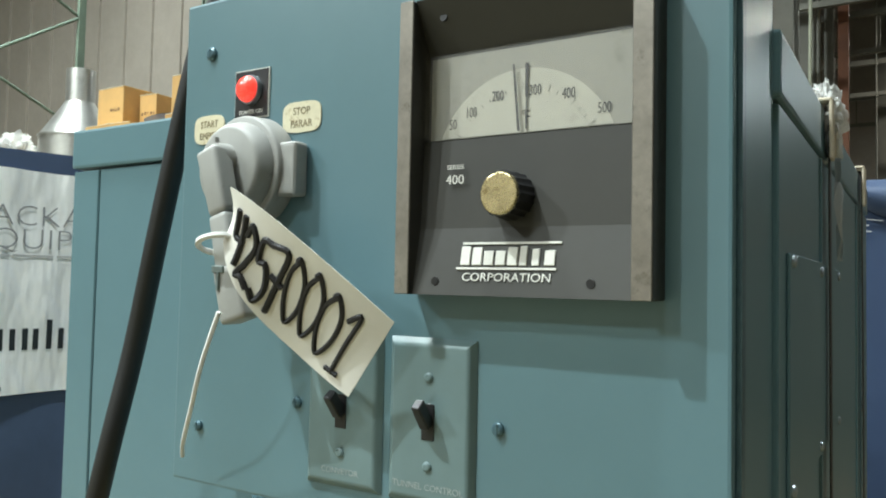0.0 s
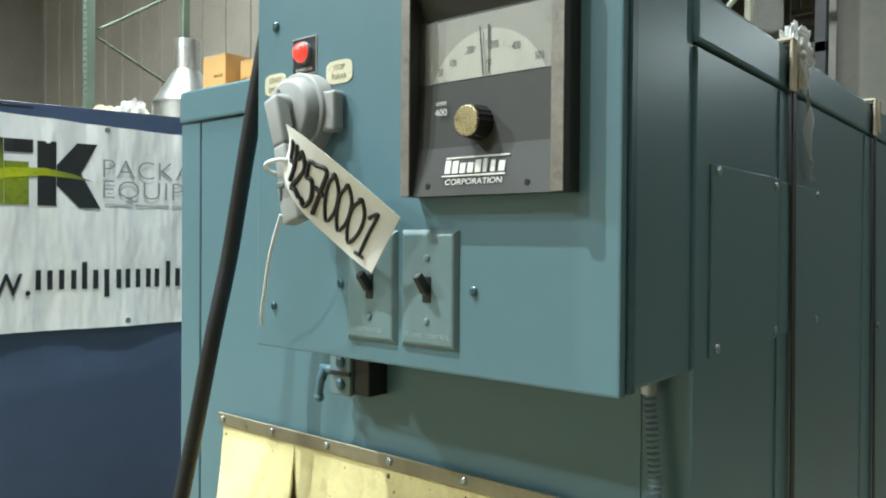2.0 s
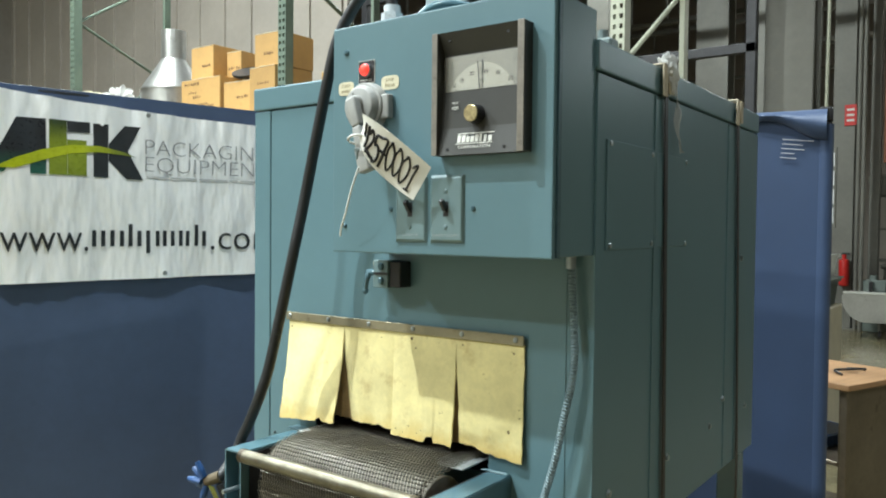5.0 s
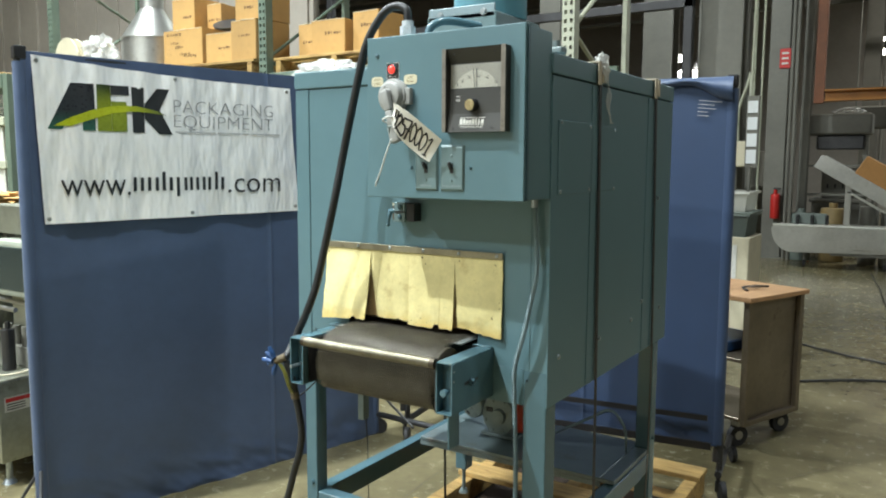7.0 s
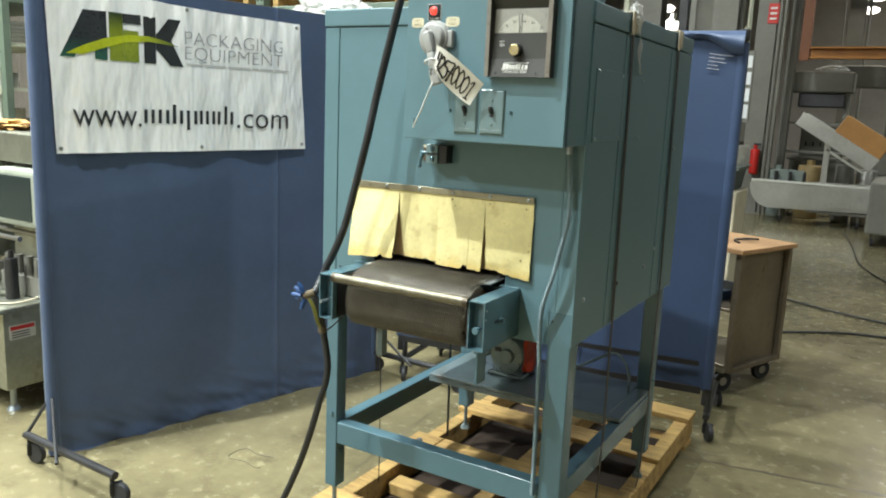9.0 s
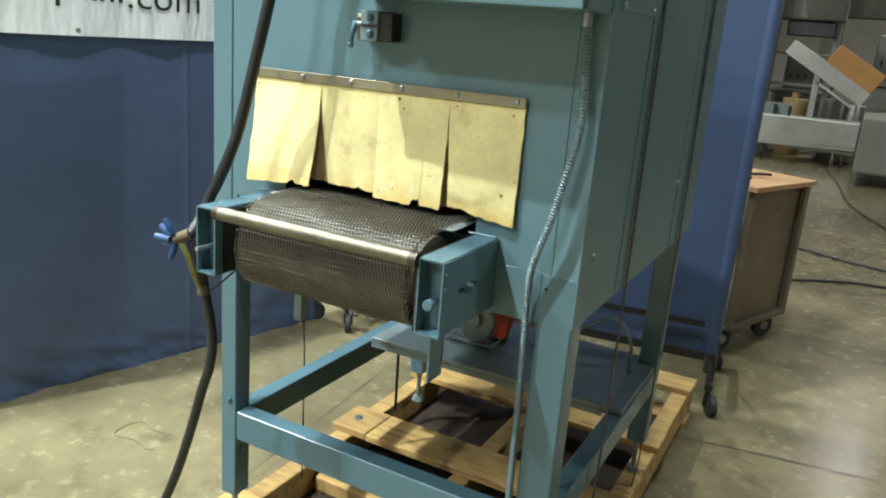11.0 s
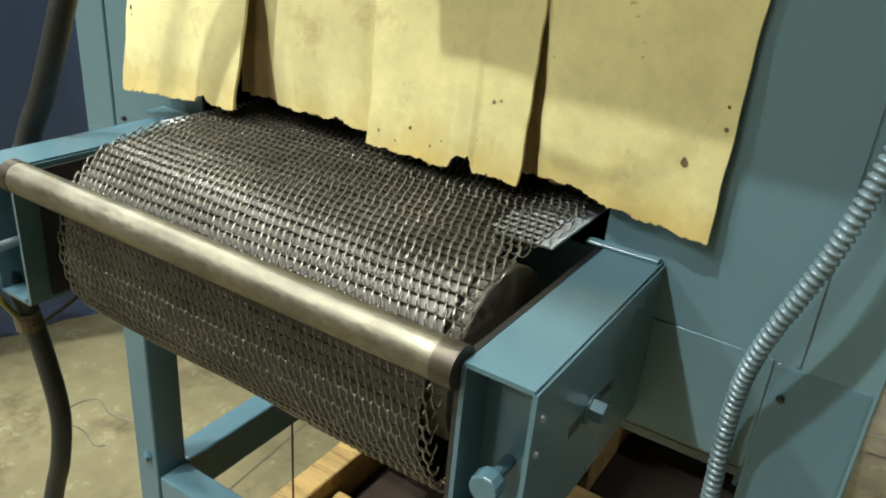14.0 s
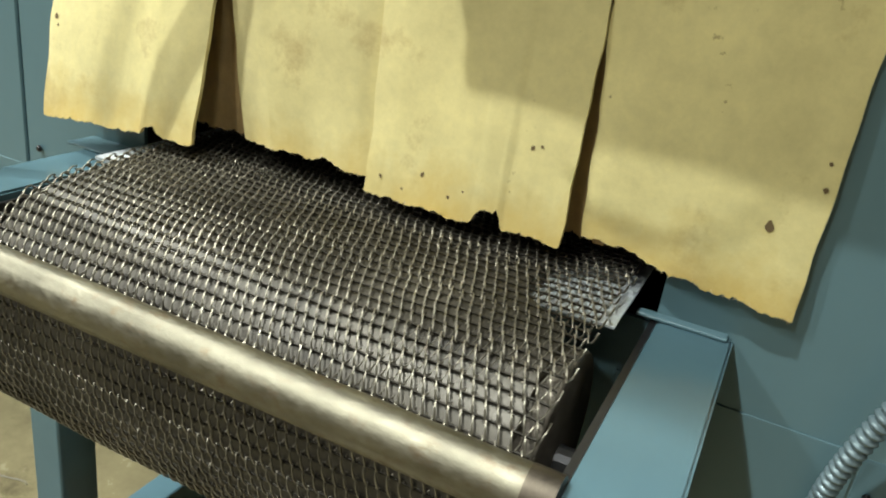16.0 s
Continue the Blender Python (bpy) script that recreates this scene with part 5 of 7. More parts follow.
def tail(u, v, th):
    return Vector((0.484 + 0.004 * math.sin(9 * u + 4 * v), 0.485 + 0.045 * u + 0.026 * (v - 0.5) * (1 - 0.3 * u) + 0.01 * math.sin(7 * u), ZT - 0.03 - 0.125 * u + 0.012 * noise.noise((u * 6, v * 3, 0)) + th))


solo("stretch_wrap", sheet(bm, tail, 24, 6), FILM, "torn tail of cloudy stretch wrap hanging down the side", "plastic wrap", smooth=True)


# pallet under the machine
pallet = thing("pallet", "raw pine shipping pallet with gaps between its boards", "pallet")
PX0, PX1, PY0, PY1 = -0.455, 0.485, 0.1, 1.87


def board(a, name="board"):
    bm = B()
    bx(bm, *a, 0.003, 1)
    for v in bm.verts:
        v.co += Vector((0.003 * noise.noise(v.co * 9), 0.003 * noise.noise(v.co * 11 + Vector((5, 0, 0))), 0))
    part(name, bm, PALLET_WOOD, pallet)


for x in (-0.44, -0.01, 0.415):
    board((x, x + 0.06, PY0, PY1, 0.022, 0.1185), "stringer")
for y, w, x0 in ((0.1, 0.2, PX0), (0.735, 0.155, -0.325), (1.23, 0.13, PX0), (1.74, 0.13, PX0)):
    board((x0, PX1, y, y + w, 0.119, 0.142))
# short end block of the second board, with its bolt
board((PX0, -0.327, 0.738, 0.888, 0.119, 0.144), "end_block")
for y, w in ((0.13, 0.12), (0.75, 0.12), (1.7, 0.12)):
    board((PX0, PX1, y, y + w, 0.001, 0.0215))
# loose planks lying lower between the stringers
board((-0.372, -0.02, 0.545, 0.625, 0.0285, 0.075), "loose_plank")
board((0.06, 0.405, 0.5, 0.6, 0.0285, 0.07), "loose_plank")
# brown hardboard, coloured nearly black to carry the shade inside the pallet
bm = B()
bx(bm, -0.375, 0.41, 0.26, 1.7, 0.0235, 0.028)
part("hardboard_sheet", bm, HARDBOARD, pallet, "brown hardboard sheet, darkened for the shade under the boards")
bm = B()
bx(bm, -0.085, 0.085, -0.005, 0.005, 0.0285, 0.034, 0.001, 1, Matrix.Translation((-0.2, 0.985, 0)) @ Matrix.Rotation(radians(66), 4, "Z"))
part("stick", bm, RAG, pallet, "thin pale wooden stick")
bm = B()
hexbolt(bm, (-0.4, 0.81, 0.144), (0, 0, 1), 0.011, 0.008)
part("bolt", bm, SCREW, pallet)
for x, y in ((-0.415, 0.76), (-0.41, 0.865), (-0.41, 1.26), (-0.405, 1.33), (0.44, 1.27), (0.445, 1.32), (0.44, 0.78), (0.445, 0.86)):
    bm = B()
    cyl(bm, (x, y, 0.1415), (x, y, 0.1448 if y < 0.9 and x < 0 else 0.1428), 0.0035, 8)
    part("nail", bm, MOTOR_GREY, pallet)


# ---- rolling curtains ----
def wheel(bm, c, axis, r, w):
    c, axis = Vector(c), Vector(axis).normalized()
    cyl(bm, c - axis * w / 2, c + axis * w / 2, r, 24, None, 0.004)


def screen(name, label, m, length, top, bottom, fabric, feet, seed, hem, span, rise=0.0, skew=0.0):
    """A curtain on a wheeled tube frame; local x along it, -y towards the viewer."""
    s = thing(name, label, "curtain screen", m, group="wheeled curtain screens")

    def f(u, v, th):
        x = length * u
        z = top + (bottom - top) * v
        y = 0.012 * noise.noise((x * 1.7 + seed, z * 0.5, 0)) + 0.012 * v**3 * noise.noise((x * 3.0 + seed, z * 2.2, 3))
        y += 0.006 * v**9 * math.sin(x * 15 + 5 * math.sin(x * 4)) + hem * (1.1 * v**12 * noise.noise((x * 9 + seed, z * 6, 6)) + 0.9 * v**18 * noise.noise((x * 21 + z * 18, z * 22, seed))) - 0.006 * math.exp(-((u - 0.62) / 0.004) ** 2)
        low = max(0.0, min(1.0, (v - 0.84) / 0.12))
        y += (0.35 + 70 * hem) * 0.008 * low * noise.noise((x * 7 + z * 13 + seed, z * 9 - x * 3, 2.0)) + 0.003 * low * noise.noise((x * 17 + z * 30, z * 16, seed))
        z += rise * u * v + (-0.01 if hem > 0.005 else 0.0) * v**8 + abs(0.5 * hem * v**4 * noise.noise((x * 2.4, seed, 0)) + 0.2 * hem * v**12 * noise.noise((x * 13, seed, 2)))
        return Vector((x, y - 0.02 + th, max(z, 0.0015)))

    part("fabric", sheet(B(), f, 190, 150, 0.002), fabric, s, "", True)
    bm = B()
    cyl(bm, (-0.01, 0, top - 0.012), (length + 0.01, 0, top - 0.012), 0.016, 14)
    part("top_tube", bm, FRAME_TUBE, s)
    for x in (0.0, length):
        bm = B()
        cyl(bm, (x, 0.004, 0.16), (x, 0.004, top + 0.012), 0.0185, 16)
        part("post", bm, FRAME_TUBE, s)
        bm = B()
        sheet(bm, lambda u, v, th, x=x: Vector((x + 0.026 * math.cos(math.pi * (0.0 + 2 * u)), 0.026 * math.sin(2 * math.pi * u), bottom + 0.01 + (top - bottom - 0.05) * v)), 16, 6)
        part("sleeve", bm, fabric, s, "", True)
        bm = B()
        bx(bm, x - 0.022, x + 0.022, -0.024, 0.024, top - 0.03, top + 0.02, 0.006, 2)
        part("corner_cap", bm, BLACK, s)
    for x in feet:
        bm = B()
        cyl(bm, (x + skew, span[0], 0.115), (x, span[1], 0.115), 0.016, 12)
        if not skew:
            cyl(bm, (x, -0.002, 0.115), (x, -0.002, 0.3), 0.014, 12)
        foot = part("foot_bar", bm, FRAME_TUBE, s)
        for y in (span[0] + 0.02, span[1] - 0.02):
            xw = x + skew * (span[1] - y) / (span[1] - span[0])
            bm = B()
            wheel(bm, (xw + 0.02, y - 0.02, 0.042), (0.9, 0.4, 0), 0.042, 0.024)
            cs = part("caster", bm, CASTER, s, "", False)
            bm = B()
            cyl(bm, (xw, y, 0.06), (xw, y, 0.115), 0.009, 10)
            bx(bm, xw - 0.012, xw + 0.035, y - 0.012, y + 0.0, 0.03, 0.085, 0.003)
            part("fork", bm, BLACK, cs)
        bm = B()
        for e in span:
            cyl(bm, (x, e * 0.6, 0.118), (min(max(x, 0.0), length), 0, 0.27), 0.007, 8)
        part("brace", bm, FRAME_TUBE, s)
    return s


def line_pose(x0, y0, x1, y1):
    return pose(x0, y0, 0, 0, 0, math.degrees(math.atan2(y1 - y0, x1 - x0)))


left_m = line_pose(-1.727, 0.041, -1.31, 1.68)
screen("curtain_screen", "navy nylon curtain on a wheeled tube frame carrying a white banner", left_m, 1.72, 1.938, 0.0, CURTAIN, (-0.1, 1.72), 2.0, 0.009, (-0.56, 0.02), 0.0, 0.13)
right_m = line_pose(-1.12, 1.73, 0.51, 1.93)
rs = screen("curtain_screen", "bright blue nylon curtain on a wheeled tube frame behind the machine", right_m, 1.64, 1.885, 0.235, CURTAIN_SIDE, (0.03, 1.655), 8.0, 0.004, (-0.05, 0.5))
bm = B()
for k in range(5):
    bx(bm, 1.31, 1.41 - 0.02 * (k % 2) - 0.012 * k, -0.030, -0.028, 1.786 - 0.016 * k, 1.7882 - 0.016 * k, 0, 1, Matrix.Translation((0.0, 0, 0.17)) @ Matrix.Rotation(radians(6.5), 4, "Y"))
part("small_print", bm, PRINT_PALE, rs)


def loose_corner(u, v, th):
    """Spare cloth folded forward over the top tube."""
    x = 1.3 + 0.345 * u
    return Vector((x, -0.03 - 0.03 * math.sin(math.pi * v) * (0.4 + u) + 0.006 * noise.noise((x * 14, v * 4, 0)) + th, 1.896 - (0.018 + 0.085 * u**1.6 + 0.012 * math.sin(9 * u)) * v))


part("loose_corner", sheet(B(), loose_corner, 30, 8, 0.002), CURTAIN, rs, "dark fold of spare cloth", True)
bm = B()
bx(bm, 0.1, 1.6, -0.052, -0.047, 0.36, 0.385)
part("hem_strip", bm, BLACK, rs)
bm = B()
bx(bm, 0.02, 1.62, -0.06, -0.054, 0.228, 0.262)
part("hem_strip", bm, BLACK, rs)

# banner on the left curtain
ban = thing("banner", "shiny white vinyl banner with green and black print, pinned by grommets", "banner", left_m @ Matrix.Translation((-0.005, 0, -0.012)) @ Matrix.Diagonal((1.025, 1, 1, 1)))
BX0, BX1 = 0.035, 1.165


def ban_f(u, v, th):
    x0, x1 = 0.031 + 0.026 * v, 1.143 + 0.05 * v
    zt, zb = 1.935 - 0.052 * u - 0.012 * math.sin(math.pi * u), 1.279 + 0.012 * u
    x = x0 + (x1 - x0) * u
    z = zt + (zb - zt) * v
    y = -0.052 - 0.016 * noise.noise((x * 4.2 + 0.8 * z, z * 1.9, 1.0)) - 0.0045 * noise.noise((x * 14, z * 4, 5.0))
    y += 0.006 * math.sin(x * 31 + 4 * math.sin(3 * x)) * max(0, 1 - 3.2 * v) + 0.006 * math.sin(x * 17 + 1) * max(0, 3 * v - 2.1)
    y += 0.0025 * math.sin(78 * x + 3 * math.sin(7 * x)) * max(0, 1 - 4.6 * v) + 0.004 * math.sin(95 * x + 2 * math.sin(9 * x)) * max(0, 5 * v - 4.0) * max(0, 1 - 1.3 * u)
    return Vector((x, y + th, z))


part("vinyl", sheet(B(), ban_f, 240, 60, 0.001), VINYL, ban, "", True)
for u, v in ((0.015, 0.03), (0.5, 0.02), (0.985, 0.03), (0.015, 0.97), (0.52, 0.97), (0.985, 0.96)):
    q = ban_f(u, v, 0)
    bm = B()
    cyl(bm, q + Vector((0, -0.002, 0)), q + Vector((0, 0.001, 0)), 0.008, 16)
    g = part("grommet", bm, STEEL, ban)


def drape(bm, off=-0.003):
    """Lays flat print on the folds of the banner."""
    for v in bm.verts:
        u_ = (v.co.x - 0.045) / 1.125
        w_ = min(1, max(0, (1.935 - 0.052 * u_ - v.co.z) / 0.64))
        q = ban_f(min(1, max(0, u_)), w_, 0)
        v.co.y = q.y + off
    return bm


def flat(poly, cut=0.012):
    """A flat polygon in the xz plane, cut finely enough to follow the folds."""
    bm = B()
    bm.faces.new([bm.verts.new((x, 0, z)) for x, z in poly])
    x0, x1 = min(p[0] for p in poly), max(p[0] for p in poly)
    z0, z1 = min(p[1] for p in poly), max(p[1] for p in poly)
    for k in range(1, int((x1 - x0) / cut) + 1):
        bmesh.ops.bisect_plane(bm, geom=bm.verts[:] + bm.edges[:] + bm.faces[:], plane_co=(x0 + k * cut, 0, 0), plane_no=(1, 0, 0))
    for k in range(1, int((z1 - z0) / cut) + 1):
        bmesh.ops.bisect_plane(bm, geom=bm.verts[:] + bm.edges[:] + bm.faces[:], plane_co=(0, 0, z0 + k * cut), plane_no=(0, 0, 1))
    return bm


# mark as plain slanted shapes
for poly, mt in (
    ([(0.078, 1.655), (0.165, 1.838), (0.253, 1.84), (0.253, 1.652), (0.205, 1.652), (0.205, 1.70), (0.15, 1.69), (0.13, 1.655)], LOGO_FADE),
    ([(0.262, 1.652), (0.262, 1.84), (0.318, 1.84), (0.318, 1.652)], LOGO_GREEN),
    ([(0.319, 1.84), (0.392, 1.84), (0.392, 1.802), (0.319, 1.802)], LOGO_DARK),
    ([(0.319, 1.775), (0.38, 1.775), (0.38, 1.652), (0.319, 1.652)], LOGO_GREEN),
    ([(0.402, 1.65), (0.402, 1.838), (0.45, 1.838), (0.45, 1.65)], LOGO_DARK),
    ([(0.451, 1.77), (0.505, 1.838), (0.56, 1.838), (0.515, 1.748), (0.568, 1.646), (0.51, 1.646), (0.451, 1.71)], LOGO_DARK),
):
    part("mark_shape", drape(flat(poly)), mt, ban)
sw = [(0.10, 1.668), (0.16, 1.702), (0.24, 1.735), (0.33, 1.757), (0.42, 1.76), (0.5, 1.744), (0.545, 1.726), (0.5, 1.732), (0.42, 1.738), (0.33, 1.728), (0.24, 1.698), (0.16, 1.668)]
part("mark_sweep", drape(flat(sw), -0.0042), LOGO_LIME, ban)


def banner_words(txt, x0, x1, zc, size, material, thin):
    ob = lettering(txt, size, on_front(0, 0, 0), material, ban, "lettering", 0.0, thin=thin)
    xs = [v.co.x for v in ob.data.vertices]
    a, b = min(xs), max(xs)
    bm = B()
    bm.from_mesh(ob.data)
    for v in bm.verts:
        v.co.x = x0 + (v.co.x - a) / (b - a) * (x1 - x0)
        v.co.z += zc
    drape(bm, -0.0055)
    bm.to_mesh(ob.data)
    bm.free()


banner_words("PACKAGING", 0.575, 1.05, 1.765, 0.082, PRINT_GREY, 0.0016)
banner_words("EQUIPMENT", 0.575, 1.05, 1.702, 0.082, PRINT_GREY, 0.0016)
for a, b in ((0.58, 0.66), (0.668, 0.768), (0.777, 0.885), (0.893, 0.925), (0.934, 1.0), (1.008, 1.085)):
    part("small_print", drape(flat([(a, 1.662), (b, 1.662), (b, 1.655), (a, 1.655)])), PRINT_PALE, ban)
banner_words("www.", 0.118, 0.385, 1.432, 0.145, LOGO_DARK, 0.0008)
banner_words(".com", 0.822, 1.085, 1.432, 0.145, LOGO_DARK, 0.0008)
# the maker's name in the address, as plain letter-sized shapes
for k, (w, lo, hi) in enumerate(((0.05, 1.404, 1.462), (0.052, 1.404, 1.462), (0.05, 1.404, 1.485), (0.054, 1.378, 1.462), (0.05, 1.404, 1.462), (0.046, 1.404, 1.462), (0.05, 1.404, 1.485))):
    x = 0.398 + 0.0605 * k
    part("plain_shape", drape(flat([(x, lo), (x + 0.014, lo), (x + 0.014, hi), (x, hi)])), LOGO_DARK, ban)
    part("plain_shape", drape(flat([(x + w - 0.02, 1.404), (x + w - 0.006, 1.404), (x + w - 0.006, 1.461), (x + w - 0.02, 1.461)])), LOGO_DARK, ban)


# ---- storage rack behind the curtains ----
def rack_post(name, x, y, h, material):
    """A perforated upright."""
    r = thing(name, "perforated steel rack upright in worn paint", "rack", pose(x, y, 0), group="rack uprights")
    bm = B()
    w = 0.038
    for a in ((-w, -w + 0.006, 0, 0.07), (w - 0.006, w, 0, 0.07)):
        bx(bm, a[0], a[1], a[2], a[3], 0, h)
    n = int(h / 0.05)
    for k in range(n):
        z = 0.05 * k
        bx(bm, -w, w, -0.002, 0.002, z, z + 0.026)
        bx(bm, -0.009, 0.009, -0.002, 0.002, z + 0.026, z + 0.05)
        bx(bm, -w, -0.027, -0.002, 0.002, z + 0.026, z + 0.05)
        bx(bm, 0.027, w, -0.002, 0.002, z + 0.026, z + 0.05)
    part("upright", bm, material, r)
    bm = B()
    for k in range(4):
        z = 0.3 + 1.0 * k
        cyl(bm, (0, 0.05, z), (0, 0.95, z + 0.6), 0.014, 8)
        cyl(bm, (0, 0.95, z + 0.6), (0, 0.05, z + 1.0), 0.014, 8)
    part("lattice", bm, material, r)
    bm = B()
    bx(bm, -0.016, 0.016, 0.93, 1.0, 0, h, 0.003)
    part("upright", bm, material, r)
    return r


rack_post("rack_upright", -3.04, 2.6, 4.6, RACK_GREEN)
rack_post("rack_upright", -0.57, 2.6, 4.6, RACK_CREAM)
rack_post("rack_upright", -5.82, 2.6, 4.6, RACK_GREEN)


def rack_beam(x0, x1, y, z, material):
    bm = B()
    bx(bm, x0, x1, y, y + 0.04, z - 0.1, z, 0.004)
    bx(bm, x0, x1, y + 0.91, y + 0.95, z - 0.1, z, 0.004)
    solo("rack_beam", bm, material, "painted steel pallet rack beams", "rack beam", group="rack beams")


rack_beam(-3.0, -0.61, 2.61, 2.185, RACK_GREEN)
rack_beam(-5.78, -3.08, 2.61, 2.185, RACK_GREEN)
rack_beam(-3.0, -0.61, 2.61, 1.0, RACK_GREEN)
RX, RZ = 0.11, -0.09


def shelf_pallet(x0, x1, y0, z):
    p = thing("pallet", "pale pine pallet lying on the rack beams", "pallet", pose(x0 + RX, y0, z + RZ), group="rack pallets")
    L = x1 - x0
    for k in range(6):
        bm = B()
        bx(bm, 0, L, 0.02 + 0.16 * k, 0.13 + 0.16 * k, 0.09, 0.11, 0.002)
        part("board", bm, PALLET_WOOD, p)
    for k in range(3):
        bm = B()
        bx(bm, 0.02 + (L - 0.09) * k / 2, 0.07 + (L - 0.09) * k / 2, 0.02, 0.95, 0.0, 0.089, 0.002)
        part("stringer", bm, PALLET_WOOD, p)


shelf_pallet(-5.95, -4.62, 2.55, 2.277)
shelf_pallet(-4.55, -3.22, 2.55, 2.277)
shelf_pallet(-3.08, -1.9, 2.62, 2.277)


def carton(x0, x1, y0, y1, z0, h, turn=0.0):
    m = pose((x0 + x1) / 2 + RX, (y0 + y1) / 2, z0 + RZ, 0, 0, turn)
    w, d = (x1 - x0) / 2, (y1 - y0) / 2
    c = thing("carton", "plain brown cardboard carton on a rack pallet", "carton", m, group="cartons on the rack")
    bm = B()
    bx(bm, -w, w, -d, d, 0, h, 0.006, 2)
    part("box", bm, CARTON, c)
    bm = B()
    bx(bm, -w * 0.96, w * 0.96, -d - 0.0015, -d + 0.001, h - 0.006, h - 0.003)
    bx(bm, -0.03, 0.03, -d - 0.0012, d, h, h + 0.001)
    part("tape", bm, BEIGE, c)
    rk = random.Random(int(abs(x0) * 1000))
    for k in range(5 if w > 0.22 else 1):
        a, q = (rk.uniform(-0.8, 0.1), rk.uniform(0.3, 0.7)) if w < 0.22 else (-0.82 + 0.22 * k, (0.86, 0.62, 0.5, 0.3, 0.24)[k])
        bm = B()
        for i in range(rk.randint(4, 7)):
            x = w * a + 0.026 * i
            if x < w * 0.9:
                bx(bm, x, x + rk.uniform(0.008, 0.02), -d - 0.0012, -d, h * q - rk.uniform(0.004, 0.012), h * q + rk.uniform(0.006, 0.014))
        part("faded_print", bm, CARTON_INK, c)
    return c


carton(-4.27, -3.8, 2.58, 2.95, 2.39, 0.285)
carton(-3.78, -3.5, 2.6, 2.95, 2.39, 0.225, 3)
carton(-3.49, -3.21, 2.6, 2.95, 2.39, 0.3, -2)
carton(-4.2, -3.93, 2.62, 2.95, 2.676, 0.25)
carton(-3.9, -3.75, 2.72, 2.95, 2.676, 0.2, 5)
carton(-3.47, -3.2, 2.63, 2.95, 2.691, 0.24, 2)
carton(-3.02, -2.86, 2.85, 3.2, 2.388, 0.27)
carton(-2.8, -2.5, 2.75, 3.1, 2.388, 0.26, 4)
carton(-2.44, -2.2, 2.8, 3.1, 2.388, 0.3, -3)
bm = B()
cyl(bm, (0, 0, 0), (0, 0, 0.03), 0.05, 28, 0.12)
cyl(bm, (0, 0, 0.03), (0, 0, 0.05), 0.12, 28, 0.125)
solo("bowl", bm, BLACK, "black plastic bowl tipped on a cardboard carton", "bowl", pose(-3.63 + RX, 2.72, 2.655 + RZ, 24, 12, 0), smooth=True)

# spool, steel flask and bags on the rack
sp = thing("spool", "cream plastic wire spool standing on edge on the rack", "spool", pose(-5.72 + RX, 2.66, 2.57 + RZ))
bm = B()
for y in (-0.04, 0.04):
    wheel(bm, (0, y, 0), (0, 1, 0), 0.18, 0.016)
part("flange", bm, BEIGE, sp)
bm = B()
cyl(bm, (0, -0.04, 0), (0, 0.04, 0), 0.1, 24)
part("core", bm, BEIGE, sp)
bm = B()
cyl(bm, (0, -0.05, 0), (0, -0.047, 0), 0.028, 20)
part("bore", bm, TAPE, sp)
bm = B()
cyl(bm, (0, 0, 0), (0, 0, 0.3), 0.265, 44)
cyl(bm, (0, 0, 0.3), (0, 0, 0.56), 0.265, 44, 0.1)
cyl(bm, (0, 0, 0.56), (0, 0, 0.8), 0.1, 32)
cyl(bm, (0, 0, 0.285), (0, 0, 0.3), 0.272, 44)
solo("steel_flask", bm, STAINLESS, "polished stainless steel hopper flask on the rack", "flask", pose(-4.78 + RX, 2.86, 2.388 + RZ), smooth=True)
solo("poly_bag", crumple((-5.32 + RX, 2.7, 2.56 + RZ), 0.16, 0.14, 0.17, 4.0, 0.4, 60, 40), WRAP, "clear crumpled poly bag on the rack", "bag", smooth=True)
solo("poly_bag", crumple((-2.08, 2.25, 2.06), 0.28, 0.17, 0.12, 7.0, 0.24, 90, 56), POLY, "white cloudy poly bag bundle on a stand", "bag", smooth=True)
bm = B()
bx(bm, -2.45, -1.7, 2.12, 2.5, 1.89, 1.935, 0.004)
for x in (-2.4, -1.75):
    bx(bm, x - 0.02, x + 0.02, 2.15, 2.2, 0, 1.89)
    bx(bm, x - 0.02, x + 0.02, 2.42, 2.47, 0, 1.89)
solo("side_table", bm, HALL_GREY, "tall grey steel stand behind the curtain", "stand")

# dark beam on posts behind the rack, with a small box on it
rail = thing("beam_frame", "dark steel beam on two posts behind the rack", "beam")
for a, nm in (((-4.78, -0.6, 5.3, 5.36, 2.88, 2.96), "beam"), ((-4.78, -4.7, 5.3, 5.38, 0, 4.6), "post"), ((-0.68, -0.6, 5.3, 5.38, 0, 4.6), "post"), ((-4.7, -0.68, 5.3, 5.36, 3.9, 4.0), "beam")):
    bm = B()
    bx(bm, *a, 0.006)
    part(nm, bm, FRAME_TUBE, rail)
bm = B()
bx(bm, -4.25, -4.12, 5.28, 5.38, 2.961, 3.14, 0.01)
solo("junction_box", bm, BLACK, "small black box standing on a steel beam", "box")
bm = B()
bx(bm, -12.5, -4.8, 5.1, 5.2, 0, 12.0)
for k in range(16):
    bx(bm, -12.4 + 0.5 * k, -12.36 + 0.5 * k, 5.07, 5.1, 0, 12.0)
solo("wall_inner", bm, HALL_PALE, "pale partition wall behind the storage rack", "wall", kind="structure")

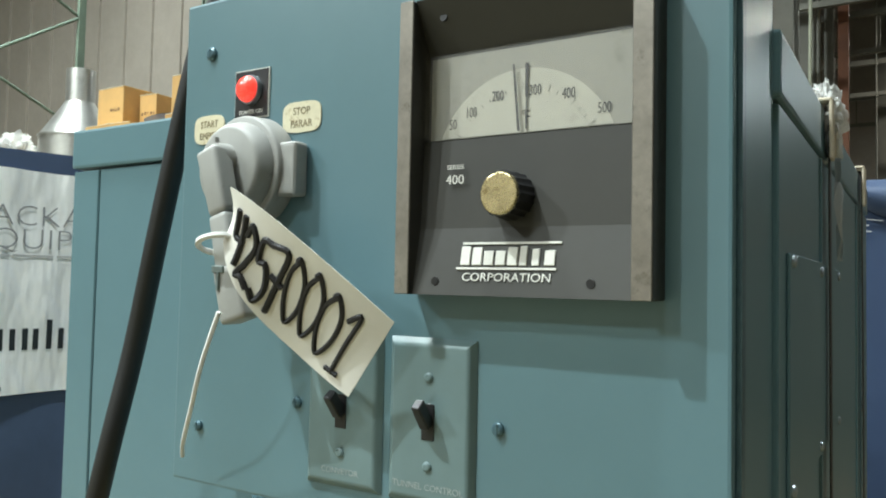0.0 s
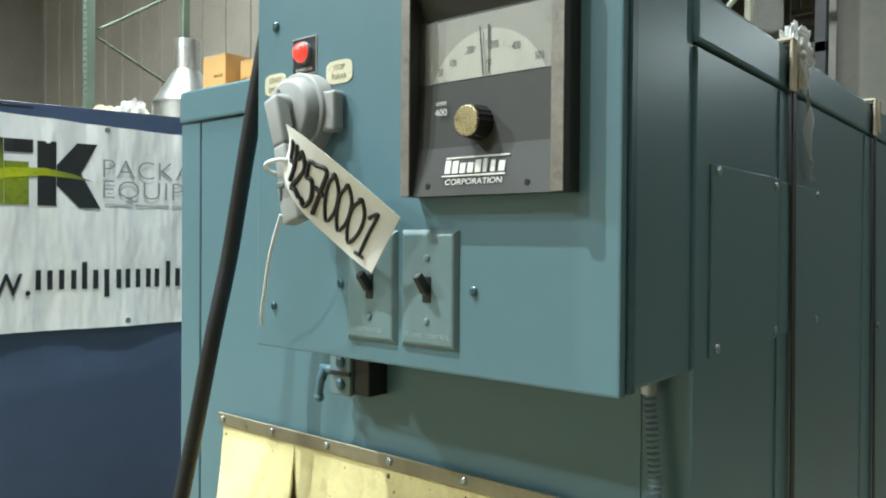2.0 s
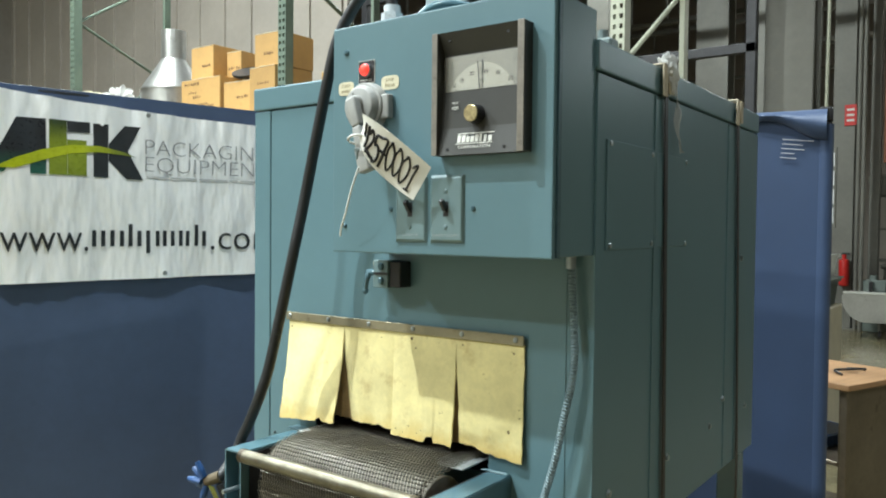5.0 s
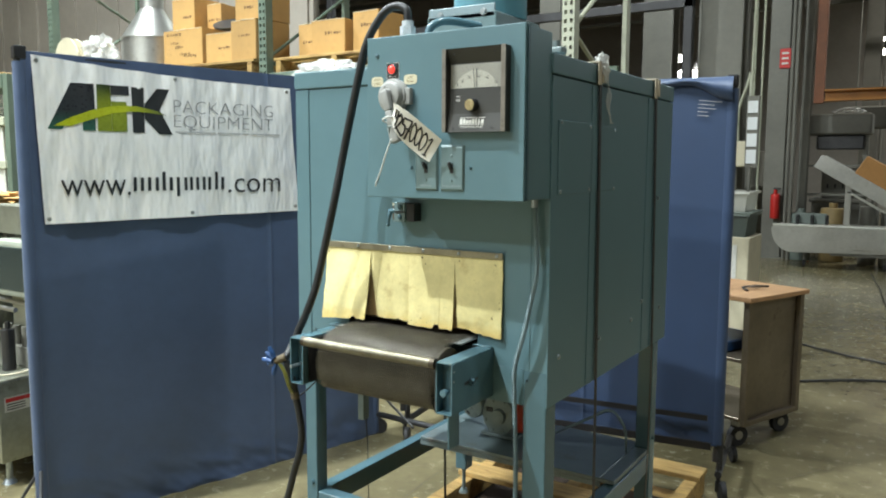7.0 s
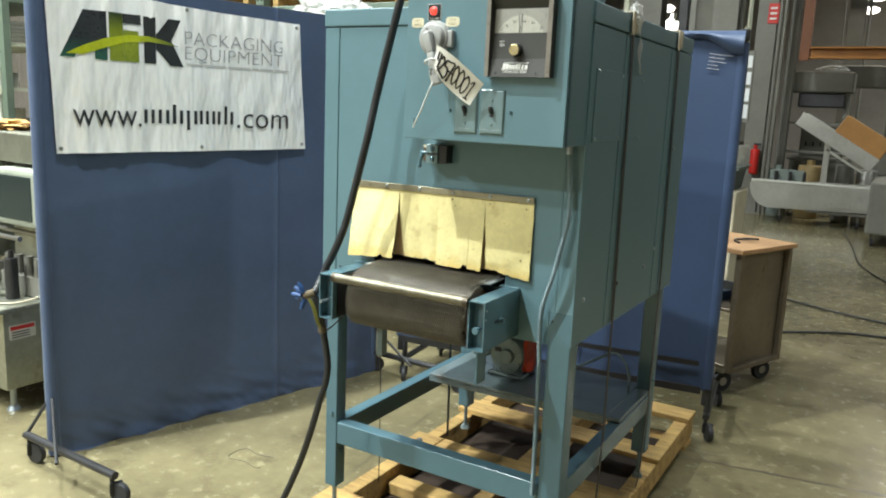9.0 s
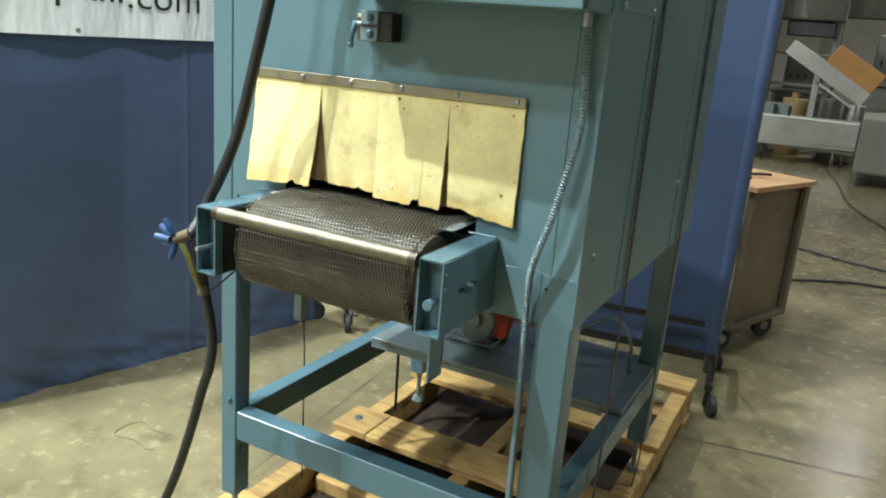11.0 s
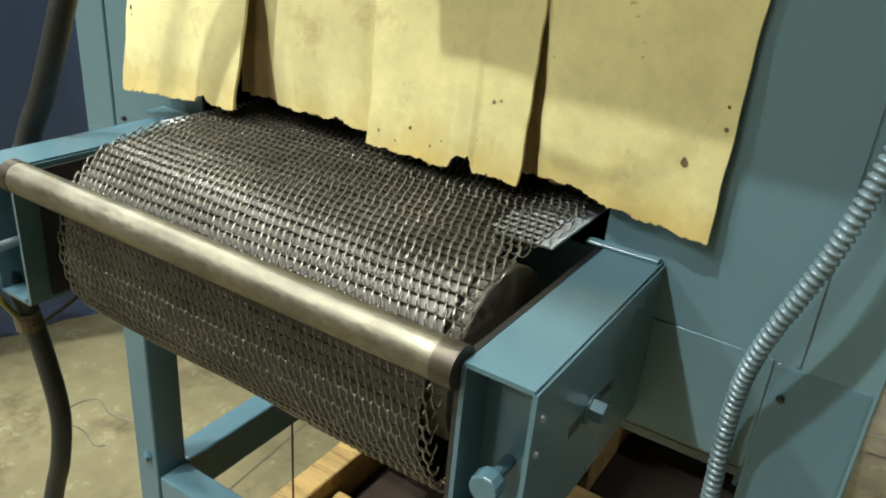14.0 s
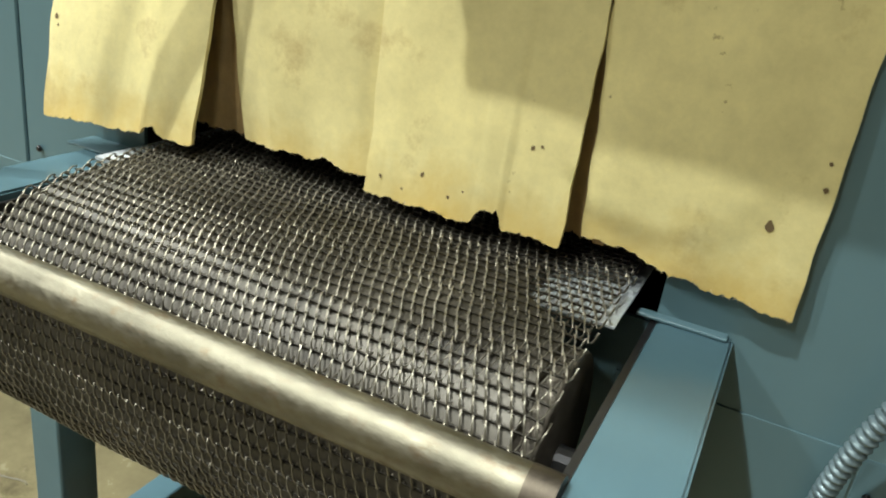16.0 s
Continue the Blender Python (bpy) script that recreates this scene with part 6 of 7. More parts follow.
# ---- left background: shelving and stainless machine ----
cab = thing("stainless_machine", "stainless steel machine cabinet on round feet with two dark screens", "machine", pose(0.13, -0.02, 0))
bm = B()
bx(bm, -3.3, -2.4, 0.18, 0.85, 0.12, 0.5, 0.006, 2)
part("cabinet", bm, OLD_STAINLESS, cab)
bm = B()
bx(bm, -3.35, -2.36, 0.14, 0.9, 0.5, 0.525, 0.004)
part("worktop", bm, OLD_STAINLESS, cab)
for x in (-3.2, -2.46):
    for y in (0.24, 0.8):
        bm = B()
        cyl(bm, (x, y, 0.02), (x, y, 0.12), 0.014, 12)
        cyl(bm, (x, y, 0.0), (x, y, 0.02), 0.032, 18, 0.02)
        part("foot", bm, SCREW, cab)
bm = B()
bx(bm, -2.3995, -2.398, 0.205, 0.33, 0.36, 0.43)
lab = part("warning_label", bm, WHITE_PRINT, cab)
bm = B()
bx(bm, -2.398, -2.3975, 0.21, 0.325, 0.405, 0.424)
part("label_bar", bm, RED_PAINT, lab)
bm = B()
for k in range(3):
    bx(bm, -2.398, -2.3975, 0.215, 0.3, 0.368 + 0.012 * k, 0.373 + 0.012 * k)
part("label_lines", bm, INK, lab)
for x in (-3.25, -2.72):
    bm = B()
    bx(bm, x, x + 0.36, 0.34, 0.74, 0.87, 1.14, 0.02, 2)
    mon = part("screen_unit", bm, SCREEN_FRAME, cab)
    bm = B()
    bx(bm, x + 0.03, x + 0.33, 0.335, 0.345, 0.9, 1.11, 0.004)
    part("screen_glass", bm, DARK_GLASS, mon)
    bm = B()
    bx(bm, x + 0.06, x + 0.3, 0.4, 0.7, 0.64, 0.869, 0.01)
    part("drive_block", bm, OLD_STAINLESS, cab)
    bm = B()
    bx(bm, x, x + 0.34, 0.36, 0.5, 0.526, 0.63, 0.006)
    part("clamp_rail", bm, HALL_GREY, cab)
    for k in range(4):
        bm = B()
        cyl(bm, (x + 0.05 + 0.08 * k, 0.38, 0.62), (x + 0.05 + 0.08 * k, 0.38, 0.72), 0.02, 12)
        part("clamp", bm, HALL_GREY, cab)
bm = B()
bx(bm, -3.3, -2.38, 0.42, 0.8, 1.16, 1.3, 0.004)
part("top_tray", bm, OLD_STAINLESS, cab)
bm = B()
bx(bm, -2.9, -2.86, 0.5, 0.54, 1.12, 1.16)
bx(bm, -3.1, -3.06, 0.5, 0.54, 1.12, 1.16)
part("tray_stay", bm, HALL_GREY, cab)

# air cylinders, a valve box and a pale hose on the worktop
for k, (x, y, h) in enumerate(((-2.52, 0.3, 0.2), (-2.62, 0.26, 0.14), (-2.8, 0.24, 0.17), (-2.96, 0.3, 0.12), (-3.1, 0.25, 0.19))):
    bm = B()
    cyl(bm, (x, y, 0.525), (x, y, 0.525 + h), 0.03, 16, None, 0.004)
    cyl(bm, (x, y, 0.525 + h), (x, y, 0.56 + h), 0.012, 10)
    part("air_cylinder", bm, SCREW if k % 2 else FRAME_TUBE, cab)
bm = B()
bx(bm, -2.48, -2.39, 0.5, 0.66, 0.526, 0.7, 0.008, 2)
part("valve_box", bm, TOTE_GREY, cab)
bm = B()
sweep(bm, smooth_path([(-3.2, 0.2, 0.533), (-2.95, 0.17, 0.534), (-2.7, 0.2, 0.56), (-2.5, 0.18, 0.536), (-2.4, 0.3, 0.534), (-2.39, 0.6, 0.6)], 8), 0.005, 8)
part("air_hose", bm, BEIGE, cab, "pale air hose", True)
bm = B()
for k in range(2):
    cyl(bm, (-3.28, 0.28 + 0.12 * k, 0.83), (-2.4, 0.28 + 0.12 * k, 0.83), 0.012, 10)
part("guide_rod", bm, STEEL, cab)

shelves = thing("shelving", "green-grey steel shelving loaded with boards, paper and small goods", "shelving")
for z0, z1 in ((1.93, 2.01), (1.72, 1.77), (1.475, 1.52), (1.29, 1.325)):
    bm = B()
    bx(bm, -6.2, -3.22, 0.75, 0.79, z0, z1, 0.003)
    bx(bm, -6.2, -3.22, 0.791, 1.35, z1 - 0.02, z1 - 0.001)
    part("shelf_board", bm, RACK_GREEN if z1 > 1.8 else RACK_CREAM, shelves)
for x in (-6.15, -3.2):
    for y in (0.78, 1.32):
        bm = B()
        bx(bm, x - 0.025, x + 0.025, y - 0.02, y + 0.02, 0, 2.01)
        part("shelf_post", bm, RACK_GREEN, shelves)
for k in range(5):
    bm = B()
    bx(bm, -5.6 + 0.5 * k, -5.35 + 0.5 * k, 0.76, 1.3, 2.012, 2.034, 0.003)
    solo("loose_board", bm, PALLET_WOOD, "pale pine board lying on a steel shelf", "board", group="boards on the shelving")
rnd = random.Random(5)
x = -5.2
while x < -3.62:
    w, h = rnd.uniform(0.14, 0.3), rnd.uniform(0.08, 0.16)
    bm = B()
    bx(bm, x, x + w, 0.82, 1.1, 1.521, 1.521 + h, 0.008, 2)
    solo("storage_box", bm, rnd.choice((TOTE_WHITE, BEIGE, CARTON, TOTE_WHITE)), "small storage box on a steel shelf", "box", group="boxes on the shelving")
    x += w + rnd.uniform(0.02, 0.1)
st = thing("paper_stack", "uneven stack of white paper pads on a steel shelf", "paper")
for k in range(6):
    bm = B()
    dx, dy = rnd.uniform(-0.015, 0.015), rnd.uniform(-0.015, 0.015)
    bx(bm, -3.74 + dx, -3.4 + dx, 0.79 + dy, 1.05 + dy, 1.772 + 0.022 * k, 1.7925 + 0.022 * k, 0.004)
    part("pad", bm, PAPER, st)
bm = B()
bx(bm, -3.36, -3.27, 0.77, 0.79, 1.3255, 1.71, 0.004)
solo("white_panel", bm, TOTE_WHITE, "white plastic panel standing on a shelf edge", "panel")
for k in range(3):
    bm = B()
    cyl(bm, (0, 0, 0), (0, 0, 0.05), 0.02, 14)
    cyl(bm, (0, 0, 0.05), (0, 0, 0.075), 0.008, 10)
    solo("bottle", bm, mat("green_bottle", (0.05, 0.3, 0.14), 0.35) if k == 0 else bpy.data.materials["green_bottle"], "small green plastic bottle on a shelf", "bottle", pose(-3.58 + 0.055 * k, 0.84, 1.5215), group="bottles on the shelf", smooth=True)
bm = B()
bx(bm, -3.62, -3.4, 0.8, 1.0, 1.3255, 1.4, 0.006)
solo("storage_box", bm, BEIGE, "small storage box on a steel shelf", "box", group="boxes on the shelving")
solo("rag_heap", crumple((-3.72, 0.86, 1.355), 0.14, 0.09, 0.03, 21.0, 0.6), HALL_GREY, "grey heap of rags on a shelf", "rags", smooth=True)
solo("rag_heap", crumple((-2.86, 0.6, 1.32), 0.13, 0.12, 0.03, 25.0, 0.7), CARTON, "brown crumpled paper heap lying on a steel tray", "paper", smooth=True)

# ---- right background ----
# steel cart with a plywood top
cart = thing("utility_cart", "tarnished steel utility cart with a worn plywood top on casters", "cart", pose(0.67, 3.06, 0, 0, 0, 68))
# local x runs along the near end panel, y to the left
CW, CD = 0.52, 0.62


def cart_part(name, a, material, label="", bev=0.003):
    bm = B()
    bx(bm, *a, bev)
    return part(name, bm, material, cart, label)


cart_part("end_panel", (-CW, 0.0, 0.0, 0.008, 0.15, 0.80), CART_STEEL)
cart_part("panel_flange", (-0.035, 0.0, -0.03, 0.0, 0.15, 0.80), CART_STEEL)
cart_part("panel_flange", (-CW, -CW + 0.03, -0.03, 0.0, 0.15, 0.80), CART_STEEL)
cart_part("panel_flange", (-CW, 0.0, -0.03, 0.0, 0.13, 0.16), CART_STEEL)
cart_part("top", (-CW - 0.02, 0.02, -0.045, CD + 0.04, 0.802, 0.828), PLYWOOD, "worn orange plywood top")
cart_part("shelf", (-CW, 0.0, 0.01, CD, 0.47, 0.49), CART_STEEL)
cart_part("shelf", (-CW, 0.0, 0.01, CD, 0.15, 0.17), CART_STEEL)
cart_part("end_panel", (-CW, 0.0, CD - 0.008, CD, 0.15, 0.80), CART_STEEL)
for x in (-CW + 0.06, -0.06):
    for y in (0.05, CD - 0.05):
        bm = B()
        wheel(bm, (x, y, 0.058), (0.3, 1, 0), 0.058, 0.034)
        w = part("caster", bm, CASTER, cart)
        bm = B()
        bx(bm, x - 0.03, x + 0.03, y - 0.025, y + 0.025, 0.11, 0.149, 0.004)
        wheel(bm, (x, y, 0.058), (0.3, 1, 0), 0.025, 0.04)
        part("fork", bm, STEEL, w)
bm = B()
bx(bm, -0.45, -0.1, 0.15, 0.5, 0.0, 0.06, 0.006)
solo("tool_tray", bm, PLUG_BLUE, "blue plastic tray on the cart shelf", "tray", pose(0.67, 3.06, 0.491, 0, 0, 68))
bm = B()
sweep(bm, smooth_path([(-0.35, 0.1, 0.006), (-0.3, 0.16, 0.012), (-0.24, 0.1, 0.02), (-0.2, 0.16, 0.01), (-0.12, 0.12, 0.006)], 6), 0.006, 8)
solo("cord", bm, CABLE, "short dark cord lying on the plywood cart top", "cord", pose(0.67, 3.06, 0.829, 0, 0, 68), smooth=True)

# stack of totes on a cream cabinet, behind the curtain
bm = B()
bx(bm, -0.5, 0.07, 4.7, 5.2, 0, 0.95, 0.008)
fc = solo("cabinet", bm, BEIGE, "cream office cabinet with a paper notice", "cabinet")
bm = B()
bx(bm, -0.2, -0.02, 4.694, 4.699, 0.58, 0.89)
part("notice", bm, WHITE_PRINT, fc, "white paper notice")


def tote(x0, x1, y0, y1, z0, h, material, label):
    bm = B()
    w, d = (x1 - x0) / 2, (y1 - y0) / 2
    r = []
    for k, z in ((0.92, 0), (1.0, h)):
        r.append([bm.verts.new((sx * w * k, sy * d * k, z)) for sx, sy in ((-1, -1), (1, -1), (1, 1), (-1, 1))])
    bm.faces.new(r[0])
    for i in range(4):
        bm.faces.new((r[0][i], r[0][(i + 1) % 4], r[1][(i + 1) % 4], r[1][i]))
    bmesh.ops.solidify(bm, geom=bm.faces[:], thickness=0.006)
    for a in ((-w - 0.015, w + 0.015, -d - 0.015, -d), (-w - 0.015, w + 0.015, d, d + 0.015), (-w - 0.015, -w, -d, d), (w, w + 0.015, -d, d)):
        bx(bm, *a, h - 0.02, h)
    return solo("tote", bm, material, label, "tote", pose((x0 + x1) / 2, (y0 + y1) / 2, z0), group="stacked totes")


tote(-0.5, 0.05, 4.72, 5.15, 0.951, 0.185, TOTE_GREY, "grey-green plastic tote stacked on the cabinet")
bm = B()
bx(bm, -0.5, 0.08, 4.7, 5.18, 1.1365, 1.149, 0.003)
solo("flat_tray", bm, TOTE_GREY, "flat grey plastic tray between stacked totes", "tray")
tote(-0.5, 0.04, 4.72, 5.15, 1.1495, 0.16, TOTE_WHITE, "off-white plastic tote on top of the stack")


def column(x, y, w, d, label="grey steel building column"):
    """A rolled I-section column."""
    bm = B()
    bx(bm, -w, w, -d, -d + 0.03, 0, 12.0, 0.003)
    bx(bm, -w, w, d - 0.03, d, 0, 12.0, 0.003)
    bx(bm, -0.015, 0.015, -d + 0.03, d - 0.03, 0, 12.0)
    bx(bm, -w - 0.05, w + 0.05, -d - 0.05, d + 0.05, 0, 0.03)
    return solo("column", bm, HALL_GREY, label, "column", pose(x, y, 0), group="hall columns")


column(-0.39, 5.6, 0.18, 0.15)
column(-0.99, 12.0, 0.15, 0.15)
column(-0.6, 12.2, 0.065, 0.1)
column(-2.05, 11.8, 0.16, 0.2)
column(-2.96, 12.0, 0.26, 0.2)
column(-1.7, 12.1, 0.2, 0.1)
column(-0.1, 18.0, 0.16, 0.2)
column(-3.6, 9.0, 0.16, 0.2)
for x, y in ((-1.22, 11.78), (-1.34, 11.78)):
    bm = B()
    cyl(bm, (x, y, 0), (x, y, 12.0), 0.018, 8)
    solo("pipe", bm, RACK_CREAM, "thin pale vertical conduit by a column", "pipe", group="service pipes")
for x, y in ((-0.78, 11.8), (-0.71, 11.8), (0.15, 17.8)):
    bm = B()
    cyl(bm, (x, y, 0), (x, y, 12.0), 0.03, 10)
    solo("pipe", bm, HALL_GREY, "thin vertical service pipe by a column", "pipe", group="service pipes")

# wall cabinet with lit papers by the column
bm = B()
bx(bm, -0.055, 0.04, 5.0, 5.04, 1.5, 2.07)
bx(bm, -0.03, -0.01, 5.01, 5.03, 0, 1.5)
wr = solo("wall_rack", bm, HALL_GREY, "narrow wall rack holding white papers", "rack")
for k in range(4):
    bm = B()
    bx(bm, -0.045, 0.03, 4.99, 4.999, 1.53 + 0.135 * k, 1.64 + 0.13 * k)
    part("paper", bm, DOOR_GLOW, wr)
bm = B()
bx(bm, -0.28, -0.12, 5.35, 5.455, 1.5, 1.72, 0.01)
solo("junction_box", bm, BEIGE, "cream electrical junction box on a column", "box")
bm = B()
sweep(bm, smooth_path([(-0.2, 5.4, 1.72), (-0.2, 5.4, 2.0), (-0.12, 5.4, 2.3), (-0.1, 5.4, 2.8), (-0.04, 5.4, 12.02)], 6), 0.012, 8)
solo("cable_drop", bm, RACK_CREAM, "pale cable hanging to the junction box", "cable", smooth=True)

# red sign and extinguisher
bm = B()
bx(bm, -0.98, -0.82, 11.83, 11.842, 3.06, 3.37, 0.003)
sg = solo("safety_sign", bm, RED_PAINT, "red safety sign with pale print on a column", "sign")
bm = B()
for k in range(3):
    bx(bm, -0.95, -0.85, 11.824, 11.8295, 3.12 + 0.08 * k, 3.15 + 0.08 * k)
part("sign_bar", bm, WHITE_PRINT, sg)
bm = B()
cyl(bm, (0, 0, 0), (0, 0, 0.4), 0.07, 20, None, 0.02)
cyl(bm, (0, 0, 0.4), (0, 0, 0.47), 0.03, 12)
ex = solo("fire_extinguisher", bm, RED_PAINT, "red fire extinguisher hung on a column", "extinguisher", pose(-0.93, 11.76, 0.66), smooth=True)
bm = B()
bx(bm, -0.03, 0.08, -0.015, 0.015, 0.47, 0.5, 0.004)
part("valve", bm, BLACK, ex)

# far stainless conveyor line with a tilted chute and a carton
conv = thing("packing_conveyor", "long low stainless packing conveyor with a tilted infeed chute", "conveyor", pose(0, 10.9, 0))


def cp_(name, a, material, bev=0.004, m=None, label=""):
    bm = B()
    bx(bm, *a, bev, 2, m)
    return part(name, bm, material, conv, label)


bm = B()
end = [(-0.52 + 0.3 * math.cos(t), 0.58 + (0.36 if math.sin(t) < 0 else 0.04) * math.sin(t)) for t in np.linspace(radians(170), radians(268), 9)]
prism(bm, end + [(0.84, 0.26), (0.84, 0.64), (-0.78, 0.62)], 0, 0.5)
part("trough", bm, STAINLESS, conv)
cp_("trough_rim", (-0.8, 0.84, -0.02, 0.0, 0.615, 0.645), TOTE_WHITE)
cp_("trough_lid", (0.3, 0.84, -0.012, -0.002, 0.3, 0.6), STAINLESS)
for k in range(3):
    cp_("guide_block", (-0.5 + 0.2 * k, -0.46 + 0.2 * k, 0.1, 0.2, 0.64, 0.78), BLACK)
cp_("sensor_box", (-0.55, -0.1, 0.2, 0.32, 0.64, 0.8), TOTE_GREY)
cp_("mast", (0.15, 0.23, 0.0, 0.08, 0.6, 1.26), STAINLESS)
chm = Matrix.Translation((0.3, 0.1, 1.28)) @ Matrix.Rotation(radians(31), 4, "Y")
cp_("chute", (-0.6, 0.62, -0.2, 0.25, -0.1, -0.08), STAINLESS, 0.003, chm)
cp_("chute_side", (-0.6, 0.62, -0.22, -0.202, -0.1, 0.1), STAINLESS, 0.003, chm)
cp_("chute_side", (-0.6, 0.62, 0.252, 0.27, -0.1, 0.1), STAINLESS, 0.003, chm)
cp_("brace", (-0.04, 0.56, -0.1, -0.06, -0.19, -0.16), TOTE_WHITE, 0.003, chm)
cp_("head_unit", (0.86, 1.5, -1.6, 0.3, 0.16, 0.82), HALL_GREY, 0.03)
cp_("drip_pan", (0.0, 0.84, 0.02, 0.4, 0.2, 0.24), HALL_GREY)
for x, y in ((-0.36, 0.12), (0.7, 0.12), (0.95, -1.5), (1.4, -1.5)):
    bm = B()
    cyl(bm, (x, y, 0.1), (x, y, 0.27), 0.02, 10)
    st = part("caster_stem", bm, HALL_GREY, conv)
    bm = B()
    wheel(bm, (x, y, 0.055), (1, 0.2, 0), 0.055, 0.035)
    part("caster", bm, CASTER, st)
bm = B()
bx(bm, -0.1, 0.62, -0.18, 0.22, 0.0, 0.46, 0.012)
solo("carton", bm, mat("orange_cardboard", (0.34, 0.17, 0.05), 0.8, 0, 0.12, 4), "orange-brown cardboard carton lying on a steel chute", "carton", pose(0, 10.9, 0) @ chm @ Matrix.Translation((0, 0, -0.0795)))
# boxy housing on a frame behind the conveyor
hous = thing("machine_housing", "grey boxy machine housing on a dark stand behind the conveyor", "machine", pose(-0.16, 12.6, 0))
bm = B()
bx(bm, -0.53, 0.5, -0.2, 0.3, 2.02, 2.36, 0.05, 3)
part("shell", bm, HALL_GREY, hous)
for x in (-0.46, 0.42):
    bm = B()
    bx(bm, x - 0.04, x + 0.04, -0.04, 0.04, 0, 2.0)
    part("leg", bm, HALL_GREY, hous)
for z in (1.02, 1.5):
    bm = B()
    bx(bm, -0.5, 0.46, -0.16, 0.2, z, z + 0.035, 0.006)
    part("shelf", bm, HALL_GREY, hous)
bm = B()
bx(bm, -0.3, 0.4, -0.14, 0.1, 1.78, 2.01, 0.02)
part("gear_case", bm, FRAME_TUBE, hous)
bm = B()
cyl(bm, (-0.56, -0.1, 2.27), (-0.53, -0.1, 2.27), 0.06, 16)
part("end_cap", bm, TOTE_WHITE, hous)
solo("poly_bag", crumple((-0.02, 12.6, 2.4), 0.22, 0.12, 0.06, 12.0, 0.3, 50, 30), POLY, "white crumpled poly sheet lying on the machine housing", "bag", smooth=True)
# drum and jugs standing on the floor behind
for x, y, r, h, mt, lb in ((-0.55, 11.9, 0.16, 0.75, TOTE_GREY, "grey drum standing behind the conveyor"), (-0.1, 12.0, 0.18, 0.85, OCHRE, "ochre painted drum standing behind the conveyor"), (0.42, 11.8, 0.13, 0.9, HALL_GREY, "dark cylinder standing behind the conveyor"), (0.72, 11.7, 0.14, 0.85, STAINLESS, "steel drum standing behind the conveyor")):
    bm = B()
    cyl(bm, (0, 0, 0), (0, 0, h), r, 24, None, 0.015)
    for z in (0.33, 0.66):
        cyl(bm, (0, 0, h * z - 0.015), (0, 0, h * z + 0.015), r * 1.04, 24)
    cyl(bm, (0, 0, h), (0, 0, h + 0.08), r * 0.35, 14)
    solo("steel_drum", bm, mt, lb, "drum", pose(x, y, 0), group="drums behind the conveyor", smooth=True)

# low machines and clutter further back
def block_machine(x0, x1, y0, y1, h, material, label):
    t = thing("machine", label, "machine", pose((x0 + x1) / 2, y0, 0), group="machines at the back")
    w = (x1 - x0) / 2
    d = y1 - y0
    for a, n in (((-w, w, 0, d, 0.15, h * 0.62), "base"), ((-w * 0.7, w * 0.8, 0.05, d, h * 0.62, h), "head"), ((-w * 1.1, w * 1.1, -0.05, d, h * 0.58, h * 0.63), "table")):
        bm = B()
        bx(bm, *a, 0.02)
        part(n, bm, material, t)
    for k, x in enumerate((-w * 0.85, w * 0.85)):
        bm = B()
        bx(bm, x - 0.04, x + 0.04, 0.05, 0.13, 0, 0.15)
        part("leg", bm, HALL_GREY, t)
    for k in range(4):
        bm = B()
        bx(bm, -w * 0.5 + 0.12 * k, -w * 0.44 + 0.12 * k, 0.02, 0.05, h * 0.75, h * 0.8, 0.006)
        part("button", bm, BLACK, t)


block_machine(-0.6, 0.3, 13.4, 14.2, 1.5, HALL_GREY, "dark machine with a flat table at the back of the hall")
block_machine(0.7, 1.6, 13.2, 14.2, 1.9, HALL_GREY, "grey packing machine at the back of the hall")
block_machine(1.8, 3.2, 11.6, 13.0, 2.2, HALL_GREY, "tall grey machine at the back of the hall")
block_machine(2.9, 3.9, 8.2, 9.2, 1.4, STAINLESS, "stainless machine frame at the side of the hall")
block_machine(3.2, 4.6, 15, 16.5, 2.4, STAINLESS, "tall stainless machine at the back of the hall")
block_machine(-2.6, -1.5, 14, 15, 1.8, HALL_GREY, "dark machine beyond the columns")
bm = B()
bx(bm, -0.3, 2.2, 14.5, 14.9, 2.2, 2.6, 0.02)
for x in (-0.1, 2.0):
    cyl(bm, (x, 14.7, 2.6), (x, 14.7, 12.02), 0.012, 8)
solo("duct", bm, HALL_GREY, "grey rectangular duct hung over the machines", "duct")

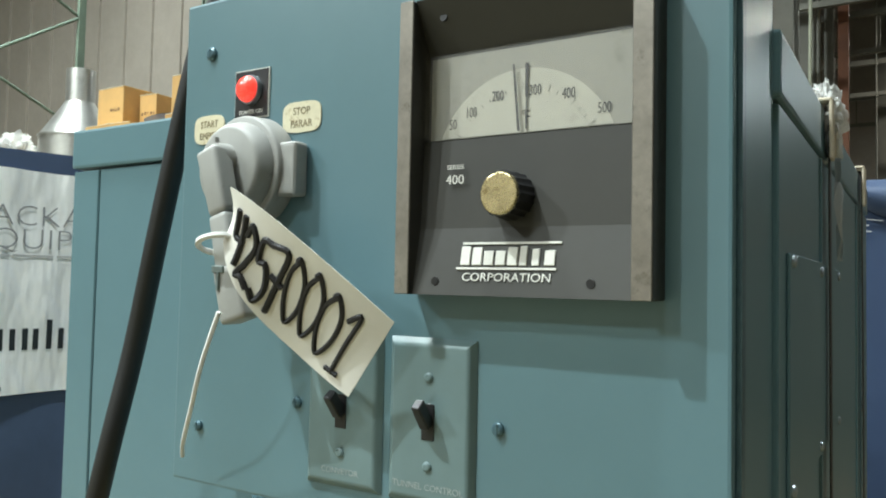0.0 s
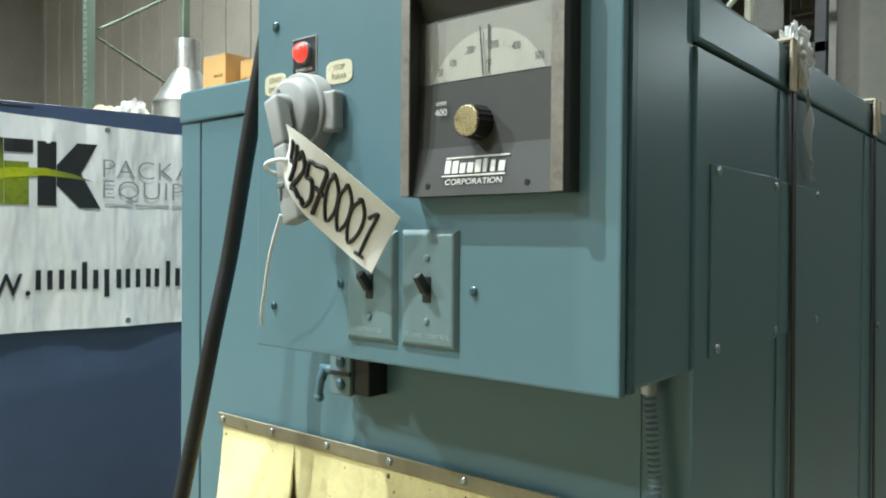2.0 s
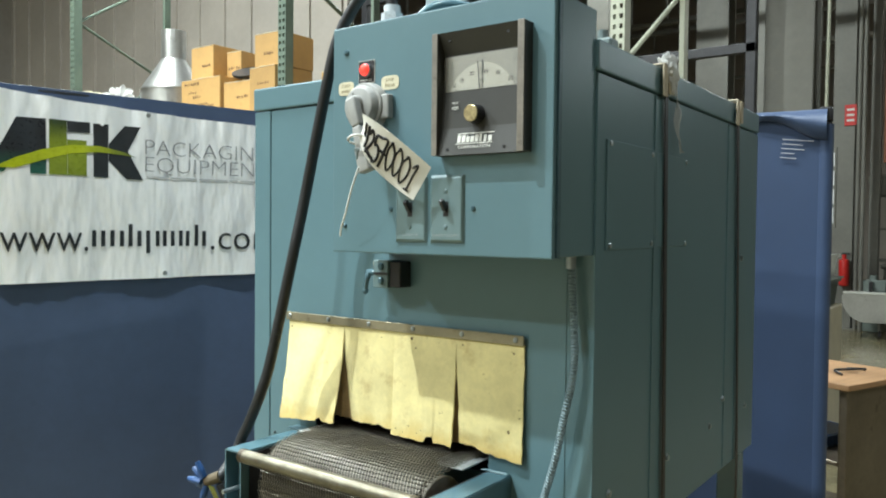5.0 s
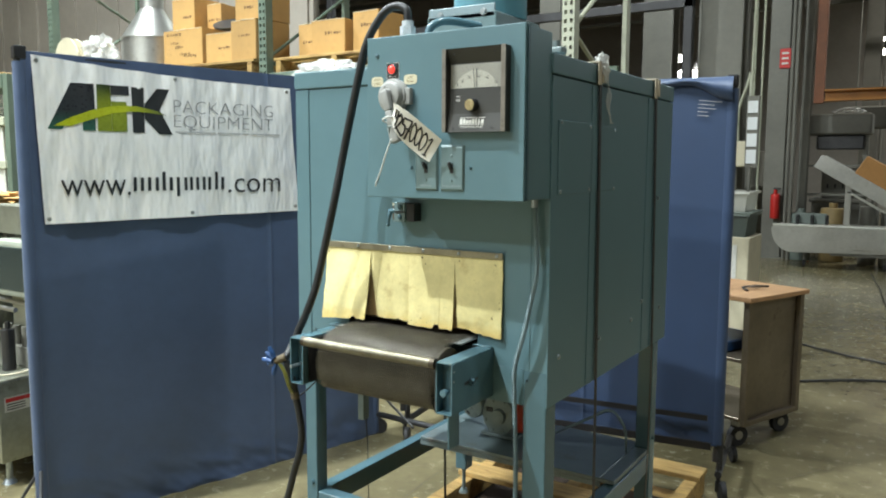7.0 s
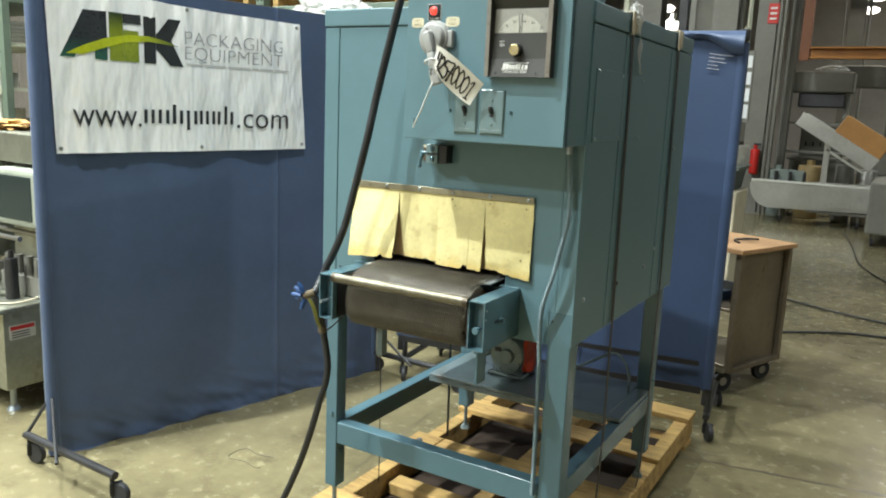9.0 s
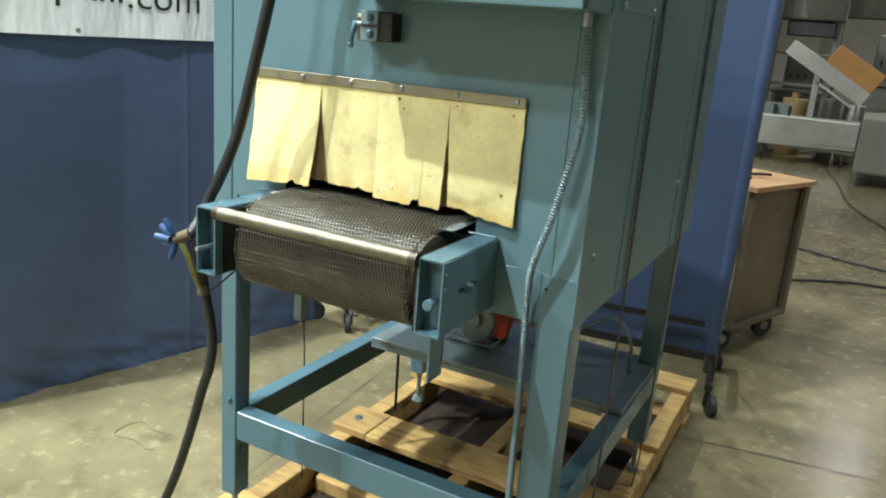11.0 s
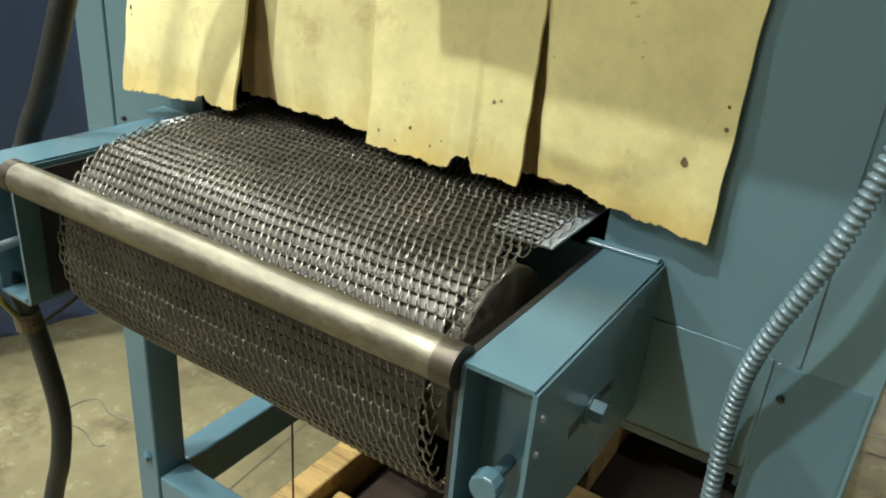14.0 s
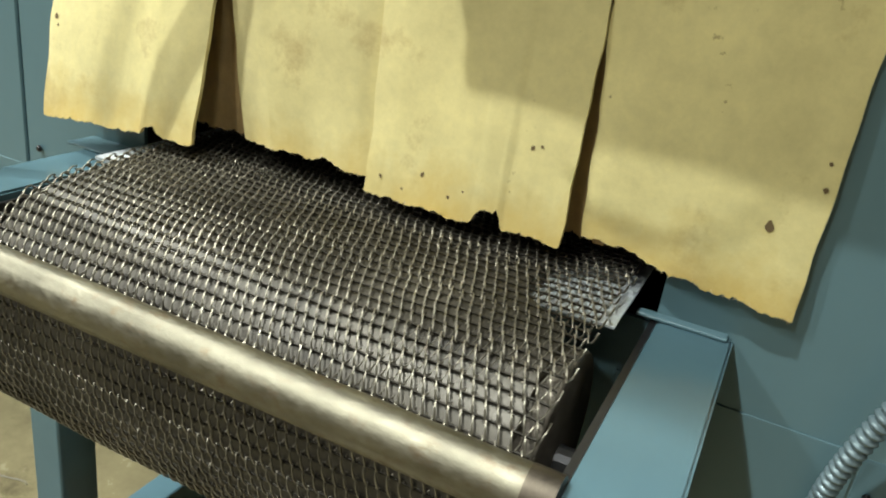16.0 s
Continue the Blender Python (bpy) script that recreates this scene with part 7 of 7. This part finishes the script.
# orange crane beam and steelwork overhead
bm = B()
bx(bm, -0.32, 9.0, 12.0, 12.02, 2.55, 2.68)
bx(bm, -0.32, 9.0, 11.9, 12.12, 2.68, 2.705)
bx(bm, -0.32, 9.0, 11.9, 12.12, 2.525, 2.55)
solo("crane_beam", bm, CRANE, "orange painted crane runway beam", "crane beam")
bm = B()
bx(bm, -0.47, -0.33, 11.95, 12.07, 2.5, 12.0)
solo("crane_post", bm, CRANE_POST, "rust-brown painted crane post", "crane post")
for y in (8.0, 10.5, 13.0, 16.0, 19.0):
    bm = B()
    bx(bm, -14, 14, y, y + 0.08, 5.9, 6.0)
    bx(bm, -14, 14, y, y + 0.08, 5.3, 5.38)
    for k in range(40):
        x = -14 + 0.7 * k
        bx(bm, x, x + 0.03, y + 0.02, y + 0.06, 5.38, 5.9)
    solo("roof_truss", bm, HALL_GREY, "dark steel roof truss", "truss", group="roof trusses")


def lamp_body(x, y, z, r=0.24):
    t = thing("high_bay_or_fill_lamp", "lit round high-bay lamp hanging from the roof, some added as fill", "lamp", pose(x, y, z), group="high-bay lamps")
    bm = B()
    cyl(bm, (0, 0, 0.02), (0, 0, 0.16), r, 28, 0.12)
    cyl(bm, (0, 0, 0.16), (0, 0, 0.31), 0.07, 16)
    part("reflector", bm, HALL_GREY, t)
    bm = B()
    ball(bm, (0, 0, 0.02), r * 0.97, 1, 1, 0.36, 28, 12)
    part("lens", bm, LAMP_GLOW, t, "glowing lamp glass", True)
    bm = B()
    cyl(bm, (0, 0, 0.3), (0, 0, 12.02 - z), 0.01, 8)
    part("stem", bm, HALL_GREY, t)


lamp_body(KEY[0], KEY[1], KEY[2] + 0.2)
# bodies for the other lights, the added fills among them
for x, y in ((-5.2, 1.6), (-5.6, -4.6), (-1.8, -6.4), (1.8, 14.3), (-3.0, 8.2), (-2.15, -0.3), (0.5, -0.6), (8.0, 3.6), (7.0, 19.0)):
    lamp_body(x, y, 6.7)
for x, y, z in ((-4.41, 18.0, 4.15), (-4.15, 18.0, 3.74), (-3.89, 18.0, 3.745), (-0.22, 24.0, 4.75), (-0.1, 24.4, 5.15)):
    lamp_body(x, y, z, 0.28)

# cables on the floor
for pts, r in (([(0.2, 5.5, 0.011), (0.31, 5.45, 0.011), (0.85, 5.13, 0.011), (1.6, 4.9, 0.011), (3.0, 4.6, 0.011)], 0.009), ([(0.42, 4.05, 0.011), (0.6, 4.2, 0.011), (0.92, 4.43, 0.011), (1.24, 4.53, 0.011), (2.4, 4.75, 0.011)], 0.0095), ([(0.55, 10.7, 0.01), (0.75, 9.2, 0.01), (0.95, 7.6, 0.01), (1.5, 6.2, 0.01), (2.4, 5.6, 0.01)], 0.007)):
    solo("floor_cable", sweep(B(), smooth_path(pts, 10), r, 8), CABLE, "dark cable lying across the concrete floor", "cable", group="floor cables", smooth=True)
